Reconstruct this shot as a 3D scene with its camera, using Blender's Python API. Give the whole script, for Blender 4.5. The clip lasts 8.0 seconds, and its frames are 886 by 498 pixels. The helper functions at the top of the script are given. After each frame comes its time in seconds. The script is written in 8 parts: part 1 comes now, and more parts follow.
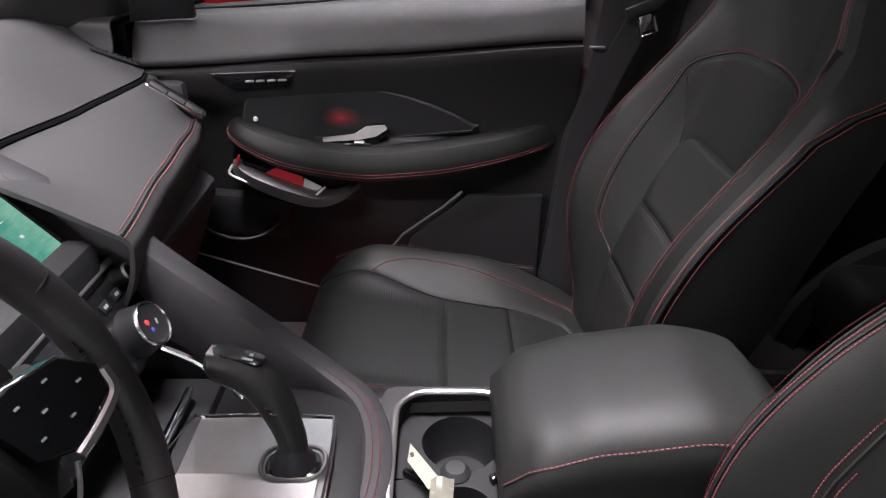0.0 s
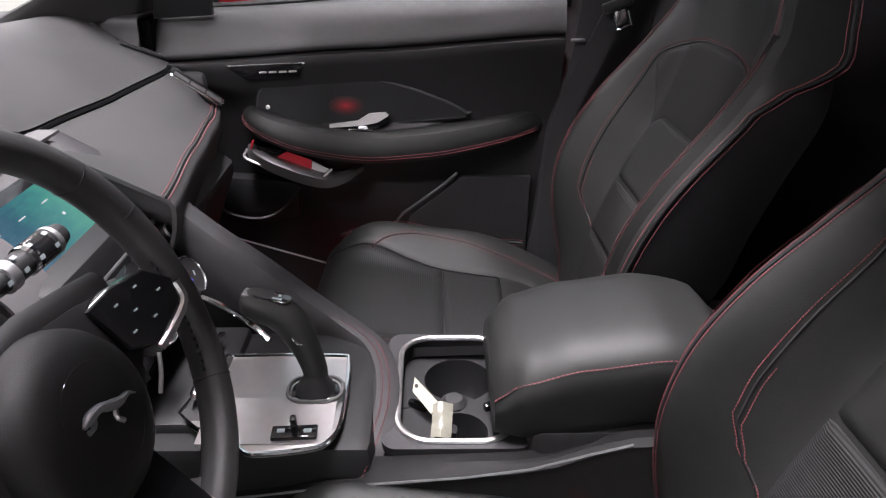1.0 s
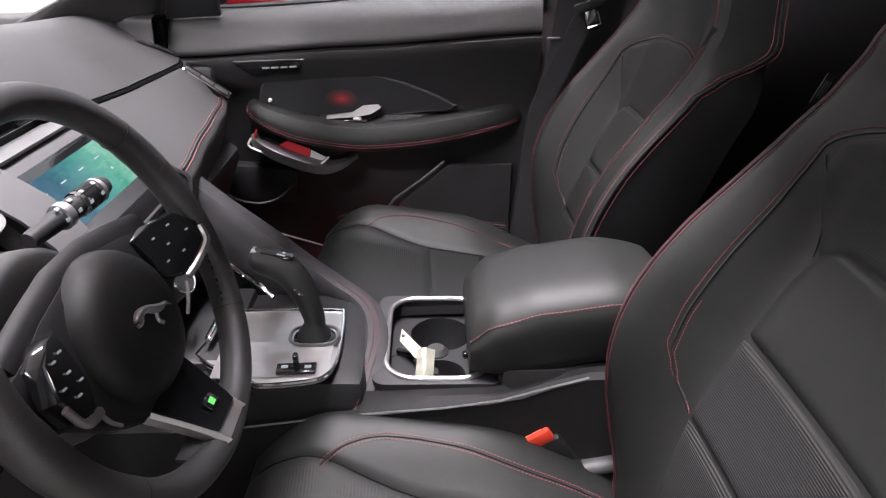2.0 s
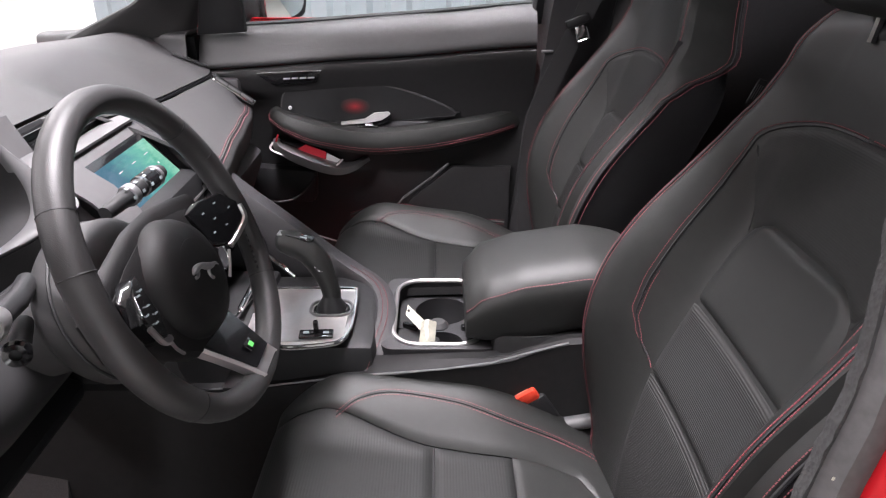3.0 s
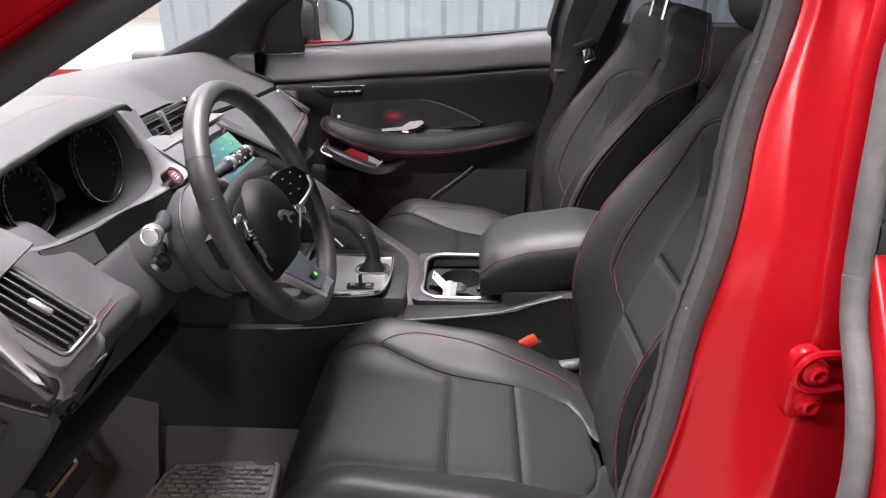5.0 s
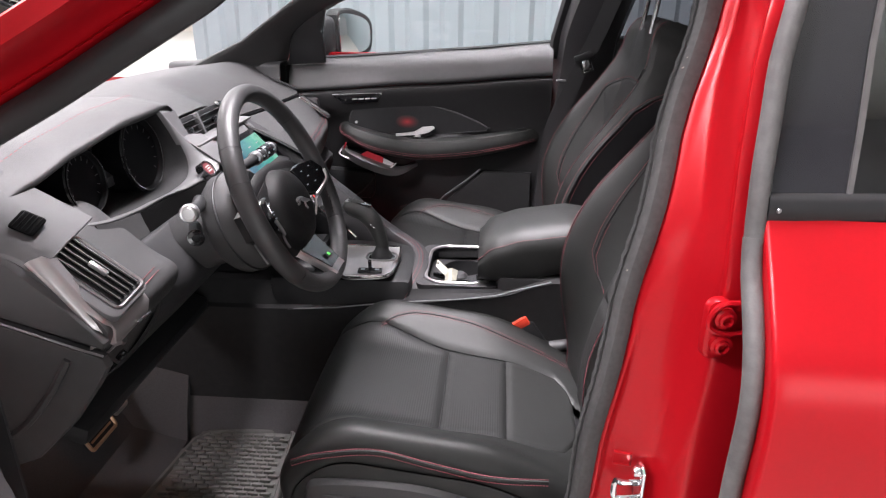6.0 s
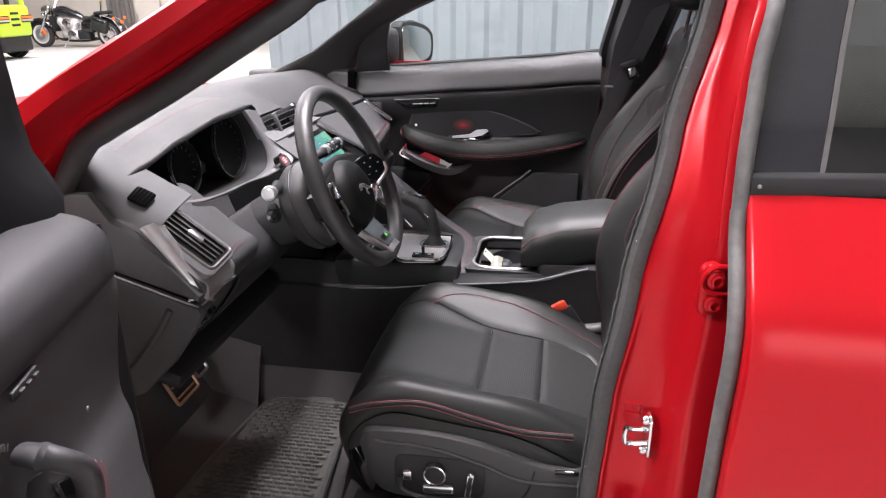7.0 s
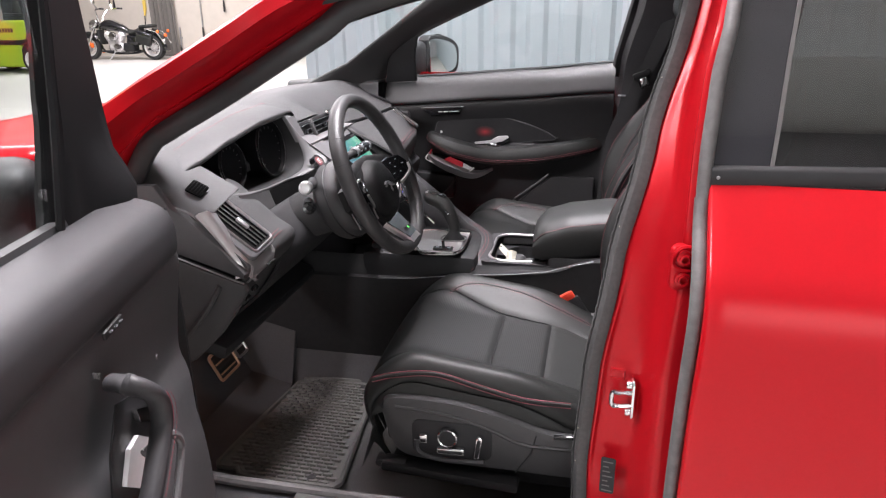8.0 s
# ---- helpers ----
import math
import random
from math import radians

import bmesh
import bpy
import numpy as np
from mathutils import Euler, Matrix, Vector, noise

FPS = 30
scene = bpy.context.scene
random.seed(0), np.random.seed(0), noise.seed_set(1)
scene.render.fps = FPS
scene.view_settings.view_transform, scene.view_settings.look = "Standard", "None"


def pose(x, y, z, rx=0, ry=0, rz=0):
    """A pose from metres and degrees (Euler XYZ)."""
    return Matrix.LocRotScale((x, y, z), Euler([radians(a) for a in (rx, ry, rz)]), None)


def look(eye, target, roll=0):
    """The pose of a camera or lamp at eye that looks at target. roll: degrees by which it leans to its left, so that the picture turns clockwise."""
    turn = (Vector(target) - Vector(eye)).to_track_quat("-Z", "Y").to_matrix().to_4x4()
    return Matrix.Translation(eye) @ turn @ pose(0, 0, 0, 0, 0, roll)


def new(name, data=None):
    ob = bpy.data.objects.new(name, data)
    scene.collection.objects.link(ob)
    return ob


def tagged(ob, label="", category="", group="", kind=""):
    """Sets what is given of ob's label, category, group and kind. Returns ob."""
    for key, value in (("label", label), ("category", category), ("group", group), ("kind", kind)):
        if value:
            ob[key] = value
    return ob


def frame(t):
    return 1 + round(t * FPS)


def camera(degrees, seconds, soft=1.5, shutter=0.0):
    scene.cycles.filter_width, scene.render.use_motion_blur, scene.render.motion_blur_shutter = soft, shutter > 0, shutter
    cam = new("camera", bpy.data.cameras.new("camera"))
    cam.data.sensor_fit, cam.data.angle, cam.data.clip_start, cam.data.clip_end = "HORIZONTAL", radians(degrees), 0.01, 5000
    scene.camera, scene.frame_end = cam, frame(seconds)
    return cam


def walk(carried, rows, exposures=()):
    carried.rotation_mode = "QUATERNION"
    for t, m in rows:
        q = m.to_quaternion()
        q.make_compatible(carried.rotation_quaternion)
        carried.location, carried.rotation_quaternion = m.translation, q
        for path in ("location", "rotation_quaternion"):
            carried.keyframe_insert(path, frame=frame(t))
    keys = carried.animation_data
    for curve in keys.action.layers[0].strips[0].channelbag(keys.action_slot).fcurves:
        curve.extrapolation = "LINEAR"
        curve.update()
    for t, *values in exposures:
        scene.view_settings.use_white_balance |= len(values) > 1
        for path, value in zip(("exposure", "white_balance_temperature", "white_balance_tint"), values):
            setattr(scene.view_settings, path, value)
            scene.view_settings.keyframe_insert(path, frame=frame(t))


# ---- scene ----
cam = camera(66.0, 8.0, soft=1.2)
PATH = [
    (0, (-0.013, -0.605, 1.34), (0.006, 1.17, 0.418), 0.7),
    (0.5, (-0.019, -0.686, 1.349), (0.009, 1.09, 0.43), 0.6),
    (1, (-0.021, -0.75, 1.346), (0.016, 1.03, 0.434), 0.5),
    (1.5, (-0.014, -0.821, 1.34), (0.035, 0.964, 0.439), 0.6),
    (3, (0.011, -1.056, 1.368), (0.027, 0.753, 0.516), 0.2),
    (3.5, (0.004, -1.133, 1.373), (-0.014, 0.686, 0.541), 0.1),
    (4, (0.003, -1.204, 1.377), (-0.044, 0.623, 0.564), 0.0),
    (4.5, (0.012, -1.279, 1.379), (-0.055, 0.554, 0.583), 0.1),
    (6, (0.089, -1.512, 1.395), (-0.055, 0.339, 0.649), 0.2),
    (6.5, (0.109, -1.594, 1.397), (-0.129, 0.252, 0.666), -0.2),
    (7, (0.139, -1.677, 1.4), (-0.183, 0.163, 0.685), -0.5),
    (7.5, (0.172, -1.764, 1.411), (-0.211, 0.071, 0.712), -0.7),
    (8, (0.205, -1.836, 1.416), (-0.211, -0.003, 0.73), -0.9),
]
walk(cam, [(t, look(eye, target, roll)) for t, eye, target, roll in PATH], [(0, -0.42), (1.0, -0.3), (1.5, -0.18), (3, 0.18), (4.5, 0.22), (6, 0.14), (8, 0.07)])

# ---- world and light ----
world = bpy.data.worlds.new("world")
scene.world = world
world.use_nodes = True
world.node_tree.nodes["Background"].inputs[0].default_value = (0.75, 0.85, 1.0, 1)
world.node_tree.nodes["Background"].inputs[1].default_value = 0.09


def area_lamp(name, eye, target, sx, sy, watts, color):
    data = bpy.data.lights.new(name, "AREA")
    data.shape, data.size, data.size_y, data.energy, data.color = "RECTANGLE", sx, sy, watts, color
    ob = new(name, data)
    ob.matrix_world = look(eye, target)
    return ob


# ceiling strip lights of the workshop: x, y, watts
STRIPS = [(-5.2, -3.2, 150), (-3.2, -3.4, 340), (-5.2, 4.4, 450), (-0.22, 0.2, 560), (-10.5, 1.0, 600), (-11.5, 12.8, 480), (-5.8, 11.5, 640)]
OVERHEAD = -0.22  # the lamp over the car runs across it
CEILING = 4.6
for x, y, watts in STRIPS:
    across = x == OVERHEAD
    area_lamp("strip_light", (x, y, CEILING - 0.14), (x, y, 0), 0.5 if across else 2.4, 2.4 if across else 0.5, watts, (1.0, 0.94, 1.0))
# added fill light from the unseen south side, shaped as tall frosted windows
area_lamp("south_fill", (4.9, -8.85, 1.5), (4.9, 0, 1.5), 8.0, 2.0, 180, (0.96, 0.97, 1.0))
area_lamp("south_fill", (-3.4, -8.85, 1.5), (-3.4, 0, 1.5), 3.0, 2.0, 40, (0.96, 0.97, 1.0))

# ---- materials ----


def material(name, color, rough=0.5, metal=0.0, var=0.15, scale=40.0, bump=0.0, bump_scale=300.0, coat=0.0, spec=0.5, stain=0.0, stain_scale=3.0):
    m = bpy.data.materials.new(name)
    m.use_nodes = True
    nt = m.node_tree
    b = nt.nodes["Principled BSDF"]
    b.inputs["Roughness"].default_value, b.inputs["Metallic"].default_value = rough, metal
    b.inputs["Coat Weight"].default_value, b.inputs["Specular IOR Level"].default_value = coat, spec
    b.inputs["Coat Roughness"].default_value = 0.04
    tc = nt.nodes.new("ShaderNodeTexCoord")
    n1 = nt.nodes.new("ShaderNodeTexNoise")
    n1.inputs["Scale"].default_value, n1.inputs["Detail"].default_value = scale, 6
    n2 = nt.nodes.new("ShaderNodeTexNoise")
    n2.inputs["Scale"].default_value, n2.inputs["Detail"].default_value = stain_scale, 4
    nt.links.new(tc.outputs["Object"], n1.inputs["Vector"])
    nt.links.new(tc.outputs["Object"], n2.inputs["Vector"])
    add = nt.nodes.new("ShaderNodeMath")
    add.operation = "MULTIPLY_ADD"
    nt.links.new(n2.outputs["Fac"], add.inputs[0])
    add.inputs[1].default_value = stain if stain else var
    nt.links.new(n1.outputs["Fac"], add.inputs[2])
    mix = nt.nodes.new("ShaderNodeMix")
    mix.data_type = "RGBA"
    lo = [c * (1 - var) for c in color]
    hi = [min(1, c * (1 + var)) for c in color]
    mix.inputs["A"].default_value, mix.inputs["B"].default_value = (*lo, 1), (*hi, 1)
    nt.links.new(add.outputs[0], mix.inputs["Factor"])
    nt.links.new(mix.outputs["Result"], b.inputs["Base Color"])
    rr = nt.nodes.new("ShaderNodeMapRange")
    rr.inputs["To Min"].default_value, rr.inputs["To Max"].default_value = max(0.0, rough - 0.06), min(1.0, rough + 0.06)
    nt.links.new(n2.outputs["Fac"], rr.inputs["Value"])
    nt.links.new(rr.outputs["Result"], b.inputs["Roughness"])
    if bump:
        bn = nt.nodes.new("ShaderNodeTexVoronoi")
        bn.inputs["Scale"].default_value = bump_scale
        nt.links.new(tc.outputs["Object"], bn.inputs["Vector"])
        bp = nt.nodes.new("ShaderNodeBump")
        bp.inputs["Strength"].default_value, bp.inputs["Distance"].default_value = bump, 0.001
        nt.links.new(bn.outputs["Distance"], bp.inputs["Height"])
        nt.links.new(bp.outputs["Normal"], b.inputs["Normal"])
    return m


def ribbed(name, color, rough, pitch, axis, strength=0.6, depth=0.0012):
    """Cloth or rubber with fine parallel ribs across one axis."""
    m = material(name, color, rough, var=0.2, scale=120, spec=0.28)
    nt = m.node_tree
    tc = nt.nodes.new("ShaderNodeTexCoord")
    w = nt.nodes.new("ShaderNodeTexWave")
    w.bands_direction = axis
    w.inputs["Scale"].default_value = 0.314 / pitch
    w.inputs["Distortion"].default_value = 0.15
    nt.links.new(tc.outputs["Object"], w.inputs["Vector"])
    bp = nt.nodes.new("ShaderNodeBump")
    bp.inputs["Strength"].default_value, bp.inputs["Distance"].default_value = strength, depth
    nt.links.new(w.outputs["Fac"], bp.inputs["Height"])
    nt.links.new(bp.outputs["Normal"], nt.nodes["Principled BSDF"].inputs["Normal"])
    return m


def glass(name, color=(1, 1, 1), rough=0.0, base=0.035):
    m = bpy.data.materials.new(name)
    m.use_nodes = True
    nt = m.node_tree
    nt.nodes.remove(nt.nodes["Principled BSDF"])
    t, g, mx = nt.nodes.new("ShaderNodeBsdfTransparent"), nt.nodes.new("ShaderNodeBsdfGlossy"), nt.nodes.new("ShaderNodeMixShader")
    lw, pw, sc = nt.nodes.new("ShaderNodeLayerWeight"), nt.nodes.new("ShaderNodeMath"), nt.nodes.new("ShaderNodeMath")
    lw.inputs["Blend"].default_value = 0.5
    pw.operation, sc.operation = "POWER", "MULTIPLY_ADD"
    pw.inputs[1].default_value, sc.inputs[1].default_value, sc.inputs[2].default_value = 4.0, 0.6, base
    nt.links.new(lw.outputs["Facing"], pw.inputs[0])
    nt.links.new(pw.outputs[0], sc.inputs[0])
    t.inputs["Color"].default_value, g.inputs["Roughness"].default_value = (*color, 1), rough
    nt.links.new(sc.outputs[0], mx.inputs[0])
    nt.links.new(t.outputs[0], mx.inputs[1])
    nt.links.new(g.outputs[0], mx.inputs[2])
    nt.links.new(mx.outputs[0], nt.nodes["Material Output"].inputs["Surface"])
    return m


def emitter(name, color, strength):
    m = bpy.data.materials.new(name)
    m.use_nodes = True
    b = m.node_tree.nodes["Principled BSDF"]
    b.inputs["Base Color"].default_value = (*[c * 0.3 for c in color], 1)
    b.inputs["Emission Color"].default_value, b.inputs["Emission Strength"].default_value = (*color, 1), strength
    return m


LEATHER = material("black_leather", (0.015, 0.0156, 0.0148), 0.49, spec=0.38, var=0.25, scale=60, bump=0.16, bump_scale=1100, stain_scale=6)
LEATHER_WORN = material("worn_wheel_leather", (0.032, 0.0312, 0.0316), 0.44, var=0.25, scale=25, bump=0.2, bump_scale=1100, stain_scale=12)
RIBBED = ribbed("ribbed_seat_cloth", (0.0155, 0.016, 0.0157), 0.55, 0.0044, "X", 0.14)
RIBBED_BACK = ribbed("ribbed_back_cloth", (0.0155, 0.0154, 0.015), 0.58, 0.0027, "Z", 0.55)
INSERT = ribbed("fine_back_cloth", (0.0155, 0.0158, 0.0152), 0.55, 0.003, "Z", 0.08)
SOFT = material("soft_black_plastic", (0.03, 0.029, 0.031), 0.5, var=0.15, scale=80, bump=0.3, bump_scale=1200)
DASH = material("dash_soft_skin", (0.046, 0.0455, 0.046), 0.48, spec=0.4, var=0.12, scale=60, bump=0.3, bump_scale=1300)
HARD = material("hard_black_plastic", (0.016, 0.016, 0.017), 0.5, spec=0.35, var=0.2, scale=60, bump=0.15, bump_scale=1500)
GREYP = material("grey_painted_plastic", (0.1, 0.098, 0.1), 0.5, var=0.1, scale=60)
CORNER = material("matt_corner_trim", (0.007, 0.007, 0.0075), 0.75, spec=0.12, var=0.2, scale=80)
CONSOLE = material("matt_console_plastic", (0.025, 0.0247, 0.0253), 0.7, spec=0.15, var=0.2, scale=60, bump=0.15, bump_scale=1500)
AIRBAG = material("airbag_cover_skin", (0.0085, 0.0082, 0.0085), 0.52, spec=0.3, var=0.2, scale=60, bump=0.2, bump_scale=1300)
VOID = material("dark_opening", (0.003, 0.003, 0.003), 0.9, spec=0.05)
COLUMN = material("soft_column_plastic", (0.036, 0.0355, 0.036), 0.5, var=0.15, scale=80, bump=0.3, bump_scale=1200)
PANEL = material("door_panel_leather", (0.019, 0.0187, 0.0195), 0.5, spec=0.4, var=0.2, scale=70, bump=0.2, bump_scale=1100)
GAUGE = material("matt_gauge_black", (0.004, 0.004, 0.0045), 0.5, var=0.2, spec=0.06)
PIANO = material("gloss_black_plastic", (0.008, 0.008, 0.009), 0.12, var=0.2, scale=30, coat=0.5)
COVER = material("gloss_pillar_cover", (0.02, 0.02, 0.024), 0.16, var=0.2, scale=30, coat=1.0)
ALU = material("brushed_aluminium", (0.62, 0.6, 0.6), 0.3, metal=0.9, var=0.08, scale=90)
CHROME = material("chrome", (0.75, 0.75, 0.76), 0.12, metal=1.0, var=0.05)
SATIN = material("satin_chrome", (0.6, 0.6, 0.61), 0.22, metal=1.0, var=0.06)
RUBBER = material("black_rubber", (0.022, 0.022, 0.023), 0.55, var=0.25, scale=30, stain_scale=10)
SEAL_GREY = material("dusty_rubber_seal", (0.085, 0.081, 0.08), 0.6, var=0.5, scale=70, stain_scale=16, bump=0.3, bump_scale=250)
SEAL_DARK = material("dusty_black_seal", (0.042, 0.041, 0.041), 0.6, var=0.6, scale=140, stain_scale=14)
LINT = material("linty_black_rubber", (0.02, 0.02, 0.02), 0.85, var=0.9, scale=160, bump=0.6, bump_scale=300)
# one carpet in two tones: the first holds shade in its colour
CARPET_SHADED = material("shaded_carpet", (0.062, 0.06, 0.062), 0.95, var=0.5, scale=400, bump=0.8, bump_scale=900)
CARPET = material("lit_carpet", (0.1, 0.097, 0.096), 0.95, var=0.5, scale=400, bump=0.8, bump_scale=900)
MATRUB = material("rubber_mat", (0.1, 0.098, 0.092), 0.5, var=0.35, scale=60, stain_scale=5, stain=0.5)
RED = material("red_metallic_paint", (0.43, 0.006, 0.012), 0.34, metal=0.2, var=0.05, scale=200, coat=0.35, spec=0.1)
RED.node_tree.nodes["Principled BSDF"].inputs["Coat Roughness"].default_value = 0.2
STITCH = material("red_thread", (0.2, 0.05, 0.06), 0.7, var=0.2)
STITCH_RED = material("bright_red_thread", (0.32, 0.07, 0.09), 0.65, var=0.2)
REDPL = material("red_buckle_plastic", (0.75, 0.06, 0.03), 0.4, var=0.1)
BELT = material("belt_webbing", (0.02, 0.02, 0.021), 0.6, var=0.2, scale=200, bump=0.4, bump_scale=700)
WHITE = material("white_marking", (0.7, 0.7, 0.7), 0.6, var=0.05)
PAPER = material("paper_label", (0.36, 0.34, 0.28), 0.7, var=0.1)
HEADLINER = material("black_headliner", (0.04, 0.039, 0.04), 0.9, var=0.1, scale=300)
CONCRETE = material("pale_concrete", (0.4, 0.39, 0.365), 0.5, var=0.12, scale=5, stain=0.35, stain_scale=0.6)
WALLP = material("beige_wall", (0.45, 0.41, 0.36), 0.8, var=0.1, scale=4, stain=0.3, stain_scale=0.5)
DARKWALL = material("dark_grey_wall", (0.36, 0.36, 0.37), 0.8, var=0.15, scale=3)
CEILP = material("ceiling_panel", (0.6, 0.6, 0.58), 0.8, var=0.08, scale=3)
CURTAIN = material("grey_sheet_wall", (0.225, 0.26, 0.28), 0.55, var=0.08, scale=3, stain=0.25, stain_scale=0.8)
LIME = material("lime_paint", (0.42, 0.6, 0.03), 0.4, var=0.08, scale=20, coat=0.3)
STEEL = material("grey_steel", (0.35, 0.35, 0.36), 0.35, metal=0.8, var=0.2)
DRAPE = material("dark_drape", (0.12, 0.11, 0.1), 0.9, var=0.2)
TYRE = material("tyre_rubber", (0.02, 0.02, 0.02), 0.8, var=0.3)
AMBER = material("amber_lens", (0.8, 0.15, 0.03), 0.2, var=0.1)
GLASS = glass("window_glass", (0.93, 0.96, 0.95))
TINT = glass("tinted_glass", (0.5, 0.52, 0.52), base=0.2)
PRIVACY = glass("privacy_glass", (0.24, 0.25, 0.26))
MIRROR = material("mirror_glass", (0.9, 0.92, 0.92), 0.02, metal=1.0, var=0.01)
# glowing panes of the added fill windows
FROSTED = emitter("fill_window_pane", (0.96, 0.97, 1.0), 0.35)
LAMP = emitter("lamp_diffuser", (1.0, 0.97, 0.93), 5.0)
RED_GLOW = emitter("red_ambient_glow", (1.0, 0.05, 0.08), 0.1)
RED_LAMP = emitter("red_footwell_light", (1.0, 0.03, 0.06), 22.0)
DOORTRIM = material("soft_door_skin", (0.042, 0.0415, 0.0425), 0.42, var=0.15, scale=70, bump=0.3, bump_scale=1200)
DOORLOW = material("grey_lower_door_skin", (0.066, 0.065, 0.067), 0.45, var=0.18, scale=70, bump=0.3, bump_scale=1200, stain_scale=5)
PALE_SATIN = material("pale_satin_metal", (0.72, 0.7, 0.7), 0.38, metal=0.35, var=0.08, scale=60)
# pool of red light as emission that fades from the middle
AMBIENT = emitter("soft_red_glow", (1.0, 0.04, 0.07), 0.07)
bs = AMBIENT.node_tree.nodes["Principled BSDF"]
bs.inputs["Base Color"].default_value = (0.012, 0.011, 0.011, 1)
tcg, mp_, gr_, mu_ = AMBIENT.node_tree.nodes.new("ShaderNodeTexCoord"), AMBIENT.node_tree.nodes.new("ShaderNodeMapping"), AMBIENT.node_tree.nodes.new("ShaderNodeTexGradient"), AMBIENT.node_tree.nodes.new("ShaderNodeMath")
gr_.gradient_type, mu_.operation = "SPHERICAL", "MULTIPLY"
mp_.inputs["Location"].default_value, mp_.inputs["Scale"].default_value = (-1, 0, -1), (2, 0, 2)
mu_.inputs[1].default_value = 0.28
AMBIENT.node_tree.links.new(tcg.outputs["Generated"], mp_.inputs["Vector"])
AMBIENT.node_tree.links.new(mp_.outputs["Vector"], gr_.inputs["Vector"])
pw_ = AMBIENT.node_tree.nodes.new("ShaderNodeMath")
pw_.operation = "POWER"
pw_.inputs[1].default_value = 3.0
AMBIENT.node_tree.links.new(gr_.outputs["Fac"], pw_.inputs[0])
AMBIENT.node_tree.links.new(pw_.outputs[0], mu_.inputs[0])
AMBIENT.node_tree.links.new(mu_.outputs[0], bs.inputs["Emission Strength"])
# metal tinted warmer than the aluminium, for the brake pedal only
WARM_METAL = material("warm_tinted_metal", (0.62, 0.4, 0.26), 0.42, metal=0.6, var=0.12, scale=80)
AMBER_GLOW = emitter("amber_courtesy_light", (1.0, 0.3, 0.09), 10.0)
PILLARP = material("grey_pillar_trim", (0.036, 0.035, 0.035), 0.7, var=0.12, scale=200)
TRIM_METAL = material("brushed_trim_metal", (0.55, 0.52, 0.52), 0.3, metal=0.75, var=0.1, scale=60)
SATIN_DARK = material("dark_satin_metal", (0.3, 0.29, 0.29), 0.32, metal=0.9, var=0.1, scale=60)
GREEN_GLOW = emitter("green_button_light", (0.2, 0.9, 0.2), 0.7)
ICON = emitter("icon_light", (0.75, 0.85, 0.9), 0.12)

# ---- mesh helpers ----


def lerp(a, b, t):
    return a + (b - a) * t


def line(points, x):
    """A straight-line value at x from rising (x, value) pairs."""
    return float(np.interp(x, [p[0] for p in points], [p[1] for p in points]))


def smooth(a, b, x):
    t = min(1.0, max(0.0, (x - a) / (b - a)))
    return t * t * (3 - 2 * t)


def curve(points, n):
    """n + 1 points on a smooth curve through the given points."""
    p = [Vector(q) for q in points]
    p = [2 * p[0] - p[1], *p, 2 * p[-1] - p[-2]]
    k = len(p) - 3
    out = []
    for i in range(n + 1):
        s = i / n * k
        j = min(int(s), k - 1)
        t = s - j
        a, b, c, d = p[j:j + 4]
        out.append(0.5 * (2 * b + (c - a) * t + (2 * a - 5 * b + 4 * c - d) * t * t + (3 * b - a - 3 * c + d) * t ** 3))
    return out


def table(points, x):
    """A smooth value at x from rising (x, value) pairs."""
    if x <= points[0][0]:
        return points[0][1]
    for (a, u), (b, v) in zip(points, points[1:]):
        if x <= b:
            return lerp(u, v, smooth(a, b, x) * 0.5 + 0.5 * (x - a) / (b - a))
    return points[-1][1]


def grid(rows, close_u=False, close_v=False, caps=False):
    bm = bmesh.new()
    vs = [[bm.verts.new(p) for p in row] for row in rows]
    nu, nv = len(vs), len(vs[0])
    for i in range(nu if close_u else nu - 1):
        for j in range(nv if close_v else nv - 1):
            q = (vs[i][j], vs[i][(j + 1) % nv], vs[(i + 1) % nu][(j + 1) % nv], vs[(i + 1) % nu][j])
            bm.faces.new(q)
    if caps:
        bm.faces.new(list(reversed(vs[0])))
        bm.faces.new(vs[-1])
    return bm


def thicken(bm, t):
    bmesh.ops.recalc_face_normals(bm, faces=bm.faces[:])
    bmesh.ops.solidify(bm, geom=bm.faces[:], thickness=t)
    return bm


def join(*bms):
    out = bmesh.new()
    for b in bms:
        me = bpy.data.meshes.new("tmp")
        b.to_mesh(me)
        out.from_mesh(me)
        b.free()
        bpy.data.meshes.remove(me)
    return out


def moved(bm, m):
    bm.transform(m)
    return bm


def rbox(dx, dy, dz, r=0.005, m=None, seg=2, taper=1.0):
    bm = bmesh.new()
    bmesh.ops.create_cube(bm, size=1)
    for v in bm.verts:
        k = taper if v.co.z > 0 else 1
        v.co = Vector((v.co.x * dx * k, v.co.y * dy * k, v.co.z * dz))
    if r > 0:
        bmesh.ops.bevel(bm, geom=bm.edges[:], offset=min(r, 0.45 * min(dx, dy, dz)), segments=seg, profile=0.5, affect="EDGES")
    if m is not None:
        bm.transform(m)
    return bm


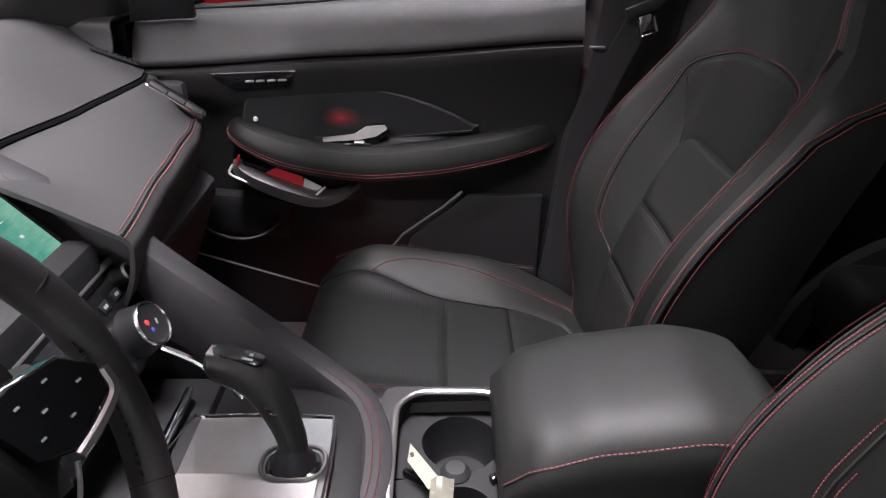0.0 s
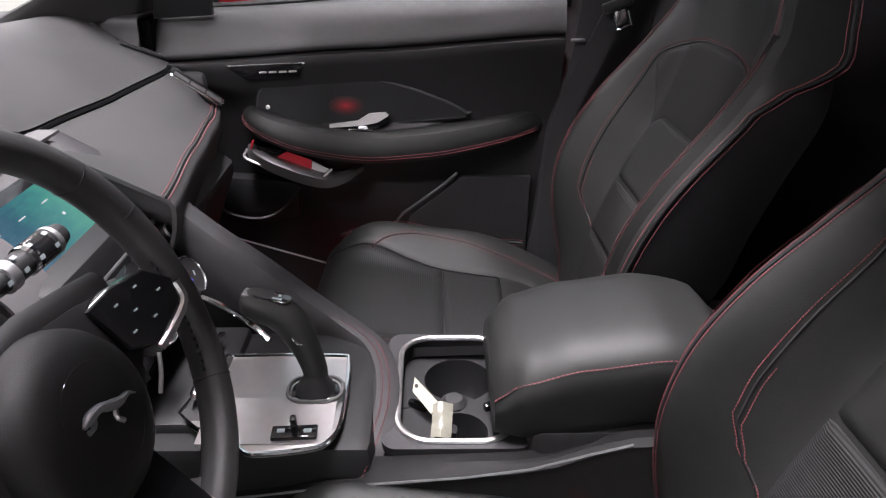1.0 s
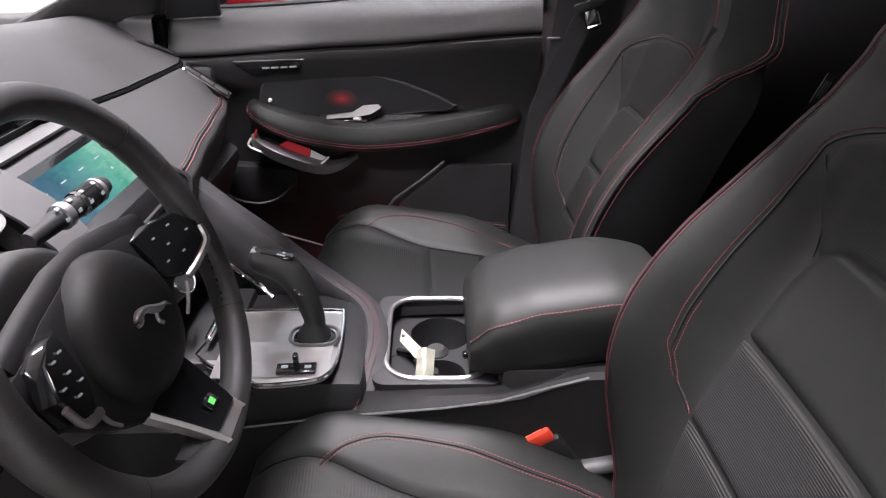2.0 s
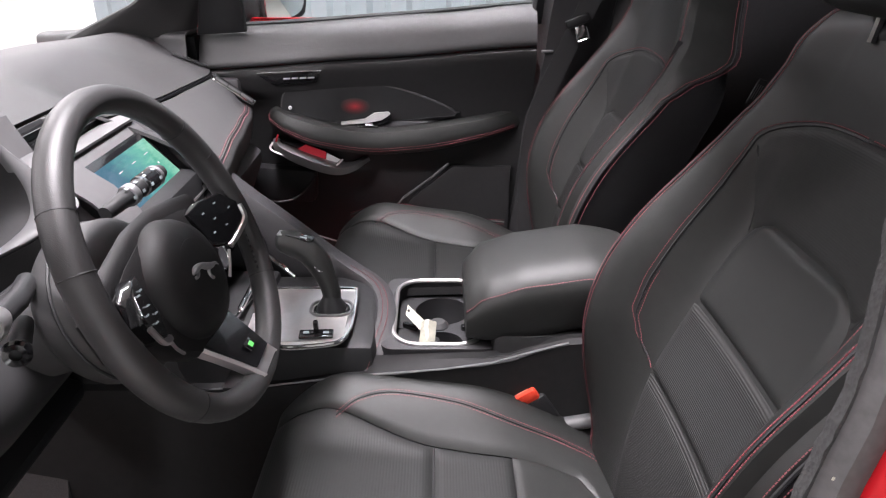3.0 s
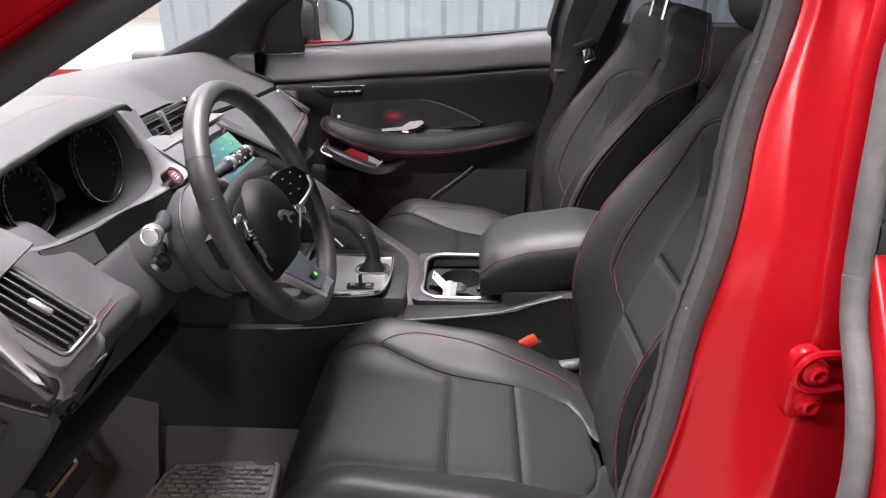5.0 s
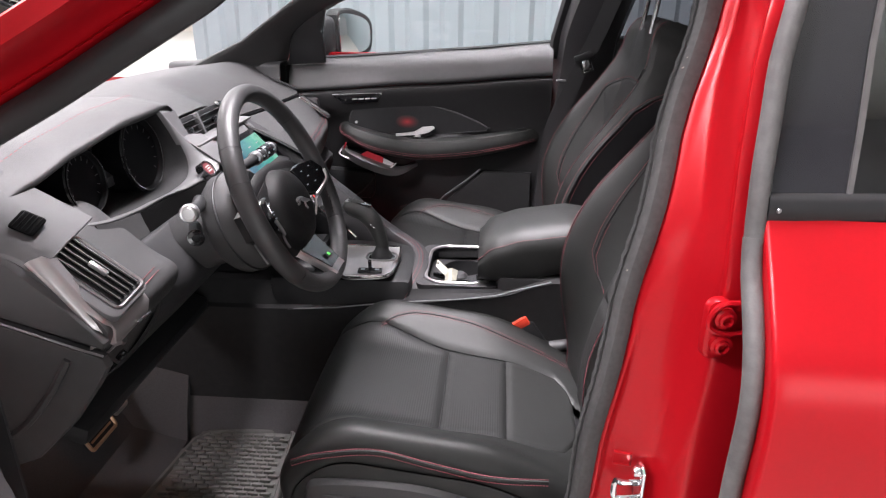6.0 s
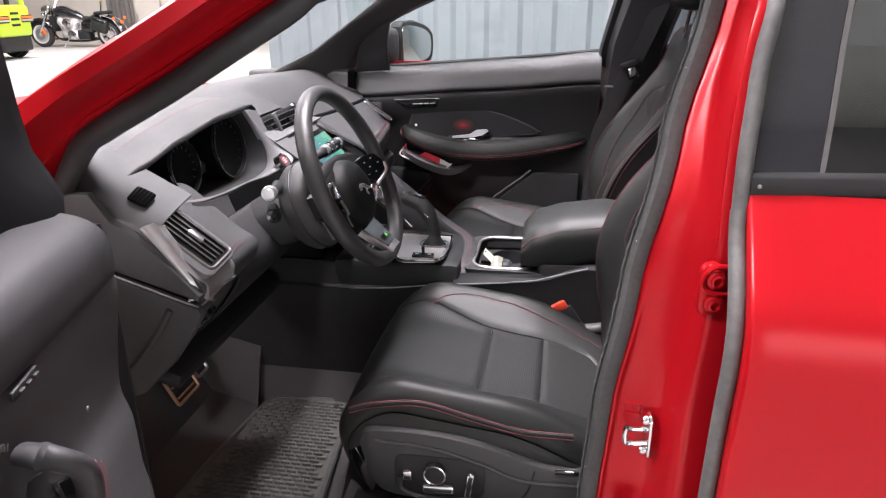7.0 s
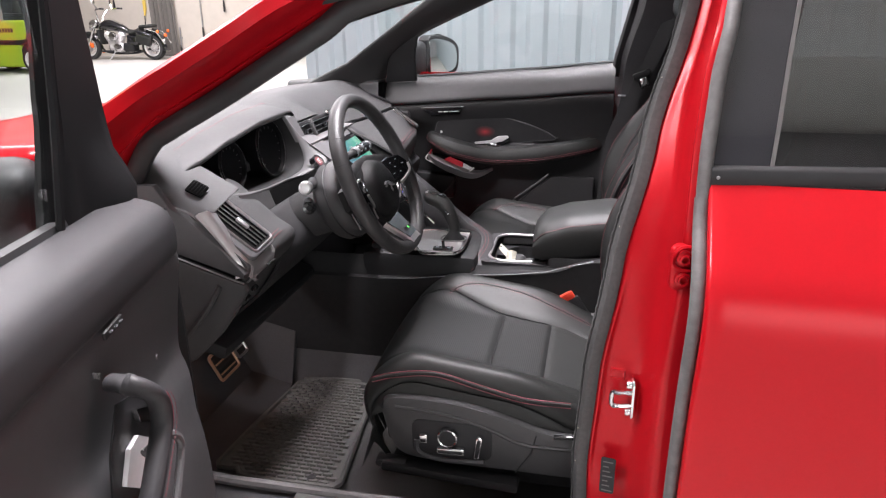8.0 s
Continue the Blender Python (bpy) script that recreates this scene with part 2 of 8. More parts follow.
def plate(outline, t, r=0.002, m=None):
    """A flat piece with this outline in its own x and y, t thick upwards from z = 0, with rounded edges."""
    bm = bmesh.new()
    f = bm.faces.new([bm.verts.new((x, y, 0)) for x, y in outline])
    g = bmesh.ops.extrude_face_region(bm, geom=[f])
    for v in g["geom"]:
        if isinstance(v, bmesh.types.BMVert):
            v.co.z += t
    bmesh.ops.recalc_face_normals(bm, faces=bm.faces[:])
    if r > 0:
        top = [e for e in bm.edges if all(v.co.z > t * 0.5 for v in e.verts)]
        bmesh.ops.bevel(bm, geom=top, offset=r, segments=2, profile=0.5, affect="EDGES")
    if m is not None:
        bm.transform(m)
    return bm


def rounded(w, h, r, n=5):
    pts = []
    for cx, cy, a0 in ((w / 2 - r, h / 2 - r, 0), (-w / 2 + r, h / 2 - r, 90), (-w / 2 + r, -h / 2 + r, 180), (w / 2 - r, -h / 2 + r, 270)):
        for i in range(n + 1):
            a = radians(a0 + 90 * i / n)
            pts.append((cx + r * math.cos(a), cy + r * math.sin(a)))
    return pts


def frames_along(path, up=None):
    out, n = [], None
    for i, p in enumerate(path):
        t = (path[min(i + 1, len(path) - 1)] - path[max(i - 1, 0)]).normalized()
        if up is not None:
            n = (Vector(up) - t * t.dot(Vector(up))).normalized()
        elif n is None:
            a = Vector((0, 0, 1)) if abs(t.z) < 0.9 else Vector((1, 0, 0))
            n = (a - t * t.dot(a)).normalized()
        else:
            n = (n - t * t.dot(n)).normalized()
        out.append((p, t, n, t.cross(n)))
    return out


def sweep(path, section, up=None, scales=None, close=False):
    """A solid of the closed section (side, up) drawn along the path."""
    path = [Vector(p) for p in path]
    fr = frames_along(path, up)
    rows = []
    for i, (p, t, n, s) in enumerate(fr):
        k = scales[i] if scales else 1.0
        rows.append([p + s * (a * k) + n * (b * k) for a, b in section])
    bm = grid(rows, close_u=close, close_v=True, caps=not close)
    bmesh.ops.recalc_face_normals(bm, faces=bm.faces[:])
    return bm


def ring(r, n=8, ry=None):
    ry = r if ry is None else ry
    return [(r * math.cos(2 * math.pi * i / n), ry * math.sin(2 * math.pi * i / n)) for i in range(n)]


def tube(path, r, n=8, close=False, scales=None):
    return sweep(path, ring(r, n), scales=scales, close=close)


def lathe(profile, n=24, m=None):
    """A turned solid round its z axis from (radius, height) pairs."""
    rows = [[Vector((r * math.cos(2 * math.pi * j / n), r * math.sin(2 * math.pi * j / n), z)) for j in range(n)] for r, z in profile]
    bm = grid(rows, close_v=True)
    bmesh.ops.remove_doubles(bm, verts=bm.verts[:], dist=1e-5)
    bmesh.ops.recalc_face_normals(bm, faces=bm.faces[:])
    if m is not None:
        bm.transform(m)
    return bm


def basis(origin, x, y):
    x = Vector(x).normalized()
    y = (Vector(y) - x * x.dot(Vector(y))).normalized()
    z = x.cross(y)
    m = Matrix((x, y, z)).transposed().to_4x4()
    m.translation = origin
    return m


def link_mesh(name, bm, mat, angle=40):
    me = bpy.data.meshes.new(name)
    bm.to_mesh(me)
    bm.free()
    for p in me.polygons:
        p.use_smooth = True
    me.set_sharp_from_angle(angle=radians(angle))
    me.materials.append(mat)
    return new(name, me)


def thing(name, base, label, category, group="", kind=""):
    ob = new(name)
    ob.empty_display_size = 0.1
    ob.location = base
    return tagged(ob, label, category, group, kind)


def part(name, bm, mat, parent, label="", angle=40):
    ob = link_mesh(name, bm, mat, angle)
    ob.parent = parent
    if parent.type == "EMPTY":
        ob.matrix_parent_inverse = Matrix.Translation(-Vector(parent.location))
    if label:
        ob["label"] = label
    return ob


def solo(name, bm, mat, label, category="", group="", kind="", angle=40):
    return tagged(link_mesh(name, bm, mat, angle), label, category, group, kind)


def stitches(path, normal, length=0.004, gap=0.002, w=0.0012, h=0.0009):
    """A row of single thread stitches along the path."""
    path = [Vector(p) for p in path]
    normal = Vector(normal).normalized()
    bm = bmesh.new()
    total = sum((b - a).length for a, b in zip(path, path[1:]))
    seg, done = 0, 0.0
    s = 0.0
    while s < total - length:
        mid = s + length / 2
        while seg < len(path) - 2 and done + (path[seg + 1] - path[seg]).length < mid:
            done += (path[seg + 1] - path[seg]).length
            seg += 1
        d = path[seg + 1] - path[seg]
        p = path[seg] + d * ((mid - done) / d.length)
        t = d.normalized()
        n = (normal - t * t.dot(normal)).normalized()
        c = t.cross(n)
        e = [(-length / 2, -w / 2, 0), (length / 2, -w / 2, 0), (length / 2, w / 2, 0), (-length / 2, w / 2, 0), (-length / 3, 0, h), (length / 3, 0, h)]
        v = [bm.verts.new(p + t * a + c * b + n * z) for a, b, z in e]
        for f in ((0, 1, 5, 4), (1, 2, 5), (2, 3, 4, 5), (3, 0, 4)):
            bm.faces.new([v[k] for k in f])
        s += length + gap
    return bm


def patch_across(S, v0, v1, u0, u1, nv, nu, sink=0.004, width=0.012):
    """The same, with lower and upper edges that change across the panel."""
    return patch(lambda a, b: S(b, -a), -v1, -v0, lambda a: u0(-a), lambda a: u1(-a), nv, nu, sink, width)


def patch(S, u0, u1, v0, v1, nu, nv, sink=0.004, width=0.012):
    """A padded panel on the surface S(u, v) between the edges, sunk along its seams."""
    rows = []
    for i in range(nu + 1):
        u = lerp(u0, u1, i / nu)
        a, b = (v0(u) if callable(v0) else v0), (v1(u) if callable(v1) else v1)
        rows.append([S(u, lerp(a, b, j / nv)) for j in range(nv + 1)])
    out = []
    for i in range(nu + 1):
        row = []
        for j in range(nv + 1):
            p = rows[i][j]
            du = rows[min(i + 1, nu)][j] - rows[max(i - 1, 0)][j]
            dv = rows[i][min(j + 1, nv)] - rows[i][max(j - 1, 0)]
            n = du.cross(dv)
            n = n.normalized() if n.length > 1e-12 else Vector((0, 0, 1))
            d = min((p - rows[0][j]).length, (p - rows[-1][j]).length, (p - row_edge(rows[i], 0)).length, (p - row_edge(rows[i], -1)).length)
            k = max(0.0, 1 - d / width)
            row.append(p - n * (sink * k * k))
        out.append(row)
    return grid(out)


def row_edge(row, k):
    return row[k]

# ---- the workshop ----


def slab(x0, x1, y0, y1, z0, z1, r=0.0):
    return rbox(x1 - x0, y1 - y0, z1 - z0, r, Matrix.Translation(((x0 + x1) / 2, (y0 + y1) / 2, (z0 + z1) / 2)))


solo("floor", slab(-27, 9, -9, 16.6, -0.2, 0), CONCRETE, "pale polished concrete workshop floor", "floor", kind="structure")
solo("ceiling", slab(-27, 9, -9, 16.6, CEILING, CEILING + 0.2), CEILP, "pale flat workshop ceiling", "ceiling", kind="structure")
solo("wall_north", slab(-27, 9, 16.6, 16.8, 0, CEILING), WALLP, "beige painted workshop wall behind the motorcycle", "wall", kind="structure")
solo("wall_south", slab(-27, 9, -9.2, -9, 0, CEILING), DARKWALL, "dark grey workshop wall", "wall", kind="structure")
solo("wall_west", slab(-27.2, -27, -9, 16.6, 0, CEILING), WALLP, "beige painted workshop wall", "wall", kind="structure")
solo("wall_east", slab(9, 9.2, -9, 16.6, 0, CEILING), DARKWALL, "dark grey workshop wall", "wall", kind="structure")


def sheet_wall(x0, x1, y, height, pitch=0.2, depth=0.022):
    """A partition of corrugated sheet along x."""
    prof, x = [], x0
    while x < x1:
        for dx, dy in ((0, 0), (0.35, 0), (0.5, 1), (0.85, 1)):
            prof.append((x + dx * pitch, y - dy * depth))
        x += pitch
    rows = [[Vector((a, b, z)) for a, b in prof] for z in (0.0, height * 0.5, height)]
    return thicken(grid(rows), 0.012)


solo("wall_partition", sheet_wall(-1.72, 8.9, 2.6, 4.2), CURTAIN, "pale blue grey corrugated sheet partition wall beside the car", "partition", kind="structure", angle=25)

# windows made up out of view to house the south fill lamps
for wx, ww in ((4.9, 8.0), (-3.4, 3.0)):
    win = thing("window", (wx, -9, 0.44), "added tall frosted window in a steel frame that stands in for side fill light", "window", "south windows", kind="structure")
    n_panes = int(ww / 1.0)
    for k in range(n_panes):
        part("pane", slab(wx - ww / 2 + k * ww / n_panes + 0.03, wx - ww / 2 + (k + 1) * ww / n_panes - 0.03, -8.99, -8.97, 0.52, 2.48), FROSTED, win)
    for zz in (0.48, 2.52):
        part("fill_window_frame", slab(wx - ww / 2 - 0.05, wx + ww / 2 + 0.05, -9.0, -8.93, zz - 0.04, zz + 0.04, 0.01), STEEL, win)

for x, y, watts in STRIPS:
    turn = pose(x, y, 0, 0, 0, 90 if x == OVERHEAD else 0)
    t = thing("ceiling_light", (x, y, CEILING), "long white strip light on the ceiling", "ceiling light", "ceiling lights")
    part("housing", rbox(2.5, 0.55, 0.08, 0.01, turn @ Matrix.Translation((0, 0, CEILING - 0.04))), STEEL, t)
    part("diffuser", rbox(2.4, 0.48, 0.04, 0.01, turn @ Matrix.Translation((0, 0, CEILING - 0.1))), LAMP, t)

# ---- the car's body ----
car = thing("car_body", (-0.3, 0, 0), "red car body with an open front door", "car")


def xin(z):
    return table([(0.42, 0.238), (0.6, 0.231), (0.8, 0.241), (1.0, 0.268), (1.2, 0.307), (1.4, 0.356), (1.55, 0.397)], z)


def yin(z):
    return table([(0.42, -0.742), (0.6, -0.748), (0.9, -0.758), (1.1, -0.738), (1.3, -0.68), (1.41, -0.64), (1.55, -0.59)], z)


def xout(z):
    return table([(0.42, 0.381), (0.5, 0.368), (0.6, 0.354), (0.8, 0.354), (1.0, 0.36), (1.2, 0.36), (1.3, 0.366), (1.4, 0.38), (1.55, 0.425)], z)


def yout(z):
    return table([(0.42, -0.83), (1.1, -0.825), (1.155, -0.81), (1.37, -0.77), (1.41, -0.745), (1.55, -0.68)], z)


ZS = [0.42 + 0.04 * i for i in range(29)]
rows = []
for z in ZS:
    a, b, c, d = xin(z), yin(z), xout(z), yout(z)
    k = 0.01 * smooth(0.5, 0.65, z) * (1 - smooth(0.9, 1.05, z))
    rows.append(curve([(a - 0.012, b + 0.012, z), (a, b + 0.002, z), (a + 0.012, b - 0.004 + k, z), (lerp(a, c, 0.5), b - 0.014 + k, z), (lerp(a, c, 0.68), lerp(b, d, 0.4) + 0.5 * k, z), (lerp(a, c, 0.8), lerp(b, d, 0.62), z), (c - 0.006, d + 0.02, z), (c + 0.06, d + 0.03, z)], 28))
part("pillar", thicken(grid(rows), 0.004), RED, car, "glossy red centre pillar")
part("door_seal", sweep([Vector((xin(z) - 0.0155, yin(z) + 0.012, z)) for z in ZS], [(-0.016, -0.007), (-0.016, 0.003), (-0.012, 0.011), (0.008, 0.012), (0.016, 0.006), (0.014, -0.008), (0.0, -0.0145), (-0.01, -0.0125)], up=(1, 0, 0)), SEAL_DARK, car, "dusty black rubber door seal")
part("inner_pillar_trim", thicken(grid([[Vector((xin(z) - 0.018, yin(z) + 0.012, z)), Vector((xin(z) - 0.01, yin(z) + 0.03, z)), Vector((xin(z) + 0.05, yin(z) + 0.06, z)), Vector((xin(z) + 0.14, yin(z) + 0.06, z))] for z in ZS]), 0.004), HARD, car, "black inner pillar trim")
rag = random.Random(5)
part("seal_lip", sweep([Vector((xin(z) - 0.0295 + rag.uniform(-0.0009, 0.0009), yin(z) + 0.014, z)) for z in [0.42 + 0.008 * i for i in range(141)]], [(-0.006, -0.003), (0.004, -0.004), (0.006, 0.002), (-0.004, 0.004)], up=(1, 0, 0)), LINT, car, "ragged dusty seal lip")

lint = random.Random(8)
specks = []
for k in range(36):
    z = lint.uniform(0.55, 1.4)
    specks.append(rbox(lint.uniform(0.0008, 0.002), 0.0008, lint.uniform(0.001, 0.004), 0, pose(xin(z) - 0.0155 + lint.uniform(-0.014, 0.004), yin(z) - 0.0005, z, 0, lint.uniform(0, 90), 0), 1))
part("lint", join(*specks), PAPER, car, "pale lint specks on the seal")["kind"] = "stuff"

# front pillar and roof rail on the open side
AP = [(-1.12, -0.80, 0.995), (-0.9, -0.80, 1.1), (-0.599, -0.79, 1.271), (-0.507, -0.775, 1.322), (-0.405, -0.755, 1.38), (-0.304, -0.73, 1.436), (-0.1, -0.70, 1.5), (0.3, -0.66, 1.55), (0.9, -0.65, 1.555)]
AS = [(-0.72, -0.72, 0.9), (-0.69, -0.715, 1.05), (-0.619, -0.71, 1.162), (-0.575, -0.70, 1.195), (-0.455, -0.69, 1.26), (-0.275, -0.68, 1.363), (-0.177, -0.66, 1.418), (0.15, -0.62, 1.485), (0.9, -0.6, 1.50)]
pa, ps = curve(AP[1:], 40), curve(AS[1:], 40)
rows = []
for a, s in zip(pa, ps):
    d = s - a
    up = Vector((0.45, 0, 0.9)).normalized()
    rows.append([a + up * 0.0 + Vector((0.02, 0.12, 0.02)), a + up * 0.012 + Vector((0, 0.05, 0.01)), a, a + d * 0.28 + Vector((0, -0.018, 0)), a + d * 0.42 + Vector((0.0, -0.004, 0)), a + d * 0.47 + Vector((0, 0.02, 0)), a + d * 0.62 + Vector((0, 0.024, 0)), a + d * 0.66 + Vector((0, 0.016, 0)),
                 a + d * 0.72 + Vector((0, 0.018, 0)), a + d * 0.76 + Vector((0, 0.03, 0)), a + d * 0.98 + Vector((0, 0.034, 0)), s + Vector((0, 0.05, 0.02))])
part("front_pillar", thicken(grid(rows), 0.004), RED, car, "glossy red windscreen pillar")
part("door_seal", sweep(ps, ring(0.017, 10, 0.02)), RUBBER, car, "black rubber door seal")
part("inner_pillar_cover", thicken(grid([[p + Vector((0, 0.012, 0.006)), p + Vector((-0.03, 0.045, -0.004)), p + Vector((-0.08, 0.06, -0.04))] for p in ps]), 0.004), HARD, car, "black inner pillar cover")
part("seal_clip", rbox(0.03, 0.006, 0.008, 0.003, Matrix.Translation((-0.685, -0.752, 1.135)) @ pose(0, 0, 0, 0, -32, 0)), RED, car)
part("seal_clip", rbox(0.025, 0.006, 0.007, 0.003, Matrix.Translation((-0.672, -0.752, 1.115)) @ pose(0, 0, 0, 0, -32, 0)), RED, car)

# roof, headliner, windscreen and the rest that closes the cabin


def roof_z(x, y, drop, k):
    return table([(-0.28, 1.555), (0.0, 1.61), (0.5, 1.64), (1.2, 1.63), (1.9, 1.48)], x) - drop - k * (abs(y) / 0.68) ** 4


def roof_piece(x0, x1, y0, y1, drop, k):
    return grid([[Vector((x, y, roof_z(x, y, drop, k))) for y in [lerp(y0, y1, b / 6) for b in range(7)]] for x in [lerp(x0, x1, a / 10) for a in range(11)]])


ROOF = ((-0.28, -0.2, -0.68, 0.68), (0.27, 1.9, -0.68, 0.68), (-0.2, 0.27, -0.68, -0.5), (-0.2, 0.27, 0.5, 0.68))
part("roof", join(*[thicken(roof_piece(*q, 0.0, 0.12), 0.01) for q in ROOF]), RED, car, "red roof round a glass panel")
part("headliner", join(*[thicken(roof_piece(*q, 0.04, 0.1), 0.006) for q in ROOF]), HEADLINER, car, "black headliner")
g = part("roof_glass", roof_piece(-0.2, 0.27, -0.5, 0.5, 0.004, 0.12), GLASS, car, "glass roof panel")
g.visible_shadow = False
ws = []
for i in range(9):
    t = i / 8
    ws.append([Vector((lerp(-1.08, -0.27, t) + 0.12 * (y / 0.7) ** 2 * (1 - 0.3 * t), y * lerp(1.0, 0.9, t), lerp(1.06, 1.54, t) + 0.035 * math.sin(math.pi * t) - 0.07 * (y / 0.68) ** 4 * math.sin(math.pi * t))) for y in [-0.68 + 0.17 * j for j in range(9)]])
glass_ob = part("windscreen", grid(ws), GLASS, car, "clear windscreen")
glass_ob.visible_shadow = False
hood = []
for i in range(15):
    x = lerp(-2.35, -1.0, i / 14)
    hood.append([Vector((x - 0.14 * (1 - (y / 0.8) ** 2) * (i / 14), y, table([(-2.35, 0.87), (-2.1, 0.985), (-1.6, 1.06), (-1.0, 1.105)], x) - 0.1 * abs(y / 0.8) ** 4 + 0.018 * smooth(0.34, 0.42, abs(y)))) for y in [-0.8 + 0.08 * j for j in range(21)]])
part("bonnet", thicken(grid(hood), 0.012), RED, car, "glossy red bonnet")
fender = []
for i in range(13):
    x = lerp(-2.3, -0.66, i / 12)
    fender.append([Vector((x, y, z)) for y, z in [(-0.81, 0.975 - 0.06 * smooth(-1.3, -2.3, x)), (-0.86, 0.955 - 0.06 * smooth(-1.3, -2.3, x)), (-0.90, 0.9), (-0.925, 0.8), (-0.92, 0.65), (-0.89, 0.45), (-0.87, 0.3)]])
part("fender", thicken(grid(fender), 0.01), RED, car, "red front wing")
part("cowl", rbox(0.16, 1.5, 0.03, 0.01, Matrix.Translation((-1.1, 0, 1.0))), HARD, car, "black scuttle panel")
part("hinge_pillar", rbox(0.1, 0.06, 0.62, 0.02, Matrix.Translation((-0.70, -0.80, 0.74))), RED, car)
part("kick_panel", rbox(0.36, 0.03, 0.5, 0.012, Matrix.Translation((-0.80, -0.745, 0.62))), HARD, car)
part("sill", sweep([(-0.78, -0.80, 0.43), (-0.3, -0.80, 0.43), (0.25, -0.80, 0.43), (0.32, -0.80, 0.44)], [(-0.07, -0.12), (0.09, -0.12), (0.09, 0.0), (0.06, 0.03), (0.01, 0.035), (-0.03, 0.02), (-0.07, -0.03)], up=(0, 0, 1)), SOFT, car, "dark plastic sill trim")
part("sill_plate", rbox(0.46, 0.035, 0.004, 0.0015, Matrix.Translation((-0.12, -0.79, 0.4675))), ALU, car, "aluminium sill plate")
part("sill_seal", sweep([(-0.70, -0.75, 0.62), (-0.69, -0.762, 0.52), (-0.64, -0.772, 0.475), (-0.5, -0.775, 0.468), (-0.2, -0.775, 0.47), (0.2, -0.772, 0.472), (0.246, -0.752, 0.5)], ring(0.011, 8)), SEAL_GREY, car)
part("outer_sill", slab(-0.7, 1.3, -0.9, -0.72, 0.2, 0.42, 0.03), RED, car, "red outer sill")
floor_rows = []
for i in range(21):
    x = lerp(-1.05, 1.7, i / 20)
    row = []
    for j in range(41):
        y = lerp(-0.76, 0.76, j / 40)
        z = 0.322 + 0.26 * (1 - smooth(0.1, 0.2, abs(y))) * 0.8 + 0.10 * smooth(0.66, 0.75, abs(y)) + 0.45 * smooth(-0.72, -1.05, x)
        row.append(Vector((x, y, z)))
    floor_rows.append(row)
# toe, tunnel, bulkhead and far side take the darker tone as painted shade
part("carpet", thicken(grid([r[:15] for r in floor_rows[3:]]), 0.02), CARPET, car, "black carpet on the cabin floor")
part("carpet", thicken(grid([r[26:] for r in floor_rows[3:]]), 0.02), CARPET_SHADED, car)
part("tunnel_carpet", thicken(grid([r[14:27] for r in floor_rows[3:]]), 0.02), CARPET_SHADED, car, "black carpet over the tunnel, toned down for shade")
part("toe_carpet", thicken(grid(floor_rows[:4]), 0.02), CARPET_SHADED, car, "black carpet below the pedals, toned down for shade")
part("bulkhead", slab(-1.12, -1.06, -0.78, 0.78, 0.4, 1.02, 0.01), CARPET_SHADED, car)
# far side of the cabin
rows = []
for k in range(15):
    z = lerp(1.122, 1.50, k / 14)
    xf = line([(1.07, -0.95), (1.12, -0.9), (1.145, -0.845), (1.203, -0.715), (1.31, -0.556), (1.403, -0.424), (1.5, -0.29)], z)
    xr = line([(1.07, -0.64), (1.147, -0.608), (1.2, -0.58), (1.243, -0.545), (1.302, -0.446), (1.36, -0.31), (1.414, -0.18), (1.5, 0.03)], z)
    ya = lerp(0.70, 0.625, k / 14)
    rows.append([Vector((xf - 0.01, ya + 0.06, z)), Vector((xf, ya - 0.03, z)), Vector((lerp(xf, xr, 0.12), ya - 0.052, z)), Vector((lerp(xf, xr, 0.5), ya - 0.03, z)), Vector((lerp(xf, xr, 0.9), ya + 0.008, z)), Vector((xr, ya + 0.03, z)), Vector((xr + 0.006, ya + 0.08, z))])
part("front_pillar_trim", thicken(grid([curve(r, 18) for r in rows]), 0.006), PILLARP, car, "black windscreen pillar trim")
lampb = part("overhead_console", rbox(0.14, 0.22, 0.03, 0.012, pose(-0.19, 0, 1.535, 0, -10, 0)), HEADLINER, car, "grey overhead console")
part("lamp_lens", rbox(0.1, 0.16, 0.004, 0.001, pose(-0.19, 0, 1.519, 0, -10, 0)), GREYP, lampb, "dome lamp lens")
bp = []
for z in [0.42 + 0.05 * i for i in range(24)]:
    xa = table([(0.42, 0.185), (0.744, 0.225), (0.88, 0.235), (1.06, 0.275), (1.196, 0.285), (1.41, 0.335), (1.6, 0.38)], z)
    ya = table([(0.42, 0.74), (1.15, 0.735), (1.57, 0.6)], z)
    bp.append([Vector((xa - 0.012, ya + 0.09, z)), Vector((xa - 0.004, ya + 0.03, z)), Vector((xa + 0.012, ya, z)), Vector((xa + 0.08, ya - 0.012, z)), Vector((xa + 0.16, ya, z)), Vector((xa + 0.18, ya + 0.06, z))])
part("pillar_trim", thicken(grid(bp), 0.004), SOFT, car, "black plastic centre pillar trim")
part("pillar_clip", rbox(0.03, 0.01, 0.006, 0.002, Matrix.Translation((0.29, 0.722, 1.085))), STEEL, car)
part("side_panel", slab(0.36, 1.85, 0.74, 0.86, 0.3, 1.215, 0.02), SOFT, car, "black rear door trim")
part("roof_rail", sweep(curve([(-0.25, 0.66, 1.44), (0.1, 0.64, 1.49), (0.6, 0.63, 1.5), (1.7, 0.6, 1.44)], 12), ring(0.035, 8)), SOFT, car)
g = part("rear_window", grid([[Vector((x, 0.80 - 0.3 * (z - 1.17), z)) for x in (0.42, 0.9, 1.7)] for z in (1.16, 1.3, 1.47)]), PRIVACY, car, "dark tinted rear side window")
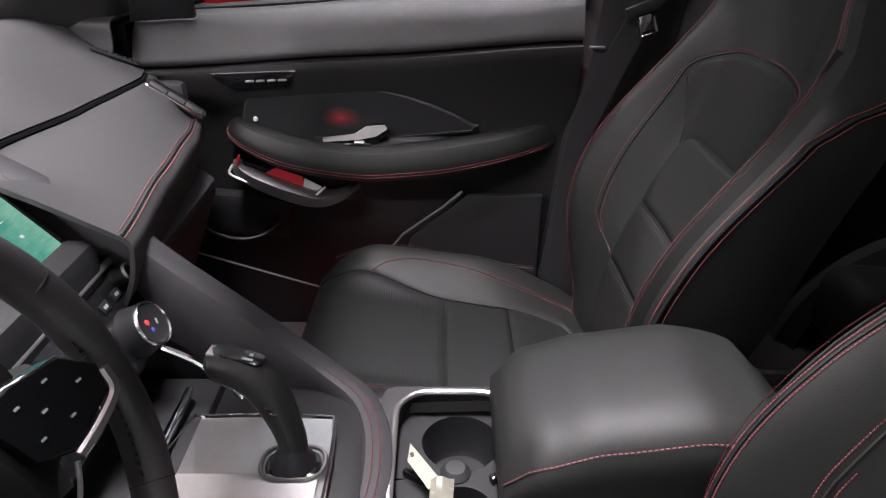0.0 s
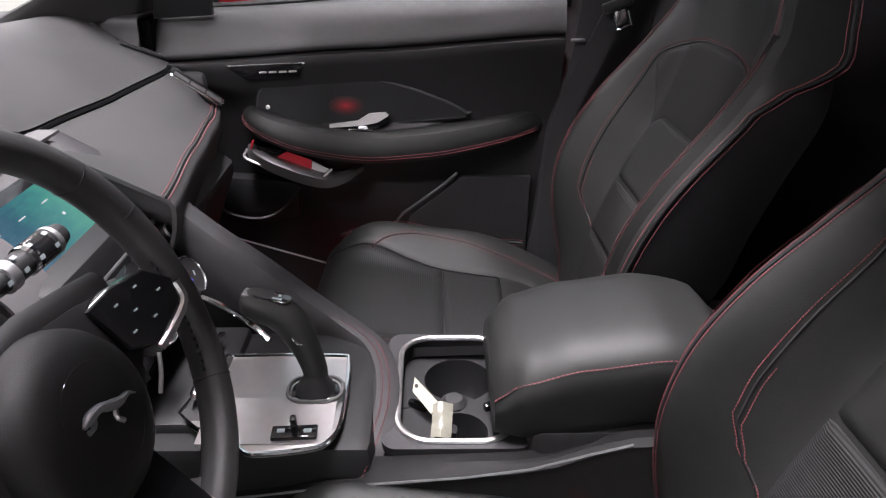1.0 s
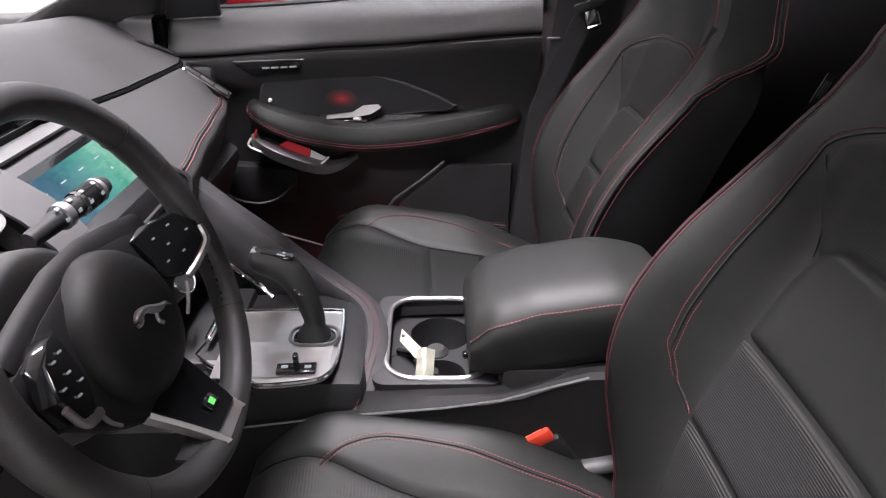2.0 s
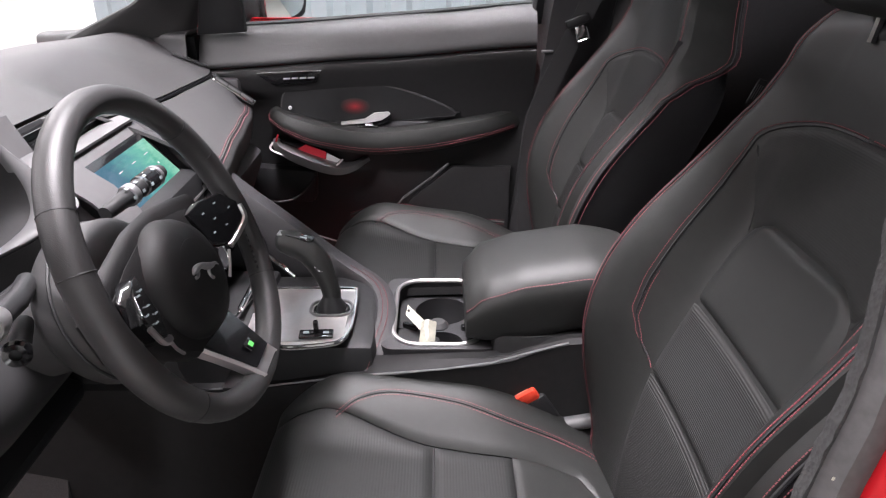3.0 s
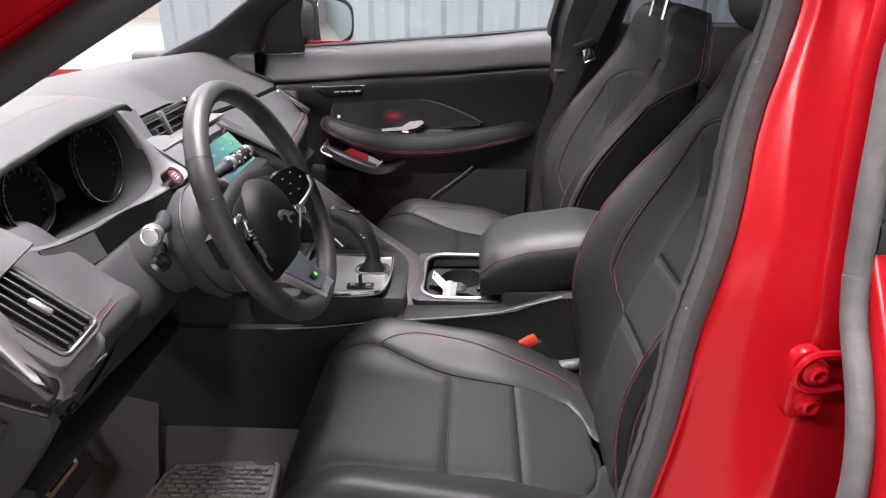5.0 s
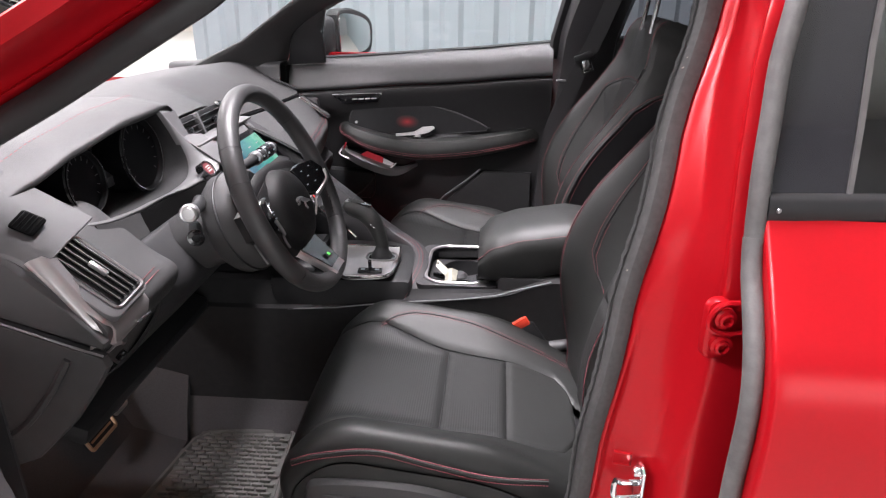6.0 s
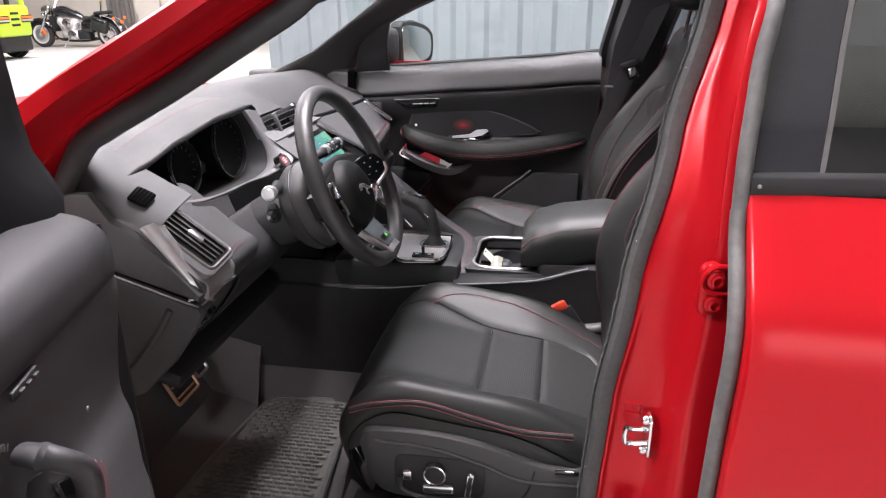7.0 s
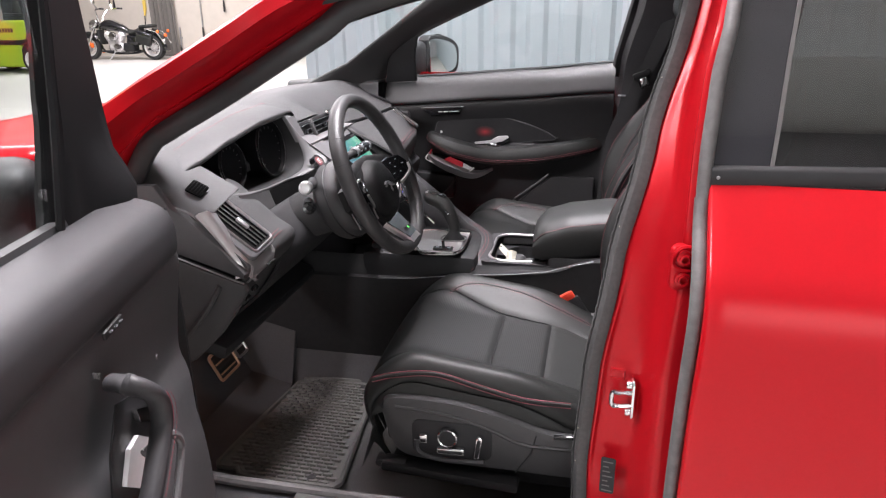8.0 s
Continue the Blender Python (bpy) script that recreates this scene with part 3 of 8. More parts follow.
part("tailgate", rbox(0.1, 1.62, 0.8, 0.04, pose(1.92, 0, 0.76, 0, -6, 0), 3), RED, car, "red tailgate")
part("rear_bumper", rbox(0.16, 1.66, 0.24, 0.05, pose(1.95, 0, 0.36), 3), HARD, car, "black rear bumper")
part("front_bumper", rbox(0.2, 1.66, 0.5, 0.07, pose(-2.3, 0, 0.56), 3), RED, car, "red front bumper")
fender_far = [[Vector((q.x, -q.y, q.z)) for q in row] for row in fender]
part("fender", thicken(grid(fender_far), 0.01), RED, car, "red front wing")
for sgn in (-1, 1):
    rows = []
    for i in range(9):
        x = lerp(1.405 if sgn < 0 else 0.37, 1.93, i / 8)
        rows.append([Vector((x, sgn * (y - 0.05 * smooth(1.4, 1.95, x)), z)) for y, z in ((0.86, 0.32), (0.9, 0.45), (0.928, 0.65), (0.925, 0.9), (0.915, 1.03), (0.868, 1.1), (0.815, 1.165))])
    part("quarter_panel", thicken(grid(rows), 0.005), RED, car, "red rear body side")
    rows = [[Vector((x, sgn * (0.81 - 0.28 * (z - 1.165)), z)) for z in (1.165, 1.3, 1.42, 1.5)] for x in (1.41, 1.55, 1.7, 1.85)]
    part("rear_pillar", thicken(grid(rows), 0.005), RED, car, "red rear roof pillar")
    for wx in (-1.62, 1.12):
        wheel = part("wheel", lathe([(0.05, -0.1), (0.2, -0.1), (0.24, -0.07), (0.24, 0.06), (0.22, 0.075), (0.19, 0.05), (0.06, 0.045), (0.0, 0.05)], 32, pose(wx, sgn * 0.81, 0.355, -90 * sgn * -1, 0, 0)), SATIN_DARK, car, "dark alloy wheel")
        part("tyre", lathe([(0.24, -0.11), (0.3, -0.12), (0.345, -0.1), (0.355, -0.06), (0.355, 0.06), (0.345, 0.095), (0.3, 0.11), (0.24, 0.08)], 40, pose(wx, sgn * 0.81, 0.355, -90 * sgn * -1, 0, 0)), TYRE, wheel, "black tyre")
g = part("tailgate_window", grid([[Vector((1.9 - 0.4 * (z - 1.15), y, z)) for y in (-0.65, 0, 0.65)] for z in (1.15, 1.3, 1.48)]), TINT, car)

# striker, hinges and labels on the centre pillar
ST = Vector((0.295, -0.768, 0.762))
sm = basis(ST, (0.15, -1, 0), (0, 0, 1))
latch = part("striker", join(plate(rounded(0.03, 0.078, 0.012), 0.004, 0.0015, sm), tube(curve([sm @ Vector(p) for p in ((0.004, 0.012, 0), (0.004, 0.013, 0.024), (0.0, 0.012, 0.034), (0.0, -0.012, 0.034), (0.004, -0.013, 0.024), (0.004, -0.012, 0))], 24), 0.0045, 8)), CHROME, car, "bright steel door striker")
part("bolt", lathe([(0, 0.009), (0.006, 0.009), (0.008, 0.006), (0.008, 0)], 12, sm @ pose(0, 0.027, 0.003)), CHROME, latch)
part("bolt", lathe([(0, 0.009), (0.006, 0.009), (0.008, 0.006), (0.008, 0)], 12, sm @ pose(0, -0.027, 0.003)), CHROME, latch)
part("pillar_recess", tube([Vector(p) for p in ((0.257, -0.764, 0.797), (0.279, -0.768, 0.797), (0.279, -0.768, 0.815), (0.257, -0.764, 0.815))], 0.002, 6, close=True), RED, car)
HG = Vector((0.343, -0.803, 1.026))
hm = basis(HG, (1, 0.1, 0), (0, 0, 1))
hinge = part("hinge", plate(rounded(0.03, 0.075, 0.013), 0.012, 0.005, hm), RED, car, "red painted door hinge")
for dz in (0.017, -0.017):
    part("bolt", lathe([(0, 0.006), (0.005, 0.007), (0.006, 0.014), (0.0085, 0.013), (0.009, 0.009), (0.0125, 0.008), (0.013, 0.0)], 16, hm @ pose(0.004, dz, 0.01)), RED, hinge)
part("hinge_arm", tube(curve([hm @ Vector(q) for q in ((0.03, 0.034, 0.014), (0.0, 0.036, 0.018), (-0.012, 0.022, 0.016), (-0.012, 0.006, 0.016), (0.004, -0.001, 0.018), (0.03, 0.0, 0.016))], 20), 0.0035, 6), RED, hinge)
part("door_check", rbox(0.024, 0.03, 0.085, 0.01, Matrix.Translation((0.356, -0.79, 0.885))), RUBBER, car, "black rubber door check boot")
lm = basis((0.264, -0.7705, 0.597), (1, -0.13, 0), (0.25, 0, 1))
lab = part("label", plate(rounded(0.026, 0.075, 0.004), 0.001, 0, lm), HARD, car, "black printed sticker")
for i in range(7):
    part("marking_bar", plate([(-0.009, -0.033 + i * 0.01), (0.009 - 0.004 * (i % 3), -0.033 + i * 0.01), (0.009 - 0.004 * (i % 3), -0.0305 + i * 0.01), (-0.009, -0.0305 + i * 0.01)], 0.0004, 0, lm @ pose(0, 0, 0.001)), GREYP, lab)
part("lower_hinge", rbox(0.04, 0.02, 0.09, 0.008, Matrix.Translation((0.335, -0.818, 0.52))), RED, car, "red painted door hinge")

# ---- rear door ----
rd = thing("rear_door", (0.8, -0.88, 0.4), "closed glossy red rear car door with a tinted window", "car door")


SKIN = curve([(0.36, -0.85, 0), (0.5, -0.905, 0), (0.7, -0.93, 0), (0.9, -0.93, 0), (1.02, -0.915, 0), (1.1, -0.868, 0), (1.18, -0.805, 0)], 80)


def yskin(z):
    return line([(q.x, q.y) for q in SKIN], z)




rows = []
for z in [lerp(0.38, 1.162, i / 56) for i in range(57)]:
    x0 = xout(z) + 0.009
    y = yskin(z)
    ridge = 0.0
    rows.append([Vector((x0 + 0.004, y + 0.05, z)), Vector((x0, y + 0.007, z)), Vector((x0 + 0.0015, y + 0.002, z)), Vector((x0 + 0.006, y, z))] + [Vector((lerp(x0 + 0.03, 1.4, k / 10), y + ridge - 0.012 * math.sin(math.pi * k / 10), z)) for k in range(11)])
part("skin", thicken(grid(rows), 0.003), RED, rd, "glossy red outer skin", angle=60)
part("edge_seal", sweep([Vector((xout(z) + 0.002, min(yout(z) - 0.004, yskin(z) + 0.035) + 0.0015 * math.sin(z * 37), z)) for z in [0.42 + 0.02 * k for k in range(37)]], ring(0.0125, 12, 0.0105), up=(1, 0, 0)), SEAL_GREY, rd, "dusty rubber edge seal")
part("frame_seal", sweep([Vector((xout(z) + 0.004, yout(z) - 0.003, z)) for z in [1.135 + 0.02 * k for k in range(21)]], ring(0.013, 12, 0.0105), up=(1, 0, 0)), SEAL_GREY, rd, "dusty grey frame seal")


def on_window(x, z, out=0.0):
    return Vector((x, table([(1.15, -0.815), (1.41, -0.745), (1.55, -0.69)], z) - out, z))


part("belt_strip", sweep([on_window(x, 1.174 + 0.02 * (x - 0.38), 0.004) for x in (0.371, 0.6, 1.0, 1.4)], [(-0.008, -0.014), (0.006, -0.014), (0.008, -0.008), (0.008, 0.006), (0.004, 0.011), (-0.004, 0.013)], up=(0, 0, 1)), HARD, rd, "black window belt strip")
part("pillar_cover", thicken(grid([[on_window(x + xout(z) - xout(1.17), z, 0.002) for x in (0.367, 0.41, 0.456)] for z in (1.172, 1.25, 1.33, 1.41, 1.5)]), 0.004), COVER, rd, "gloss black pillar cover")
part("divider", sweep([on_window(0.451 + 0.02 * (z - 1.17) / 0.25, z, 0.003) for z in (1.165, 1.25, 1.33, 1.41, 1.5)], [(-0.0025, -0.004), (0.0025, -0.004), (0.0025, 0.003), (-0.0025, 0.003)], up=(0, -1, 0)), SEAL_GREY, rd, "grey divider strip")
part("window_pane", thicken(grid([[on_window(x, z) for x in (0.454, 0.8, 1.2, 1.4)] for z in (1.16, 1.25, 1.33, 1.41, 1.5)]), 0.003), TINT, rd, "dark tinted glass")
part("top_frame", sweep([on_window(x, 1.5, 0) for x in (0.4, 0.8, 1.4)], ring(0.025, 8)), HARD, rd)
part("screw", lathe([(0, 0.002), (0.002, 0.0015), (0.0028, 0)], 10, basis(on_window(0.38, 1.172, 0.014), (1, 0, 0), (0, 0, 1))), SATIN_DARK, rd)

# ---- open front door ----
fd = thing("front_door", (-0.42, -1.2, 0.4), "open front car door with black trim inside", "car door")
DOOR = Matrix.Translation((-0.46, -0.88, 0)) @ pose(0, 0, 0, 0, 0, -75)


def dp(s, n, z):
    """A place on the open door: s from the hinge, n towards the cabin."""
    return DOOR @ Vector((s, n, z))


prof = [(-0.10, 1.118), (-0.085, 1.128), (-0.05, 1.124), (-0.02, 1.112), (-0.003, 1.09), (0.0, 1.065), (-0.003, 1.035), (-0.014, 1.022)]
rows = []
for s in [0.0, 0.006, 0.02] + [0.05 * k for k in range(1, 22)]:
    e = 0.02 * (1 - smooth(0, 0.02, s))
    rows.append([dp(s, q.x - e * 0.6, q.y - (e if q.y > 1.05 else 0) + 0.01 * smooth(0, 0.6, s)) for q in curve([(a, b, 0) for a, b in prof], 22)])
part("upper_trim", thicken(grid(rows), 0.006), SOFT, fd, "soft black upper trim")
prof = [(-0.03, 1.045), (-0.016, 1.018), (-0.022, 0.97), (-0.03, 0.92), (-0.03, 0.86), (-0.012, 0.82), (0.0, 0.76), (0.012, 0.7), (0.014, 0.55), (0.0, 0.44), (-0.05, 0.42)]
rows = []
for k in range(24):
    s = lerp(0.0, 1.05, k / 23)
    rows.append([dp(s + 0.08 * smooth(0.95, 0.7, q.y) * (1 - k / 23), q.x, q.y + 0.01 * smooth(0, 0.6, s)) for q in curve([(a, b, 0) for a, b in prof], 30)])
part("lower_trim", thicken(grid(rows), 0.006), DOORLOW, fd, "black door trim panel")
rows = [[dp(s, -0.12 - 0.03 * math.sin(math.pi * (z - 0.35) / 0.8), z) for s in (-0.02, 0.3, 0.7, 1.08)] for z in [0.36 + 0.077 * i for i in range(11)]]
part("skin", thicken(grid(rows), 0.005), RED, fd, "red outer skin")
part("front_edge", thicken(grid([[dp(-0.004, n, z) for n in (-0.14, -0.08, -0.02)] for z in (0.4, 0.6, 0.8, 1.0, 1.1)]), 0.006), HARD, fd)
# window frame, corner trim and glass
sail = []
for i in range(13):
    z = lerp(1.105, 1.50, i / 12)
    a = table([(1.105, -0.05), (1.142, -0.062), (1.207, -0.035), (1.28, -0.022), (1.424, -0.002), (1.5, 0.02)], z)
    b = table([(1.105, 0.2), (1.136, 0.194), (1.28, 0.15), (1.424, 0.117), (1.5, 0.12)], z)
    lean = -0.09
    bulge = 0.035 * (1 - smooth(1.13, 1.22, z))
    sail.append([dp(lerp(a, b, j / 8), lean + bulge * math.sin(math.pi * min(1, j / 5)) * (j < 6) - (0.02 if j in (0, 8) else 0), z) for j in range(9)])
part("corner_trim", thicken(grid(sail), 0.02), CORNER, fd, "black corner trim of the window frame")
part("window_channel", tube([dp(0.197, -0.088, 1.13), dp(0.153, -0.088, 1.28), dp(0.12, -0.088, 1.43), dp(0.12, -0.088, 1.5)], 0.006, 6), CORNER, fd)
part("belt_seal", sweep([dp(0.15, -0.1, 1.128), dp(0.5, -0.1, 1.136), dp(1.05, -0.1, 1.138)], [(-0.01, -0.01), (0.01, -0.01), (0.008, 0.01), (-0.006, 0.008)], up=(0, 0, 1)), RUBBER, fd, "black window belt seal")
part("window_pane", thicken(grid([[dp(s, -0.107, z) for s in (0.13, 0.5, 1.05)] for z in (1.1, 1.25, 1.5)]), 0.003), GLASS, fd, "clear side window").visible_shadow = False
# door mirror
mm = DOOR @ pose(0.06, -0.27, 1.12, 0, 0, 8)
mir = part("mirror", rbox(0.14, 0.2, 0.16, 0.05, mm, 4), HARD, fd, "black and red door mirror")
part("mirror_cap", rbox(0.07, 0.19, 0.1, 0.03, mm @ pose(-0.05, 0, 0.04), 3), RED, mir)
part("mirror_foot", rbox(0.06, 0.1, 0.05, 0.015, DOOR @ pose(0.05, -0.15, 1.09)), HARD, mir)
# pull handle, pocket and switches
hp_path = curve([(0.322, 0.0, 0.966), (0.33, 0.025, 0.967), (0.326, 0.042, 0.957), (0.315, 0.05, 0.939), (0.31, 0.051, 0.914), (0.318, 0.051, 0.892), (0.345, 0.05, 0.864), (0.385, 0.048, 0.826), (0.44, 0.035, 0.77), (0.5, 0.01, 0.72)], 40)
hpw = [dp(*q) for q in hp_path]
handle = part("pull_handle", sweep(hpw, ring(0.0118, 12, 0.015), up=DOOR.to_3x3() @ Vector((0, 1, 0))), SOFT, fd, "black leather pull handle with red stitching")
side = DOOR.to_3x3() @ Vector((-0.4, 0.9, 0.12)).normalized()
part("stitch_strip", tube([p + side * 0.0118 for p in hpw[13:37]], 0.0034, 6), STITCH_RED, handle, "red stitched edge")
for o in (-0.004, 0.004):
    part("stitching", stitches([p + side * 0.0148 + DOOR.to_3x3() @ Vector((0, o, 0)) for p in hpw[13:37]], side, 0.005, 0.0015, 0.002), STITCH, handle)
D2 = DOOR @ Matrix(((1, 0, 0, 0), (0, 0, -1, 0), (0, 1, 0, 0), (0, 0, 0, 1)))
part("handle_bowl", plate([(0.222, 0.862), (0.262, 0.80), (0.30, 0.758), (0.392, 0.83), (0.375, 0.89), (0.335, 0.942), (0.28, 0.925)], 0.004, 0.0035, D2 @ pose(0, 0, -0.008)), HARD, fd, "dark bowl behind the pull handle")
part("bowl_insert", moved(plate([(0.31, 0.878), (0.338, 0.876), (0.366, 0.84), (0.30, 0.782), (0.262, 0.815), (0.277, 0.85)], 0.008, 0.003), D2 @ pose(0, 0, -0.016)), PALE_SATIN, fd, "bright metal handle insert")
part("insert_edge", moved(plate([(0.306, 0.915), (0.268, 0.896), (0.234, 0.86), (0.242, 0.846), (0.268, 0.872), (0.3, 0.892)], 0.01, 0.003), D2 @ pose(0, 0, -0.018)), CHROME, fd, "chrome upper edge of the bowl")
for k in range(3):
    part("switch", rbox(0.004, 0.003, 0.008, 0.001, DOOR @ pose(0.326 + 0.006 * k, -0.01, 0.978 + 0.004 * k)), GREYP, fd)
    part("switch", rbox(0.009, 0.004, 0.0028, 0.001, DOOR @ pose(0.268 + 0.015 * k, 0.002, 1.026)), SOFT, fd)
part("seat_switch_panel", rbox(0.055, 0.005, 0.011, 0.003, DOOR @ pose(0.285, -0.002, 1.026, 0, 2, 0)), HARD, fd)
part("pocket_frame", tube(curve([dp(0.335, 0.03, 0.866), dp(0.3, 0.045, 0.868), dp(0.268, 0.047, 0.847), dp(0.257, 0.047, 0.823), dp(0.275, 0.047, 0.798), dp(0.301, 0.047, 0.768), dp(0.36, 0.045, 0.705)], 24), 0.006, 8), GREYP, fd, "grey pocket rim")
part("pocket", rbox(0.5, 0.05, 0.17, 0.015, DOOR @ pose(0.54, 0.02, 0.62)), HARD, fd, "black door pocket")
part("lamp_dot", lathe([(0, 0.002), (0.0035, 0.001), (0.004, 0)], 10, DOOR @ pose(0.185, 0.004, 0.927, -90, 0, 0)), GREYP, fd)

# ---- far front door, closed ----
pd = thing("passenger_door", (-0.2, 0.78, 0.4), "closed front car door with black leather trim and red stitching", "car door")


def belt(x):
    return table([(-0.64, 1.127), (-0.44, 1.14), (0.0, 1.17), (0.26, 1.194)], x)


XS = [lerp(-0.598, 0.262, i / 34) for i in range(35)]
rows = []
def crease(x):
    return table([(-0.66, 1.032), (-0.565, 1.038), (-0.15, 1.066), (0.26, 1.096)], x)


for x in XS:
    b, c = belt(x), crease(x)
    rows.append(curve([(x, 0.80, b - 0.01), (x, 0.785, b), (x, 0.765, b - 0.004), (x, 0.738, b - 0.03), (x, 0.722, b - 0.06), (x, 0.712, c + 0.013), (x, 0.716, c + 0.003), (x, 0.73, c)], 18))
part("upper_trim", thicken(grid(rows), 0.006), DOORTRIM, pd, "soft black upper trim")


rows = []
for x in XS:
    c = crease(x)
    front = smooth(-0.655, -0.45, x)
    rows.append(curve([(x, 0.728, c), (x, 0.718 - 0.01 * front, c - 0.012), (x, 0.722, c - 0.07), (x, 0.736, 0.95), (x, 0.742, 0.9), (x, 0.742, 0.82), (x, 0.745, 0.7), (x, 0.75, 0.55), (x, 0.76, 0.40)], 30))
part("middle_trim", thicken(grid(rows), 0.006), PANEL, pd, "black leather door panel")
part("skin", thicken(grid([[Vector((x, 0.86 + 0.04 * math.sin(math.pi * (z - 0.3) / 0.85), z)) for x in (-0.7, -0.3, 0.1, 0.36)] for z in [0.3 + 0.085 * i for i in range(11)]]), 0.005), RED, pd, "red outer skin")


# armrest with its stitched top
arm_path = [(-0.42, 0.735, 0.924), (-0.403, 0.70, 0.911), (-0.36, 0.686, 0.892), (-0.29, 0.68, 0.87), (-0.17, 0.678, 0.853), (-0.07, 0.68, 0.857), (0.03, 0.686, 0.868), (0.15, 0.716, 0.886), (0.25, 0.79, 0.9)]
sec = [(-0.04, -0.06), (-0.05, 0.0), (-0.042, 0.022), (-0.02, 0.034), (0.004, 0.036), (0.02, 0.028), (0.026, 0.01), (0.026, -0.06)]
n = 48
scales = [table([(0, 0.4), (0.12, 0.65), (0.35, 0.85), (0.7, 0.9), (1, 0.7)], i / n) for i in range(n + 1)]
ap = curve(arm_path, n)
arm = part("armrest", sweep(ap, sec, up=(0, -1, 0), scales=scales), LEATHER, pd, "black leather door armrest")
fr = frames_along([Vector(p) for p in ap], (0, -1, 0))
for o, rise in ((0.008, 0.0375), (0.001, 0.038)):
    pth = [p + s * (o * scales[i]) + nn * (rise * scales[i]) for i, (p, t, nn, s) in enumerate(fr)][3:-3]
    part("stitching", stitches(pth, (0, -1, 0.2), 0.004, 0.0018, 0.0014), STITCH, arm, "row of red stitches")
# switch ledge above the armrest
part("switch_ledge", thicken(grid([[Vector((x, y, z)) for y, z in ((0.742, 0.915 + 0.02 * smooth(-0.2, 0.2, x)), (0.735, 0.91 + 0.02 * smooth(-0.2, 0.2, x)), (0.70 + 0.047 * smooth(-0.1, 0.06, x), 0.893 - 0.012 * smooth(0.25, 0.0, abs(x)) + 0.005 + 0.03 * smooth(-0.1, 0.06, x)), (0.672 + 0.075 * smooth(-0.12, 0.06, x), 0.884 - 0.01 * smooth(0.3, 0.0, abs(x)) + 0.035 * smooth(-0.1, 0.06, x)))] for x in [lerp(-0.26, 0.07, i / 14) for i in range(15)]]), 0.006), SOFT, pd)
sw = part("window_switch", rbox(0.055, 0.018, 0.006, 0.002, Matrix.Translation((-0.172, 0.70, 0.895)) @ pose(0, 0, 0, -25, 0, 0)), PIANO, pd)
part("switch_key", rbox(0.02, 0.012, 0.008, 0.003, Matrix.Translation((-0.168, 0.699, 0.9)) @ pose(0, 0, 0, -25, 0, 0)), ALU, sw)
# handle bowl: a raised rim round a dark recess
bowl = [(-0.40, 0.93), (-0.385, 0.98), (-0.34, 1.005), (-0.24, 1.012), (-0.13, 0.998), (-0.02, 0.965), (0.06, 0.925), (0.0, 0.915), (-0.1, 0.905), (-0.24, 0.892), (-0.34, 0.9)]
BM = Matrix(((1, 0, 0, 0), (0, 0, 1, 0.734), (0, 1, 0, 0), (0, 0, 0, 1)))
bp_out = [(q.x, q.y) for q in curve([(a, b, 0) for a, b in bowl + bowl[:1]], 44)[:-1]]
part("handle_bowl", moved(plate(bp_out, 0.008, 0.003), BM @ pose(0, 0, -0.012)), HARD, pd, "dark recess round the door handle")
part("bowl_rim", tube([BM @ Vector((a, b, -0.008)) for a, b in bp_out], 0.0045, 6, close=True), SOFT, pd)
hd = part("door_handle", moved(plate([(-0.241, 0.907), (-0.179, 0.915), (-0.154, 0.931), (-0.118, 0.934), (-0.112, 0.928), (-0.135, 0.913), (-0.17, 0.906), (-0.24, 0.901)][::-1], 0.014, 0.003), BM @ pose(0, 0, -0.036)), PALE_SATIN, pd, "satin chrome door handle")
part("handle_base", moved(plate([(-0.24, 0.9), (-0.17, 0.905), (-0.135, 0.912), (-0.113, 0.926), (-0.11, 0.918), (-0.138, 0.898), (-0.2, 0.89), (-0.26, 0.882), (-0.281, 0.873), (-0.287, 0.878)][::-1], 0.02, 0.003), BM @ pose(0, 0, -0.032)), PIANO, hd)
# this disc draws the red glow that falls on the recess
part("ambient_glow_spot", lathe([(0, 0.002), (0.025, 0.0016), (0.036, 0.0)], 24, basis((-0.205, 0.7235, 0.944), (1, 0, 0), (0, 0, 1)) @ Matrix.Diagonal((1.5, 0.85, 1, 1))), AMBIENT, pd, "soft red glow on the recess, drawn as a glowing disc")
part("lock_button", lathe([(0, 0.006), (0.004, 0.005), (0.005, 0)], 12, basis((-0.375, 0.722, 0.94), (1, 0, 0), (0, 0, 1))), WHITE, pd)
sw = part("lock_switch", rbox(0.05, 0.006, 0.012, 0.002, pose(-0.18, 0.701, 0.864)), PIANO, pd, "small gloss black lock switch")
part("switch_mark", rbox(0.005, 0.003, 0.009, 0.001, pose(-0.182, 0.6975, 0.864)), CHROME, sw)
# pull cup below the front of the armrest
cup = part("pull_cup", sweep(curve([(-0.412, 0.69, 0.866), (-0.404, 0.672, 0.848), (-0.36, 0.664, 0.825), (-0.30, 0.664, 0.801), (-0.25, 0.668, 0.788), (-0.21, 0.682, 0.792), (-0.175, 0.715, 0.804)], 30), [(-0.013, -0.03), (0.012, -0.03), (0.016, -0.006), (0.012, 0.007), (-0.007, 0.009), (-0.014, -0.002)], up=(0, -1, 0), scales=[0.55 + 0.65 * math.sin(math.pi * min(1, i / 28)) for i in range(31)]), SATIN_DARK, pd, "dark satin pull cup")
part("cup_insert", moved(plate([(-0.42, 0.846), (-0.29, 0.794), (-0.25, 0.808), (-0.285, 0.84), (-0.40, 0.866)][::-1], 0.006, 0.002), BM @ pose(0, 0, -0.05)), PIANO, cup, "dark inside of the pull cup")
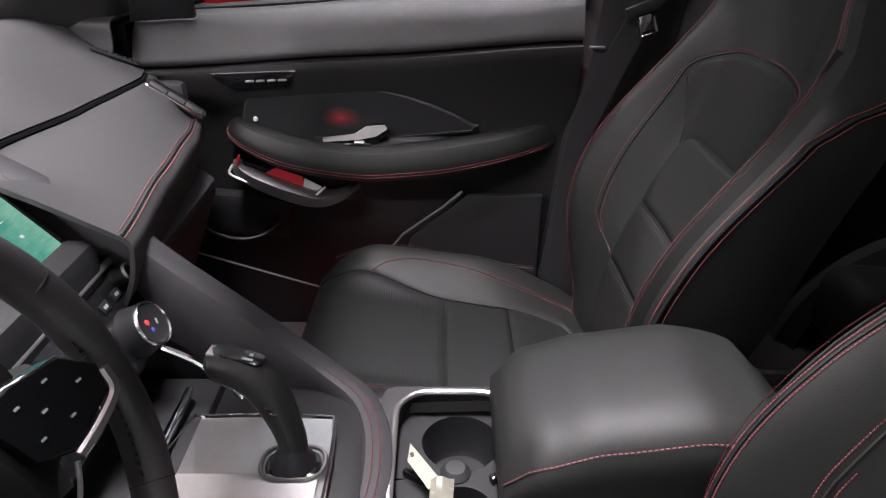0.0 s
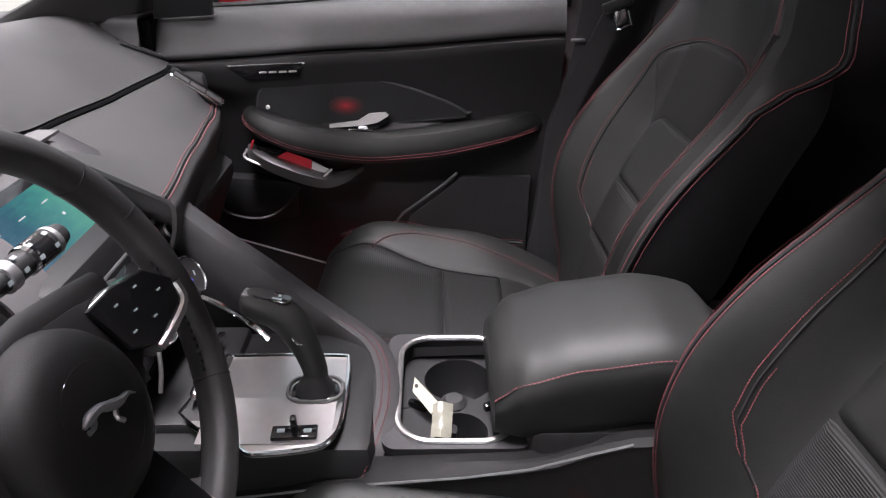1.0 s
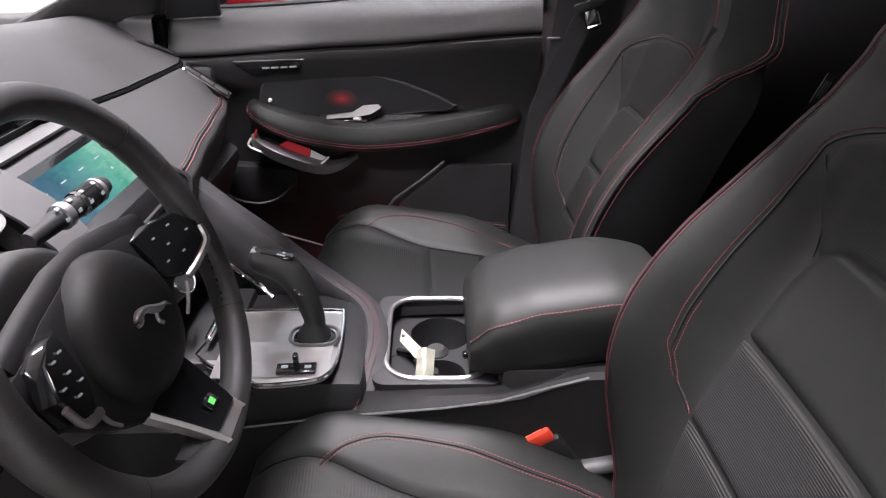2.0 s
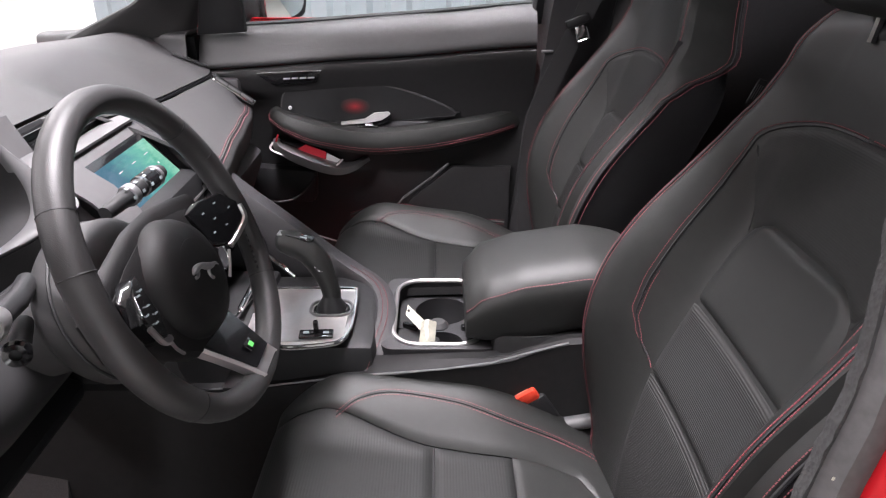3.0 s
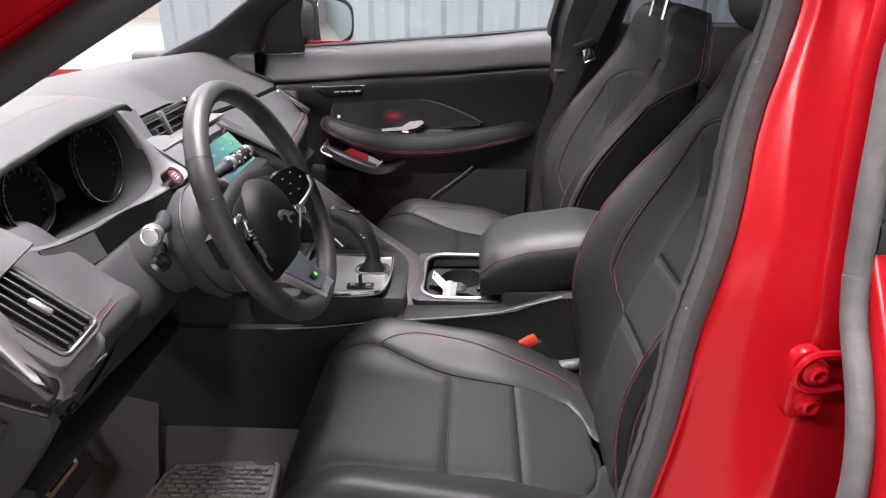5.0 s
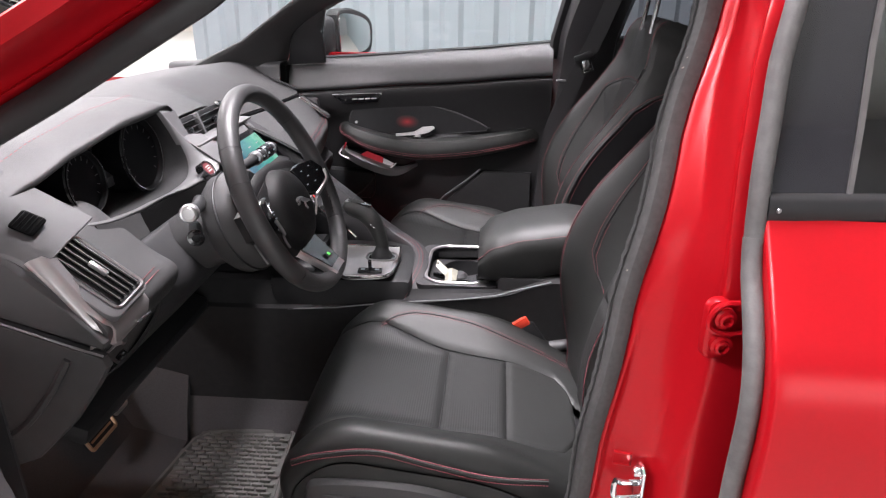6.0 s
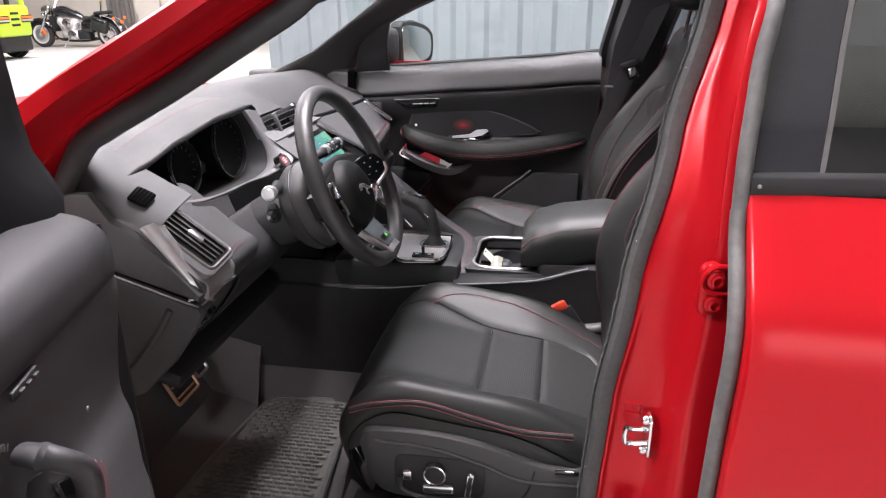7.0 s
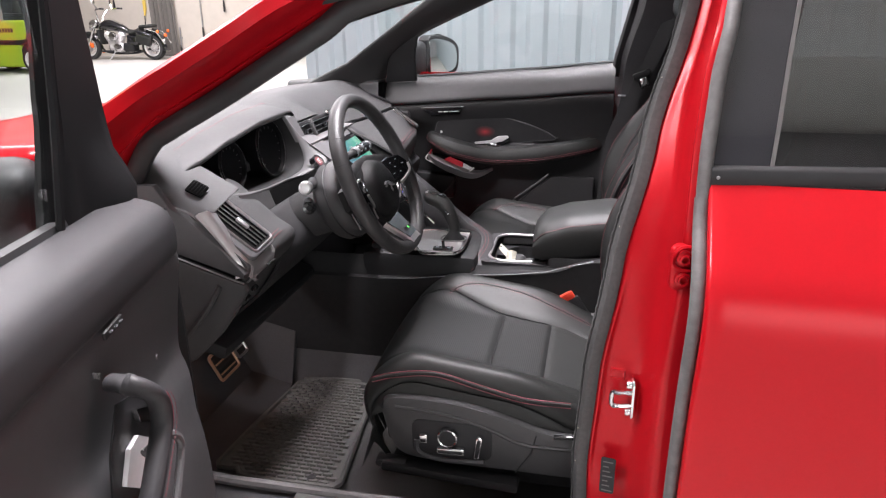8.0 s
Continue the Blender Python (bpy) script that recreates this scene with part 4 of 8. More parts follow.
part("insert_end", moved(plate([(-0.286, 0.797), (-0.264, 0.797), (-0.246, 0.811), (-0.281, 0.83)][::-1], 0.005, 0.0015), BM @ pose(0, 0, -0.0535)), PALE_SATIN, cup, "pale end of the cup insert")
# red reflection on the insert, drawn as a dim glowing plate
part("cup_red_glow", moved(plate([(-0.362, 0.838), (-0.285, 0.805), (-0.283, 0.832), (-0.335, 0.852)][::-1], 0.005, 0.001), BM @ pose(0, 0, -0.053)), RED_GLOW, cup, "glowing plate for the red reflection inside the pull cup")
part("cup_edge", tube(curve([(-0.418, 0.672, 0.862), (-0.42, 0.664, 0.842), (-0.35, 0.66, 0.816), (-0.292, 0.66, 0.794), (-0.262, 0.664, 0.797), (-0.238, 0.674, 0.815)], 24), 0.0026, 6), PALE_SATIN, cup, "bright inner edge")
part("cup_red_glow", rbox(0.005, 0.006, 0.022, 0.002, Matrix.Translation((-0.406, 0.672, 0.872)) @ pose(0, 0, 0, 0, 20, 0)), RED_GLOW, cup)
# memory switch plate
pl = part("switch_plate", plate([(-0.082, 0.008), (0.082, 0.013), (0.065, -0.018), (-0.045, -0.02)], 0.004, 0.0015, basis((-0.366, 0.7125, 1.023), (1, 0, 0.06), (0, 0, 1))), PIANO, pd, "gloss black switch plate")
part("trim_strip", rbox(0.165, 0.004, 0.004, 0.0015, Matrix.Translation((-0.366, 0.706, 1.035)) @ pose(0, 0, 0, 0, -2.6, 0)), CHROME, pl)
for k in range(4):
    part("button", rbox(0.017, 0.005, 0.004, 0.0015, Matrix.Translation((-0.374 + 0.021 * k, 0.706, 1.018 + 0.001 * k)) @ pose(0, 0, 0, 0, -3, 0)), ALU, pl)
# lower part: pocket and speaker panel
part("door_pocket", rbox(0.2, 0.05, 0.1, 0.02, Matrix.Translation((-0.42, 0.732, 0.73)) @ pose(0, 0, 0, 0, 4, 0)), HARD, pd, "black door pocket")
part("pocket_rim", tube(curve([(-0.505, 0.715, 0.79), (-0.503, 0.70, 0.72), (-0.475, 0.694, 0.696), (-0.416, 0.69, 0.688), (-0.365, 0.70, 0.704), (-0.32, 0.715, 0.755)], 24), 0.0035, 6), SOFT, pd)
part("lower_strip", tube([(-0.58, 0.70, 0.666), (-0.40, 0.70, 0.607), (-0.16, 0.70, 0.53)], 0.0022, 6), ALU, pd, "bright strip along the lower trim")
part("speaker_panel", plate([(-0.14, -0.16), (-0.09, 0.02), (0.03, 0.12), (0.19, 0.12), (0.19, -0.26), (-0.14, -0.26)], 0.014, 0.005, basis((0.02, 0.732, 0.66), (1, 0, 0), (0, 0, 1))), PANEL, pd, "black speaker panel")
part("panel_edge", tube([(-0.13, 0.716, 0.63), (-0.085, 0.714, 0.69), (0.0, 0.713, 0.755), (0.04, 0.714, 0.79)], 0.0035, 6), GREYP, pd)
part("footwell_lamp", rbox(0.09, 0.012, 0.02, 0.002, Matrix.Translation((-0.17, 0.665, 0.44))), RED_LAMP, car, "red footwell light")
part("rear_footwell_lamp", rbox(0.06, 0.012, 0.02, 0.002, Matrix.Translation((0.62, 0.70, 0.38))), RED_LAMP, car, "red footwell light")
# frame, glass and mirror
part("window_pane", thicken(grid([[Vector((x, 0.80 - 0.22 * (z - 1.13), z)) for x in (-0.62, -0.2, 0.27)] for z in (1.12, 1.3, 1.5)]), 0.003), GLASS, pd, "clear side window").visible_shadow = False
part("rear_frame", sweep([(0.262, 0.775, 1.15), (0.268, 0.768, 1.21), (0.312, 0.732, 1.40), (0.345, 0.70, 1.5)], [(-0.014, -0.02), (0.016, -0.02), (0.016, 0.015), (-0.006, 0.02), (-0.014, 0.01)], up=(0, -1, 0)), HARD, pd, "black window frame")
part("corner_trim", plate([(-0.125, -0.012), (0.0, -0.004), (0.002, 0.1), (0.02, 0.17), (-0.02, 0.165), (-0.1, 0.09)], 0.02, 0.008, basis((-0.472, 0.752, 1.135), (1, 0, 0), (0, -0.25, 1))), HARD, pd, "black triangular corner trim")
part("belt_seal", sweep([(x, 0.792, belt(x) + 0.004) for x in (-0.6, -0.3, 0.0, 0.262)], ring(0.006, 6)), RUBBER, pd)
mp = basis((-0.405, 0.985, 1.208), (0.47, 0.88, 0), (0, 0, 1))
mir = part("mirror", moved(lathe([(0, -0.07), (0.05, -0.068), (0.085, -0.05), (0.1, -0.02), (0.104, -0.012), (0.0, -0.012)], 28), mp @ pose(-0.018, 0, -0.03) @ Matrix.Diagonal((0.98, 0.76, 1, 1))), HARD, pd, "black door mirror")
glass_out = [(q.x, q.y) for q in curve([(-0.107, 0.05, 0), (-0.107, -0.045, 0), (-0.088, -0.072, 0), (-0.03, -0.074, 0), (0.03, -0.064, 0), (0.056, -0.044, 0), (0.06, -0.008, 0), (0.052, 0.024, 0), (0.018, 0.046, 0), (-0.05, 0.062, 0), (-0.095, 0.062, 0), (-0.107, 0.05, 0)], 48)[:-1]]
shell_out = [(q.x, q.y) for q in curve([(-0.114, 0.06, 0), (-0.114, -0.05, 0), (-0.092, -0.081, 0), (-0.03, -0.083, 0), (0.05, -0.078, 0), (0.077, -0.055, 0), (0.083, 0.0, 0), (0.077, 0.03, 0), (0.045, 0.056, 0), (-0.02, 0.075, 0), (-0.09, 0.077, 0), (-0.114, 0.06, 0)], 48)[:-1]]
part("mirror_shell", moved(plate(shell_out[::-1], 0.05, 0.01), mp @ pose(0, 0, -0.052)), HARD, mir, "black mirror shell")
part("mirror_glass", moved(plate(glass_out[::-1], 0.003, 0.0005), mp @ pose(0, 0, -0.0015)), MIRROR, mir, "mirror glass")
part("mirror_side", rbox(0.1, 0.135, 0.09, 0.03, mp @ pose(-0.152, -0.008, -0.05), 3), SOFT, mir, "dark inner side of the mirror")
part("mirror_foot", rbox(0.05, 0.12, 0.04, 0.015, Matrix.Translation((-0.49, 0.87, 1.12))), HARD, mir)
# belt with its tongue by the pillar
belt_t = thing("seat_belt", (0.33, 0.68, 0.6), "black seat belt with a bright tongue on the pillar", "seat belt")
sb = curve([(0.455, 0.66, 1.42), (0.40, 0.665, 1.27), (0.352, 0.672, 1.15), (0.31, 0.675, 1.05), (0.265, 0.672, 0.93), (0.25, 0.668, 0.75), (0.26, 0.66, 0.52)], 24)
part("webbing", sweep(sb, [(-0.0235, -0.0008), (0.0235, -0.0008), (0.0235, 0.0008), (-0.0235, 0.0008)], up=(0, -1, 0)), BELT, belt_t)
tm = basis((0.352, 0.662, 1.155), (0.92, 0, 0.35), (-0.35, 0, 0.92))
part("tongue_grip", rbox(0.06, 0.02, 0.012, 0.004, tm @ pose(0, 0.012, 0.006)), HARD, belt_t)
part("tongue", join(rbox(0.022, 0.028, 0.003, 0.001, tm @ pose(0, -0.014, 0.008)), tube([tm @ Vector(p) for p in ((-0.014, -0.006, 0.009), (-0.014, -0.034, 0.009), (0.014, -0.034, 0.009), (0.014, -0.006, 0.009))], 0.003, 6, close=True)), CHROME, belt_t, "bright steel belt tongue")

# ---- dashboard ----
dash = thing("dashboard", (-0.7, 0, 0.6), "dark grey soft dashboard with red stitching", "dashboard")


def lip(y):
    """The rear edge of the dashboard's top: x and z."""
    mid = smooth(-0.3, -0.16, y) * (1 - smooth(0.06, 0.2, y))
    return table([(-0.7, -0.62), (-0.2, -0.61), (0.12, -0.605), (0.25, -0.585), (0.4, -0.555), (0.6, -0.535), (0.66, -0.55)], y), 1.05 + 0.055 * mid


YS = [lerp(-0.69, 0.655, j / 54) for j in range(55)]
rows = []
for i in range(25):
    t = i / 24
    row = []
    for y in YS:
        xl, zl = lip(y)
        far = -1.0 + 0.1 * (y / 0.66) ** 2
        x = lerp(xl, far, t)
        top = 1.152 - 0.05 * smooth(0.35, 0.66, abs(y)) * (1 - 0.7 * smooth(0.25, 0.6, t))
        z = zl + (top - zl) * math.sin(math.pi / 2 * min(1, t / 0.5)) - 0.03 * smooth(0.6, 1.0, t)
        row.append(Vector((x, y + 0.055 * smooth(0.5, 0.655, y) * smooth(0.05, 0.6, t), z)))
    rows.append(row)
rows.insert(0, [Vector((lip(y)[0] - 0.004, y, lip(y)[1] - 0.02)) for y in YS])
part("top_pad", thicken(grid(rows), 0.006), DASH, dash, "dark grey soft top pad")
# groove under the edge, then the shelf that slopes to the seat
rows = []
for y in [lerp(0.1, 0.655, j / 30) for j in range(31)]:
    xl, zl = lip(y)
    xe = table([(0.1, -0.365), (0.3, -0.392), (0.5, -0.42), (0.62, -0.445), (0.655, -0.47)], y)
    ze = table([(0.1, 0.985), (0.3, 0.985), (0.62, 0.972), (0.655, 0.96)], y)
    rows.append(curve([(xl - 0.03, y, zl - 0.008), (xl - 0.004, y, zl - 0.009), (xl + 0.016, y, zl - 0.011), (lerp(xl, xe, 0.5), y, lerp(zl - 0.02, ze, 0.5) + 0.012), (xe - 0.02, y, ze + 0.006), (xe - 0.004, y, ze - 0.004), (xe, y, ze - 0.02), (xe - 0.012, y, ze - 0.07), (xe - 0.06, y, ze - 0.16), (xe - 0.12, y, ze - 0.25)], 34))
part("shelf_gap", tube([Vector((lip(y)[0] + 0.003, y, lip(y)[1] - 0.0065)) for y in [lerp(0.1, 0.64, j / 24) for j in range(25)]], 0.0045, 6), GAUGE, dash)
shelf = part("passenger_shelf", thicken(grid(rows), 0.006), DASH, dash, "dark grey padded shelf with red stitching")
edge = [Vector((table([(0.1, -0.365), (0.3, -0.392), (0.5, -0.42), (0.62, -0.445), (0.655, -0.47)], y), y, table([(0.1, 0.985), (0.3, 0.985), (0.62, 0.972), (0.655, 0.96)], y))) for y in [lerp(0.1, 0.63, j / 40) for j in range(41)]]
for o in ((-0.015, 0, 0.0068), (-0.006, 0, 0.002)):
    part("stitching", stitches([p + Vector(o) for p in edge], (0.6, 0, 0.8), 0.004, 0.0018, 0.0014), STITCH, shelf)
part("seam", tube([p + Vector((-0.0105, 0, 0.004)) for p in edge], 0.0015, 5), HARD, shelf)
part("end_cap", rbox(0.14, 0.03, 0.3, 0.02, pose(-0.55, 0.66, 0.88)), SOFT, dash)
part("glovebox", rbox(0.1, 0.46, 0.22, 0.03, pose(-0.50, 0.37, 0.79, 0, 22, 0)), SOFT, dash, "black glovebox lid")
part("lower_panel", rbox(0.3, 0.52, 0.12, 0.03, pose(-0.68, 0.38, 0.70)), HARD, dash)
# slim vent at the far end of the shelf
vm = basis((-0.486, 0.608, 1.006), (0.076, 0.018, -0.06), (-0.1, 0.95, 0.16))
ev = part("end_vent", plate(rounded(0.112, 0.03, 0.011), 0.008, 0.002, vm), HARD, dash, "slim black air vent with a bright frame")
part("vent_frame", tube([vm @ Vector((a, b, 0.006)) for a, b in rounded(0.113, 0.031, 0.012)], 0.0026, 6, close=True), CHROME, ev)
for k in range(3):
    part("vane", rbox(0.031, 0.013, 0.004, 0.0015, vm @ pose(-0.034 + 0.034 * k, -0.004, 0.009)), SATIN_DARK, ev)
sv = basis((-0.594, 0.648, 1.074), (0.068, 0.016, -0.03), (-0.25, 0.95, -0.1))
gr = part("demist_grille", plate(rounded(0.085, 0.02, 0.006), 0.004, 0.001, sv), HARD, dash, "slotted demister grille")
for k in range(9):
    part("slot", rbox(0.005, 0.014, 0.003, 0.001, sv @ pose(-0.033 + 0.0082 * k, 0, 0.0045)), SOFT, gr)
rows = []
for i in range(25):
    x = lerp(-1.0, -0.607, i / 24)
    y = table([(-1.0, 0.727), (-0.85, 0.712), (-0.72, 0.7), (-0.607, 0.672)], x)
    h = 0.01 * smooth(-0.8, -1.0, x)
    rows.append(curve([(x, 0.80, 1.133 - h), (x, y + 0.045, 1.134 - h), (x, y + 0.016, 1.131 - h), (x, y + 0.006, 1.122 - h), (x, y + 0.004, 1.1 - h), (x, y - 0.004, 1.06), (x, y - 0.01, 0.98)], 18))
part("corner_garnish", thicken(grid(rows), 0.004), DOORTRIM, dash, "soft black dashboard corner garnish")
part("gap_filler", slab(-0.64, -0.594, 0.71, 0.85, 0.95, 1.122, 0.004), GAUGE, dash)

# instrument hood
rows = []
HY = [lerp(-0.652, -0.212, j / 28) for j in range(29)]


def brow(y):
    return (table([(-0.69, -0.615), (-0.5, -0.575), (-0.3, -0.552), (-0.212, -0.549)], y), table([(-0.69, 1.08), (-0.6, 1.112), (-0.5, 1.14), (-0.36, 1.162), (-0.25, 1.166), (-0.225, 1.16), (-0.212, 1.148)], y))


for y in HY:
    x, z = brow(y)
    e = 0.15 + 0.85 * smooth(-0.212, -0.27, y)
    k = smooth(-0.5, -0.652, y)
    rows.append(curve([(-0.66, y, z - 0.04 * e), (x - 0.02, y, z - 0.022 * e), (x, y, z - 0.014 * e), (x + 0.003, y, z - 0.006 * e), (x - 0.006, y, z), (x - 0.06, y - 0.02 * k, z + 0.01), (x - 0.16, y - 0.055 * k, z + 0.008 + 0.01 * k), (x - 0.27, y - 0.08 * k, z - 0.012 + 0.03 * k), (x - 0.33, y - 0.09 * k, z - 0.04 + 0.05 * k)], 26))
hoodp = part("instrument_hood", thicken(grid(rows), 0.004), DASH, dash, "padded instrument hood")
part("stitching", stitches([Vector((brow(y)[0] - 0.06, y, brow(y)[1] + 0.0145)) for y in HY[2:-2]], (0, 0, 1), 0.006, 0.004, 0.0016), STITCH, hoodp)
part("instrument_panel", slab(-0.70, -0.66, -0.68, -0.2, 0.98, 1.092), PIANO, dash, "black instrument panel")
for yc, r in ((-0.28, 0.068), (-0.472, 0.052)):
    gm = basis((-0.612, yc, 1.07), (0, 1, 0), (-0.15, 0, 1))
    g = part("gauge", lathe([(0, 0.021), (r * 0.93, 0.021), (r * 0.97, 0.024), (r, 0.03), (r * 1.02, 0.03), (r * 1.03, -0.03)], 40, gm), GAUGE, dash, "round black gauge")
    part("gauge_ring", lathe([(r * 0.995, 0.028), (r * 1.0, 0.0315), (r * 1.012, 0.0315), (r * 1.03, 0.024)], 40, gm), SATIN, g, "thin bright gauge ring")
    for k in range(13):
        a = radians(-40 + k * 260 / 12)
        part("tick", rbox(0.007, 0.0012, 0.0006, 0, gm @ pose(r * 0.78 * math.cos(a), r * 0.78 * math.sin(a), 0.022, 0, 0, math.degrees(a))), GREYP, g)

# binnacle wall and the trim that sweeps round it to the start button
rim_in = curve([(-0.585, -0.2, 1.15), (-0.565, -0.188, 1.10), (-0.542, -0.19, 1.045), (-0.535, -0.215, 1.012), (-0.538, -0.29, 1.002), (-0.543, -0.377, 1.002), (-0.55, -0.47, 1.006), (-0.572, -0.56, 1.03), (-0.605, -0.63, 1.075)], 48)
rim_out = curve([(-0.60, -0.168, 1.125), (-0.56, -0.166, 1.085), (-0.515, -0.166, 1.05), (-0.478, -0.185, 1.024), (-0.505, -0.255, 1.006), (-0.521, -0.34, 1.009), (-0.525, -0.44, 1.013), (-0.538, -0.55, 1.028), (-0.575, -0.65, 1.065)], 48)
rows = []
for p, q in zip(rim_in, rim_out):
    rows.append([Vector((-0.665, p.y, p.z + 0.008)), Vector((-0.62, p.y, p.z + 0.004)), p])
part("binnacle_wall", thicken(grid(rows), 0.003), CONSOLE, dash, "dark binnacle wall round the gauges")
rows = []
for p, q in zip(rim_in, rim_out):
    rows.append([p + Vector((-0.006, 0, -0.006)), p, p.lerp(q, 0.12) + Vector((0.002, 0, 0.004)), p.lerp(q, 0.5) + Vector((0.003, 0, 0.006)), p.lerp(q, 0.88) + Vector((0.002, 0, 0.003)), q, q + Vector((-0.006, 0, -0.008)), q + Vector((-0.04, 0, -0.012))])
slot_rows, skirt_rows = [], []
for q in rim_out:
    if -0.56 < q.y < -0.225:
        h = 0.036 * smooth(-0.225, -0.31, q.y)
        row = [q + Vector((0.0, 0, -0.003)), q + Vector((0.006, 0, -0.004 - h * 0.5)), q + Vector((0.014, 0, -0.006 - h))]
        if q.y > -0.455:
            slot_rows.append(row)
        if q.y < -0.435:
            skirt_rows.append([p + Vector((0.0025, 0, 0.002)) for p in row])
part("trim_slot", thicken(grid(slot_rows), 0.002), VOID, dash, "black slot under the trim sweep")
part("trim_skirt", thicken(grid(skirt_rows), 0.003), DASH, dash)
part("trim_sweep", thicken(grid(rows), 0.003), GREYP, dash, "grey painted trim sweep", angle=60)
# shelf on the driver's side
rows = []
for y in [lerp(-0.722, -0.47, j / 20) for j in range(21)]:
    k = smooth(-0.6, -0.5, y)
    d = 0.03 * smooth(-0.5, -0.47, y)
    rows.append(curve([(-0.60 - d, y, 1.055 - d), (-0.565 - d, y, 1.045 - d), (-0.53 - d, y, 1.026 - 0.01 * k - d), (-0.475 - d, y, 0.979 - 0.01 * k - d), (-0.444 - d, y, 0.949 - d), (-0.436 - d, y, 0.93), (-0.446 - d, y, 0.905), (-0.475 - d, y, 0.87), (-0.54, y, 0.78)], 30))
part("driver_shelf", thicken(grid(rows), 0.006), DASH, dash, "dark grey end of the dashboard")
rows = []
for y in [lerp(-0.53, -0.12, j / 24) for j in range(25)]:
    k = smooth(-0.53, -0.44, y)
    rows.append(curve([(-0.514, y, 0.970), (-0.503, y, 0.975), (-0.484, y, 0.961), (-0.46 + 0.02 * k, y, 0.91), (-0.47 + 0.02 * k, y, 0.86), (-0.53, y, 0.78), (-0.60, y, 0.72)], 22))
part("knee_panel", thicken(grid(rows), 0.006), PANEL, dash, "black knee panel")
part("inner_duct", slab(-0.68, -0.60, -0.66, -0.12, 0.72, 1.0, 0.02), HARD, dash)
part("lower_cover", rbox(0.14, 0.5, 0.04, 0.015, pose(-0.62, -0.40, 0.715, 0, 20, 0)), HARD, dash)
# side vent with bright frame
VN = basis((-0.484, -0.664, 0.988), (0.78, 0.05, -0.63), (0.1, 1, 0.06))
sv = part("side_vent", moved(plate(rounded(0.135, 0.10, 0.018), 0.012, 0.004), VN), GREYP, dash, "air vent with a satin metal frame")
part("vent_well", moved(plate(rounded(0.115, 0.066, 0.008), 0.0015, 0), VN @ pose(-0.002, 0.006, 0.0125)), HARD, sv)
for k in range(5):
    part("vane", rbox(0.108, 0.0035, 0.008, 0.001, VN @ pose(-0.002, -0.018 + 0.012 * k, 0.016, 25, 0, 0)), PIANO, sv)
    part("vane_edge", rbox(0.106, 0.0016, 0.0016, 0.0005, VN @ pose(-0.002, -0.0195 + 0.012 * k, 0.0205)), GREYP, sv)
part("vent_tab", rbox(0.03, 0.009, 0.008, 0.003, VN @ pose(0.0, 0.006, 0.021)), ALU, sv)
part("vent_frame", tube([VN @ pose(-0.002, 0.006, 0.013) @ Vector((a, b, 0)) for a, b in rounded(0.122, 0.073, 0.01)], 0.0028, 6, close=True), SATIN_DARK, sv)
outer_line = curve([(-0.528, -0.724, 1.038), (-0.494, -0.724, 0.997), (-0.468, -0.724, 0.96), (-0.456, -0.724, 0.934), (-0.463, -0.724, 0.91)], 24)
inner_line = curve([(-0.505, -0.708, 1.038), (-0.494, -0.708, 1.02), (-0.46, -0.708, 0.97), (-0.437, -0.707, 0.942), (-0.436, -0.706, 0.906)], 24)
part("side_frame", thicken(grid([[a + Vector((-0.01, 0.012, -0.012)), a + Vector((0, -0.004, 0)), a.lerp(b, 0.25) + Vector((0, -0.007, 0.004)), a.lerp(b, 0.7) + Vector((0.002, -0.003, 0.007)), b, b + Vector((0.0, 0.014, -0.004))] for a, b in zip(outer_line, inner_line)]), 0.003), TRIM_METAL, sv, "satin metal trim", angle=70)
part("lower_frame", thicken(grid([[Vector((x, y, z + 0.004 * smooth(-0.7, -0.62, y))) for x, z in ((-0.455, 0.955), (-0.438, 0.943), (-0.431, 0.93), (-0.435, 0.912), (-0.445, 0.898), (-0.465, 0.885))] for y in (-0.707, -0.695, -0.67, -0.645, -0.62, -0.612)]), 0.003), TRIM_METAL, sv, "dark metal lower end of the vent trim", angle=70)
part("boot_switch", rbox(0.005, 0.034, 0.006, 0.002, pose(-0.431, -0.634, 0.915, 0, 0, -6)), CHROME, dash, "bright slim switch")
part("light_switch", lathe([(0, 0.006), (0.006, 0.006), (0.008, 0.0)], 16, basis((-0.461, -0.655, 0.885), (0, 1, 0), (-0.6, 0, 1))), SATIN_DARK, dash)
for o in (0, 0.006):
    part("stitching", stitches([(-0.447 + o, -0.612, 0.956 - o * 0.9), (-0.449 + o, -0.58, 0.957 - o * 0.9), (-0.452 + o, -0.54, 0.958 - o * 0.9)], (0.6, 0, 0.8), 0.005, 0.002, 0.0016), STITCH, dash)
# slim vent beside the instrument hood
part("corner_panel", thicken(grid([[Vector((x, y, 1.0745 - 0.545 * (x + 0.572) + 0.2 * (y + 0.668) - 0.02 * smooth(-0.69, -0.72, y))) for y in (-0.719, -0.71, -0.695, -0.66, -0.62, -0.59)] for x in (-0.66, -0.62, -0.58, -0.54, -0.51)]), 0.004), DASH, dash, "dark grey dashboard corner")
lv = basis((-0.556, -0.668, 1.0725), (0.55, 0.1, -0.3), (0.1, 1, 0.2))
s = part("corner_vent", plate(rounded(0.034, 0.04, 0.005), 0.003, 0.001, lv), VOID, dash, "small black corner vent")
for k in range(5):
    part("vane", rbox(0.0018, 0.036, 0.004, 0.0006, lv @ pose(-0.012 + 0.006 * k, 0, 0.0026, 0, 35, 0)), GAUGE, s)
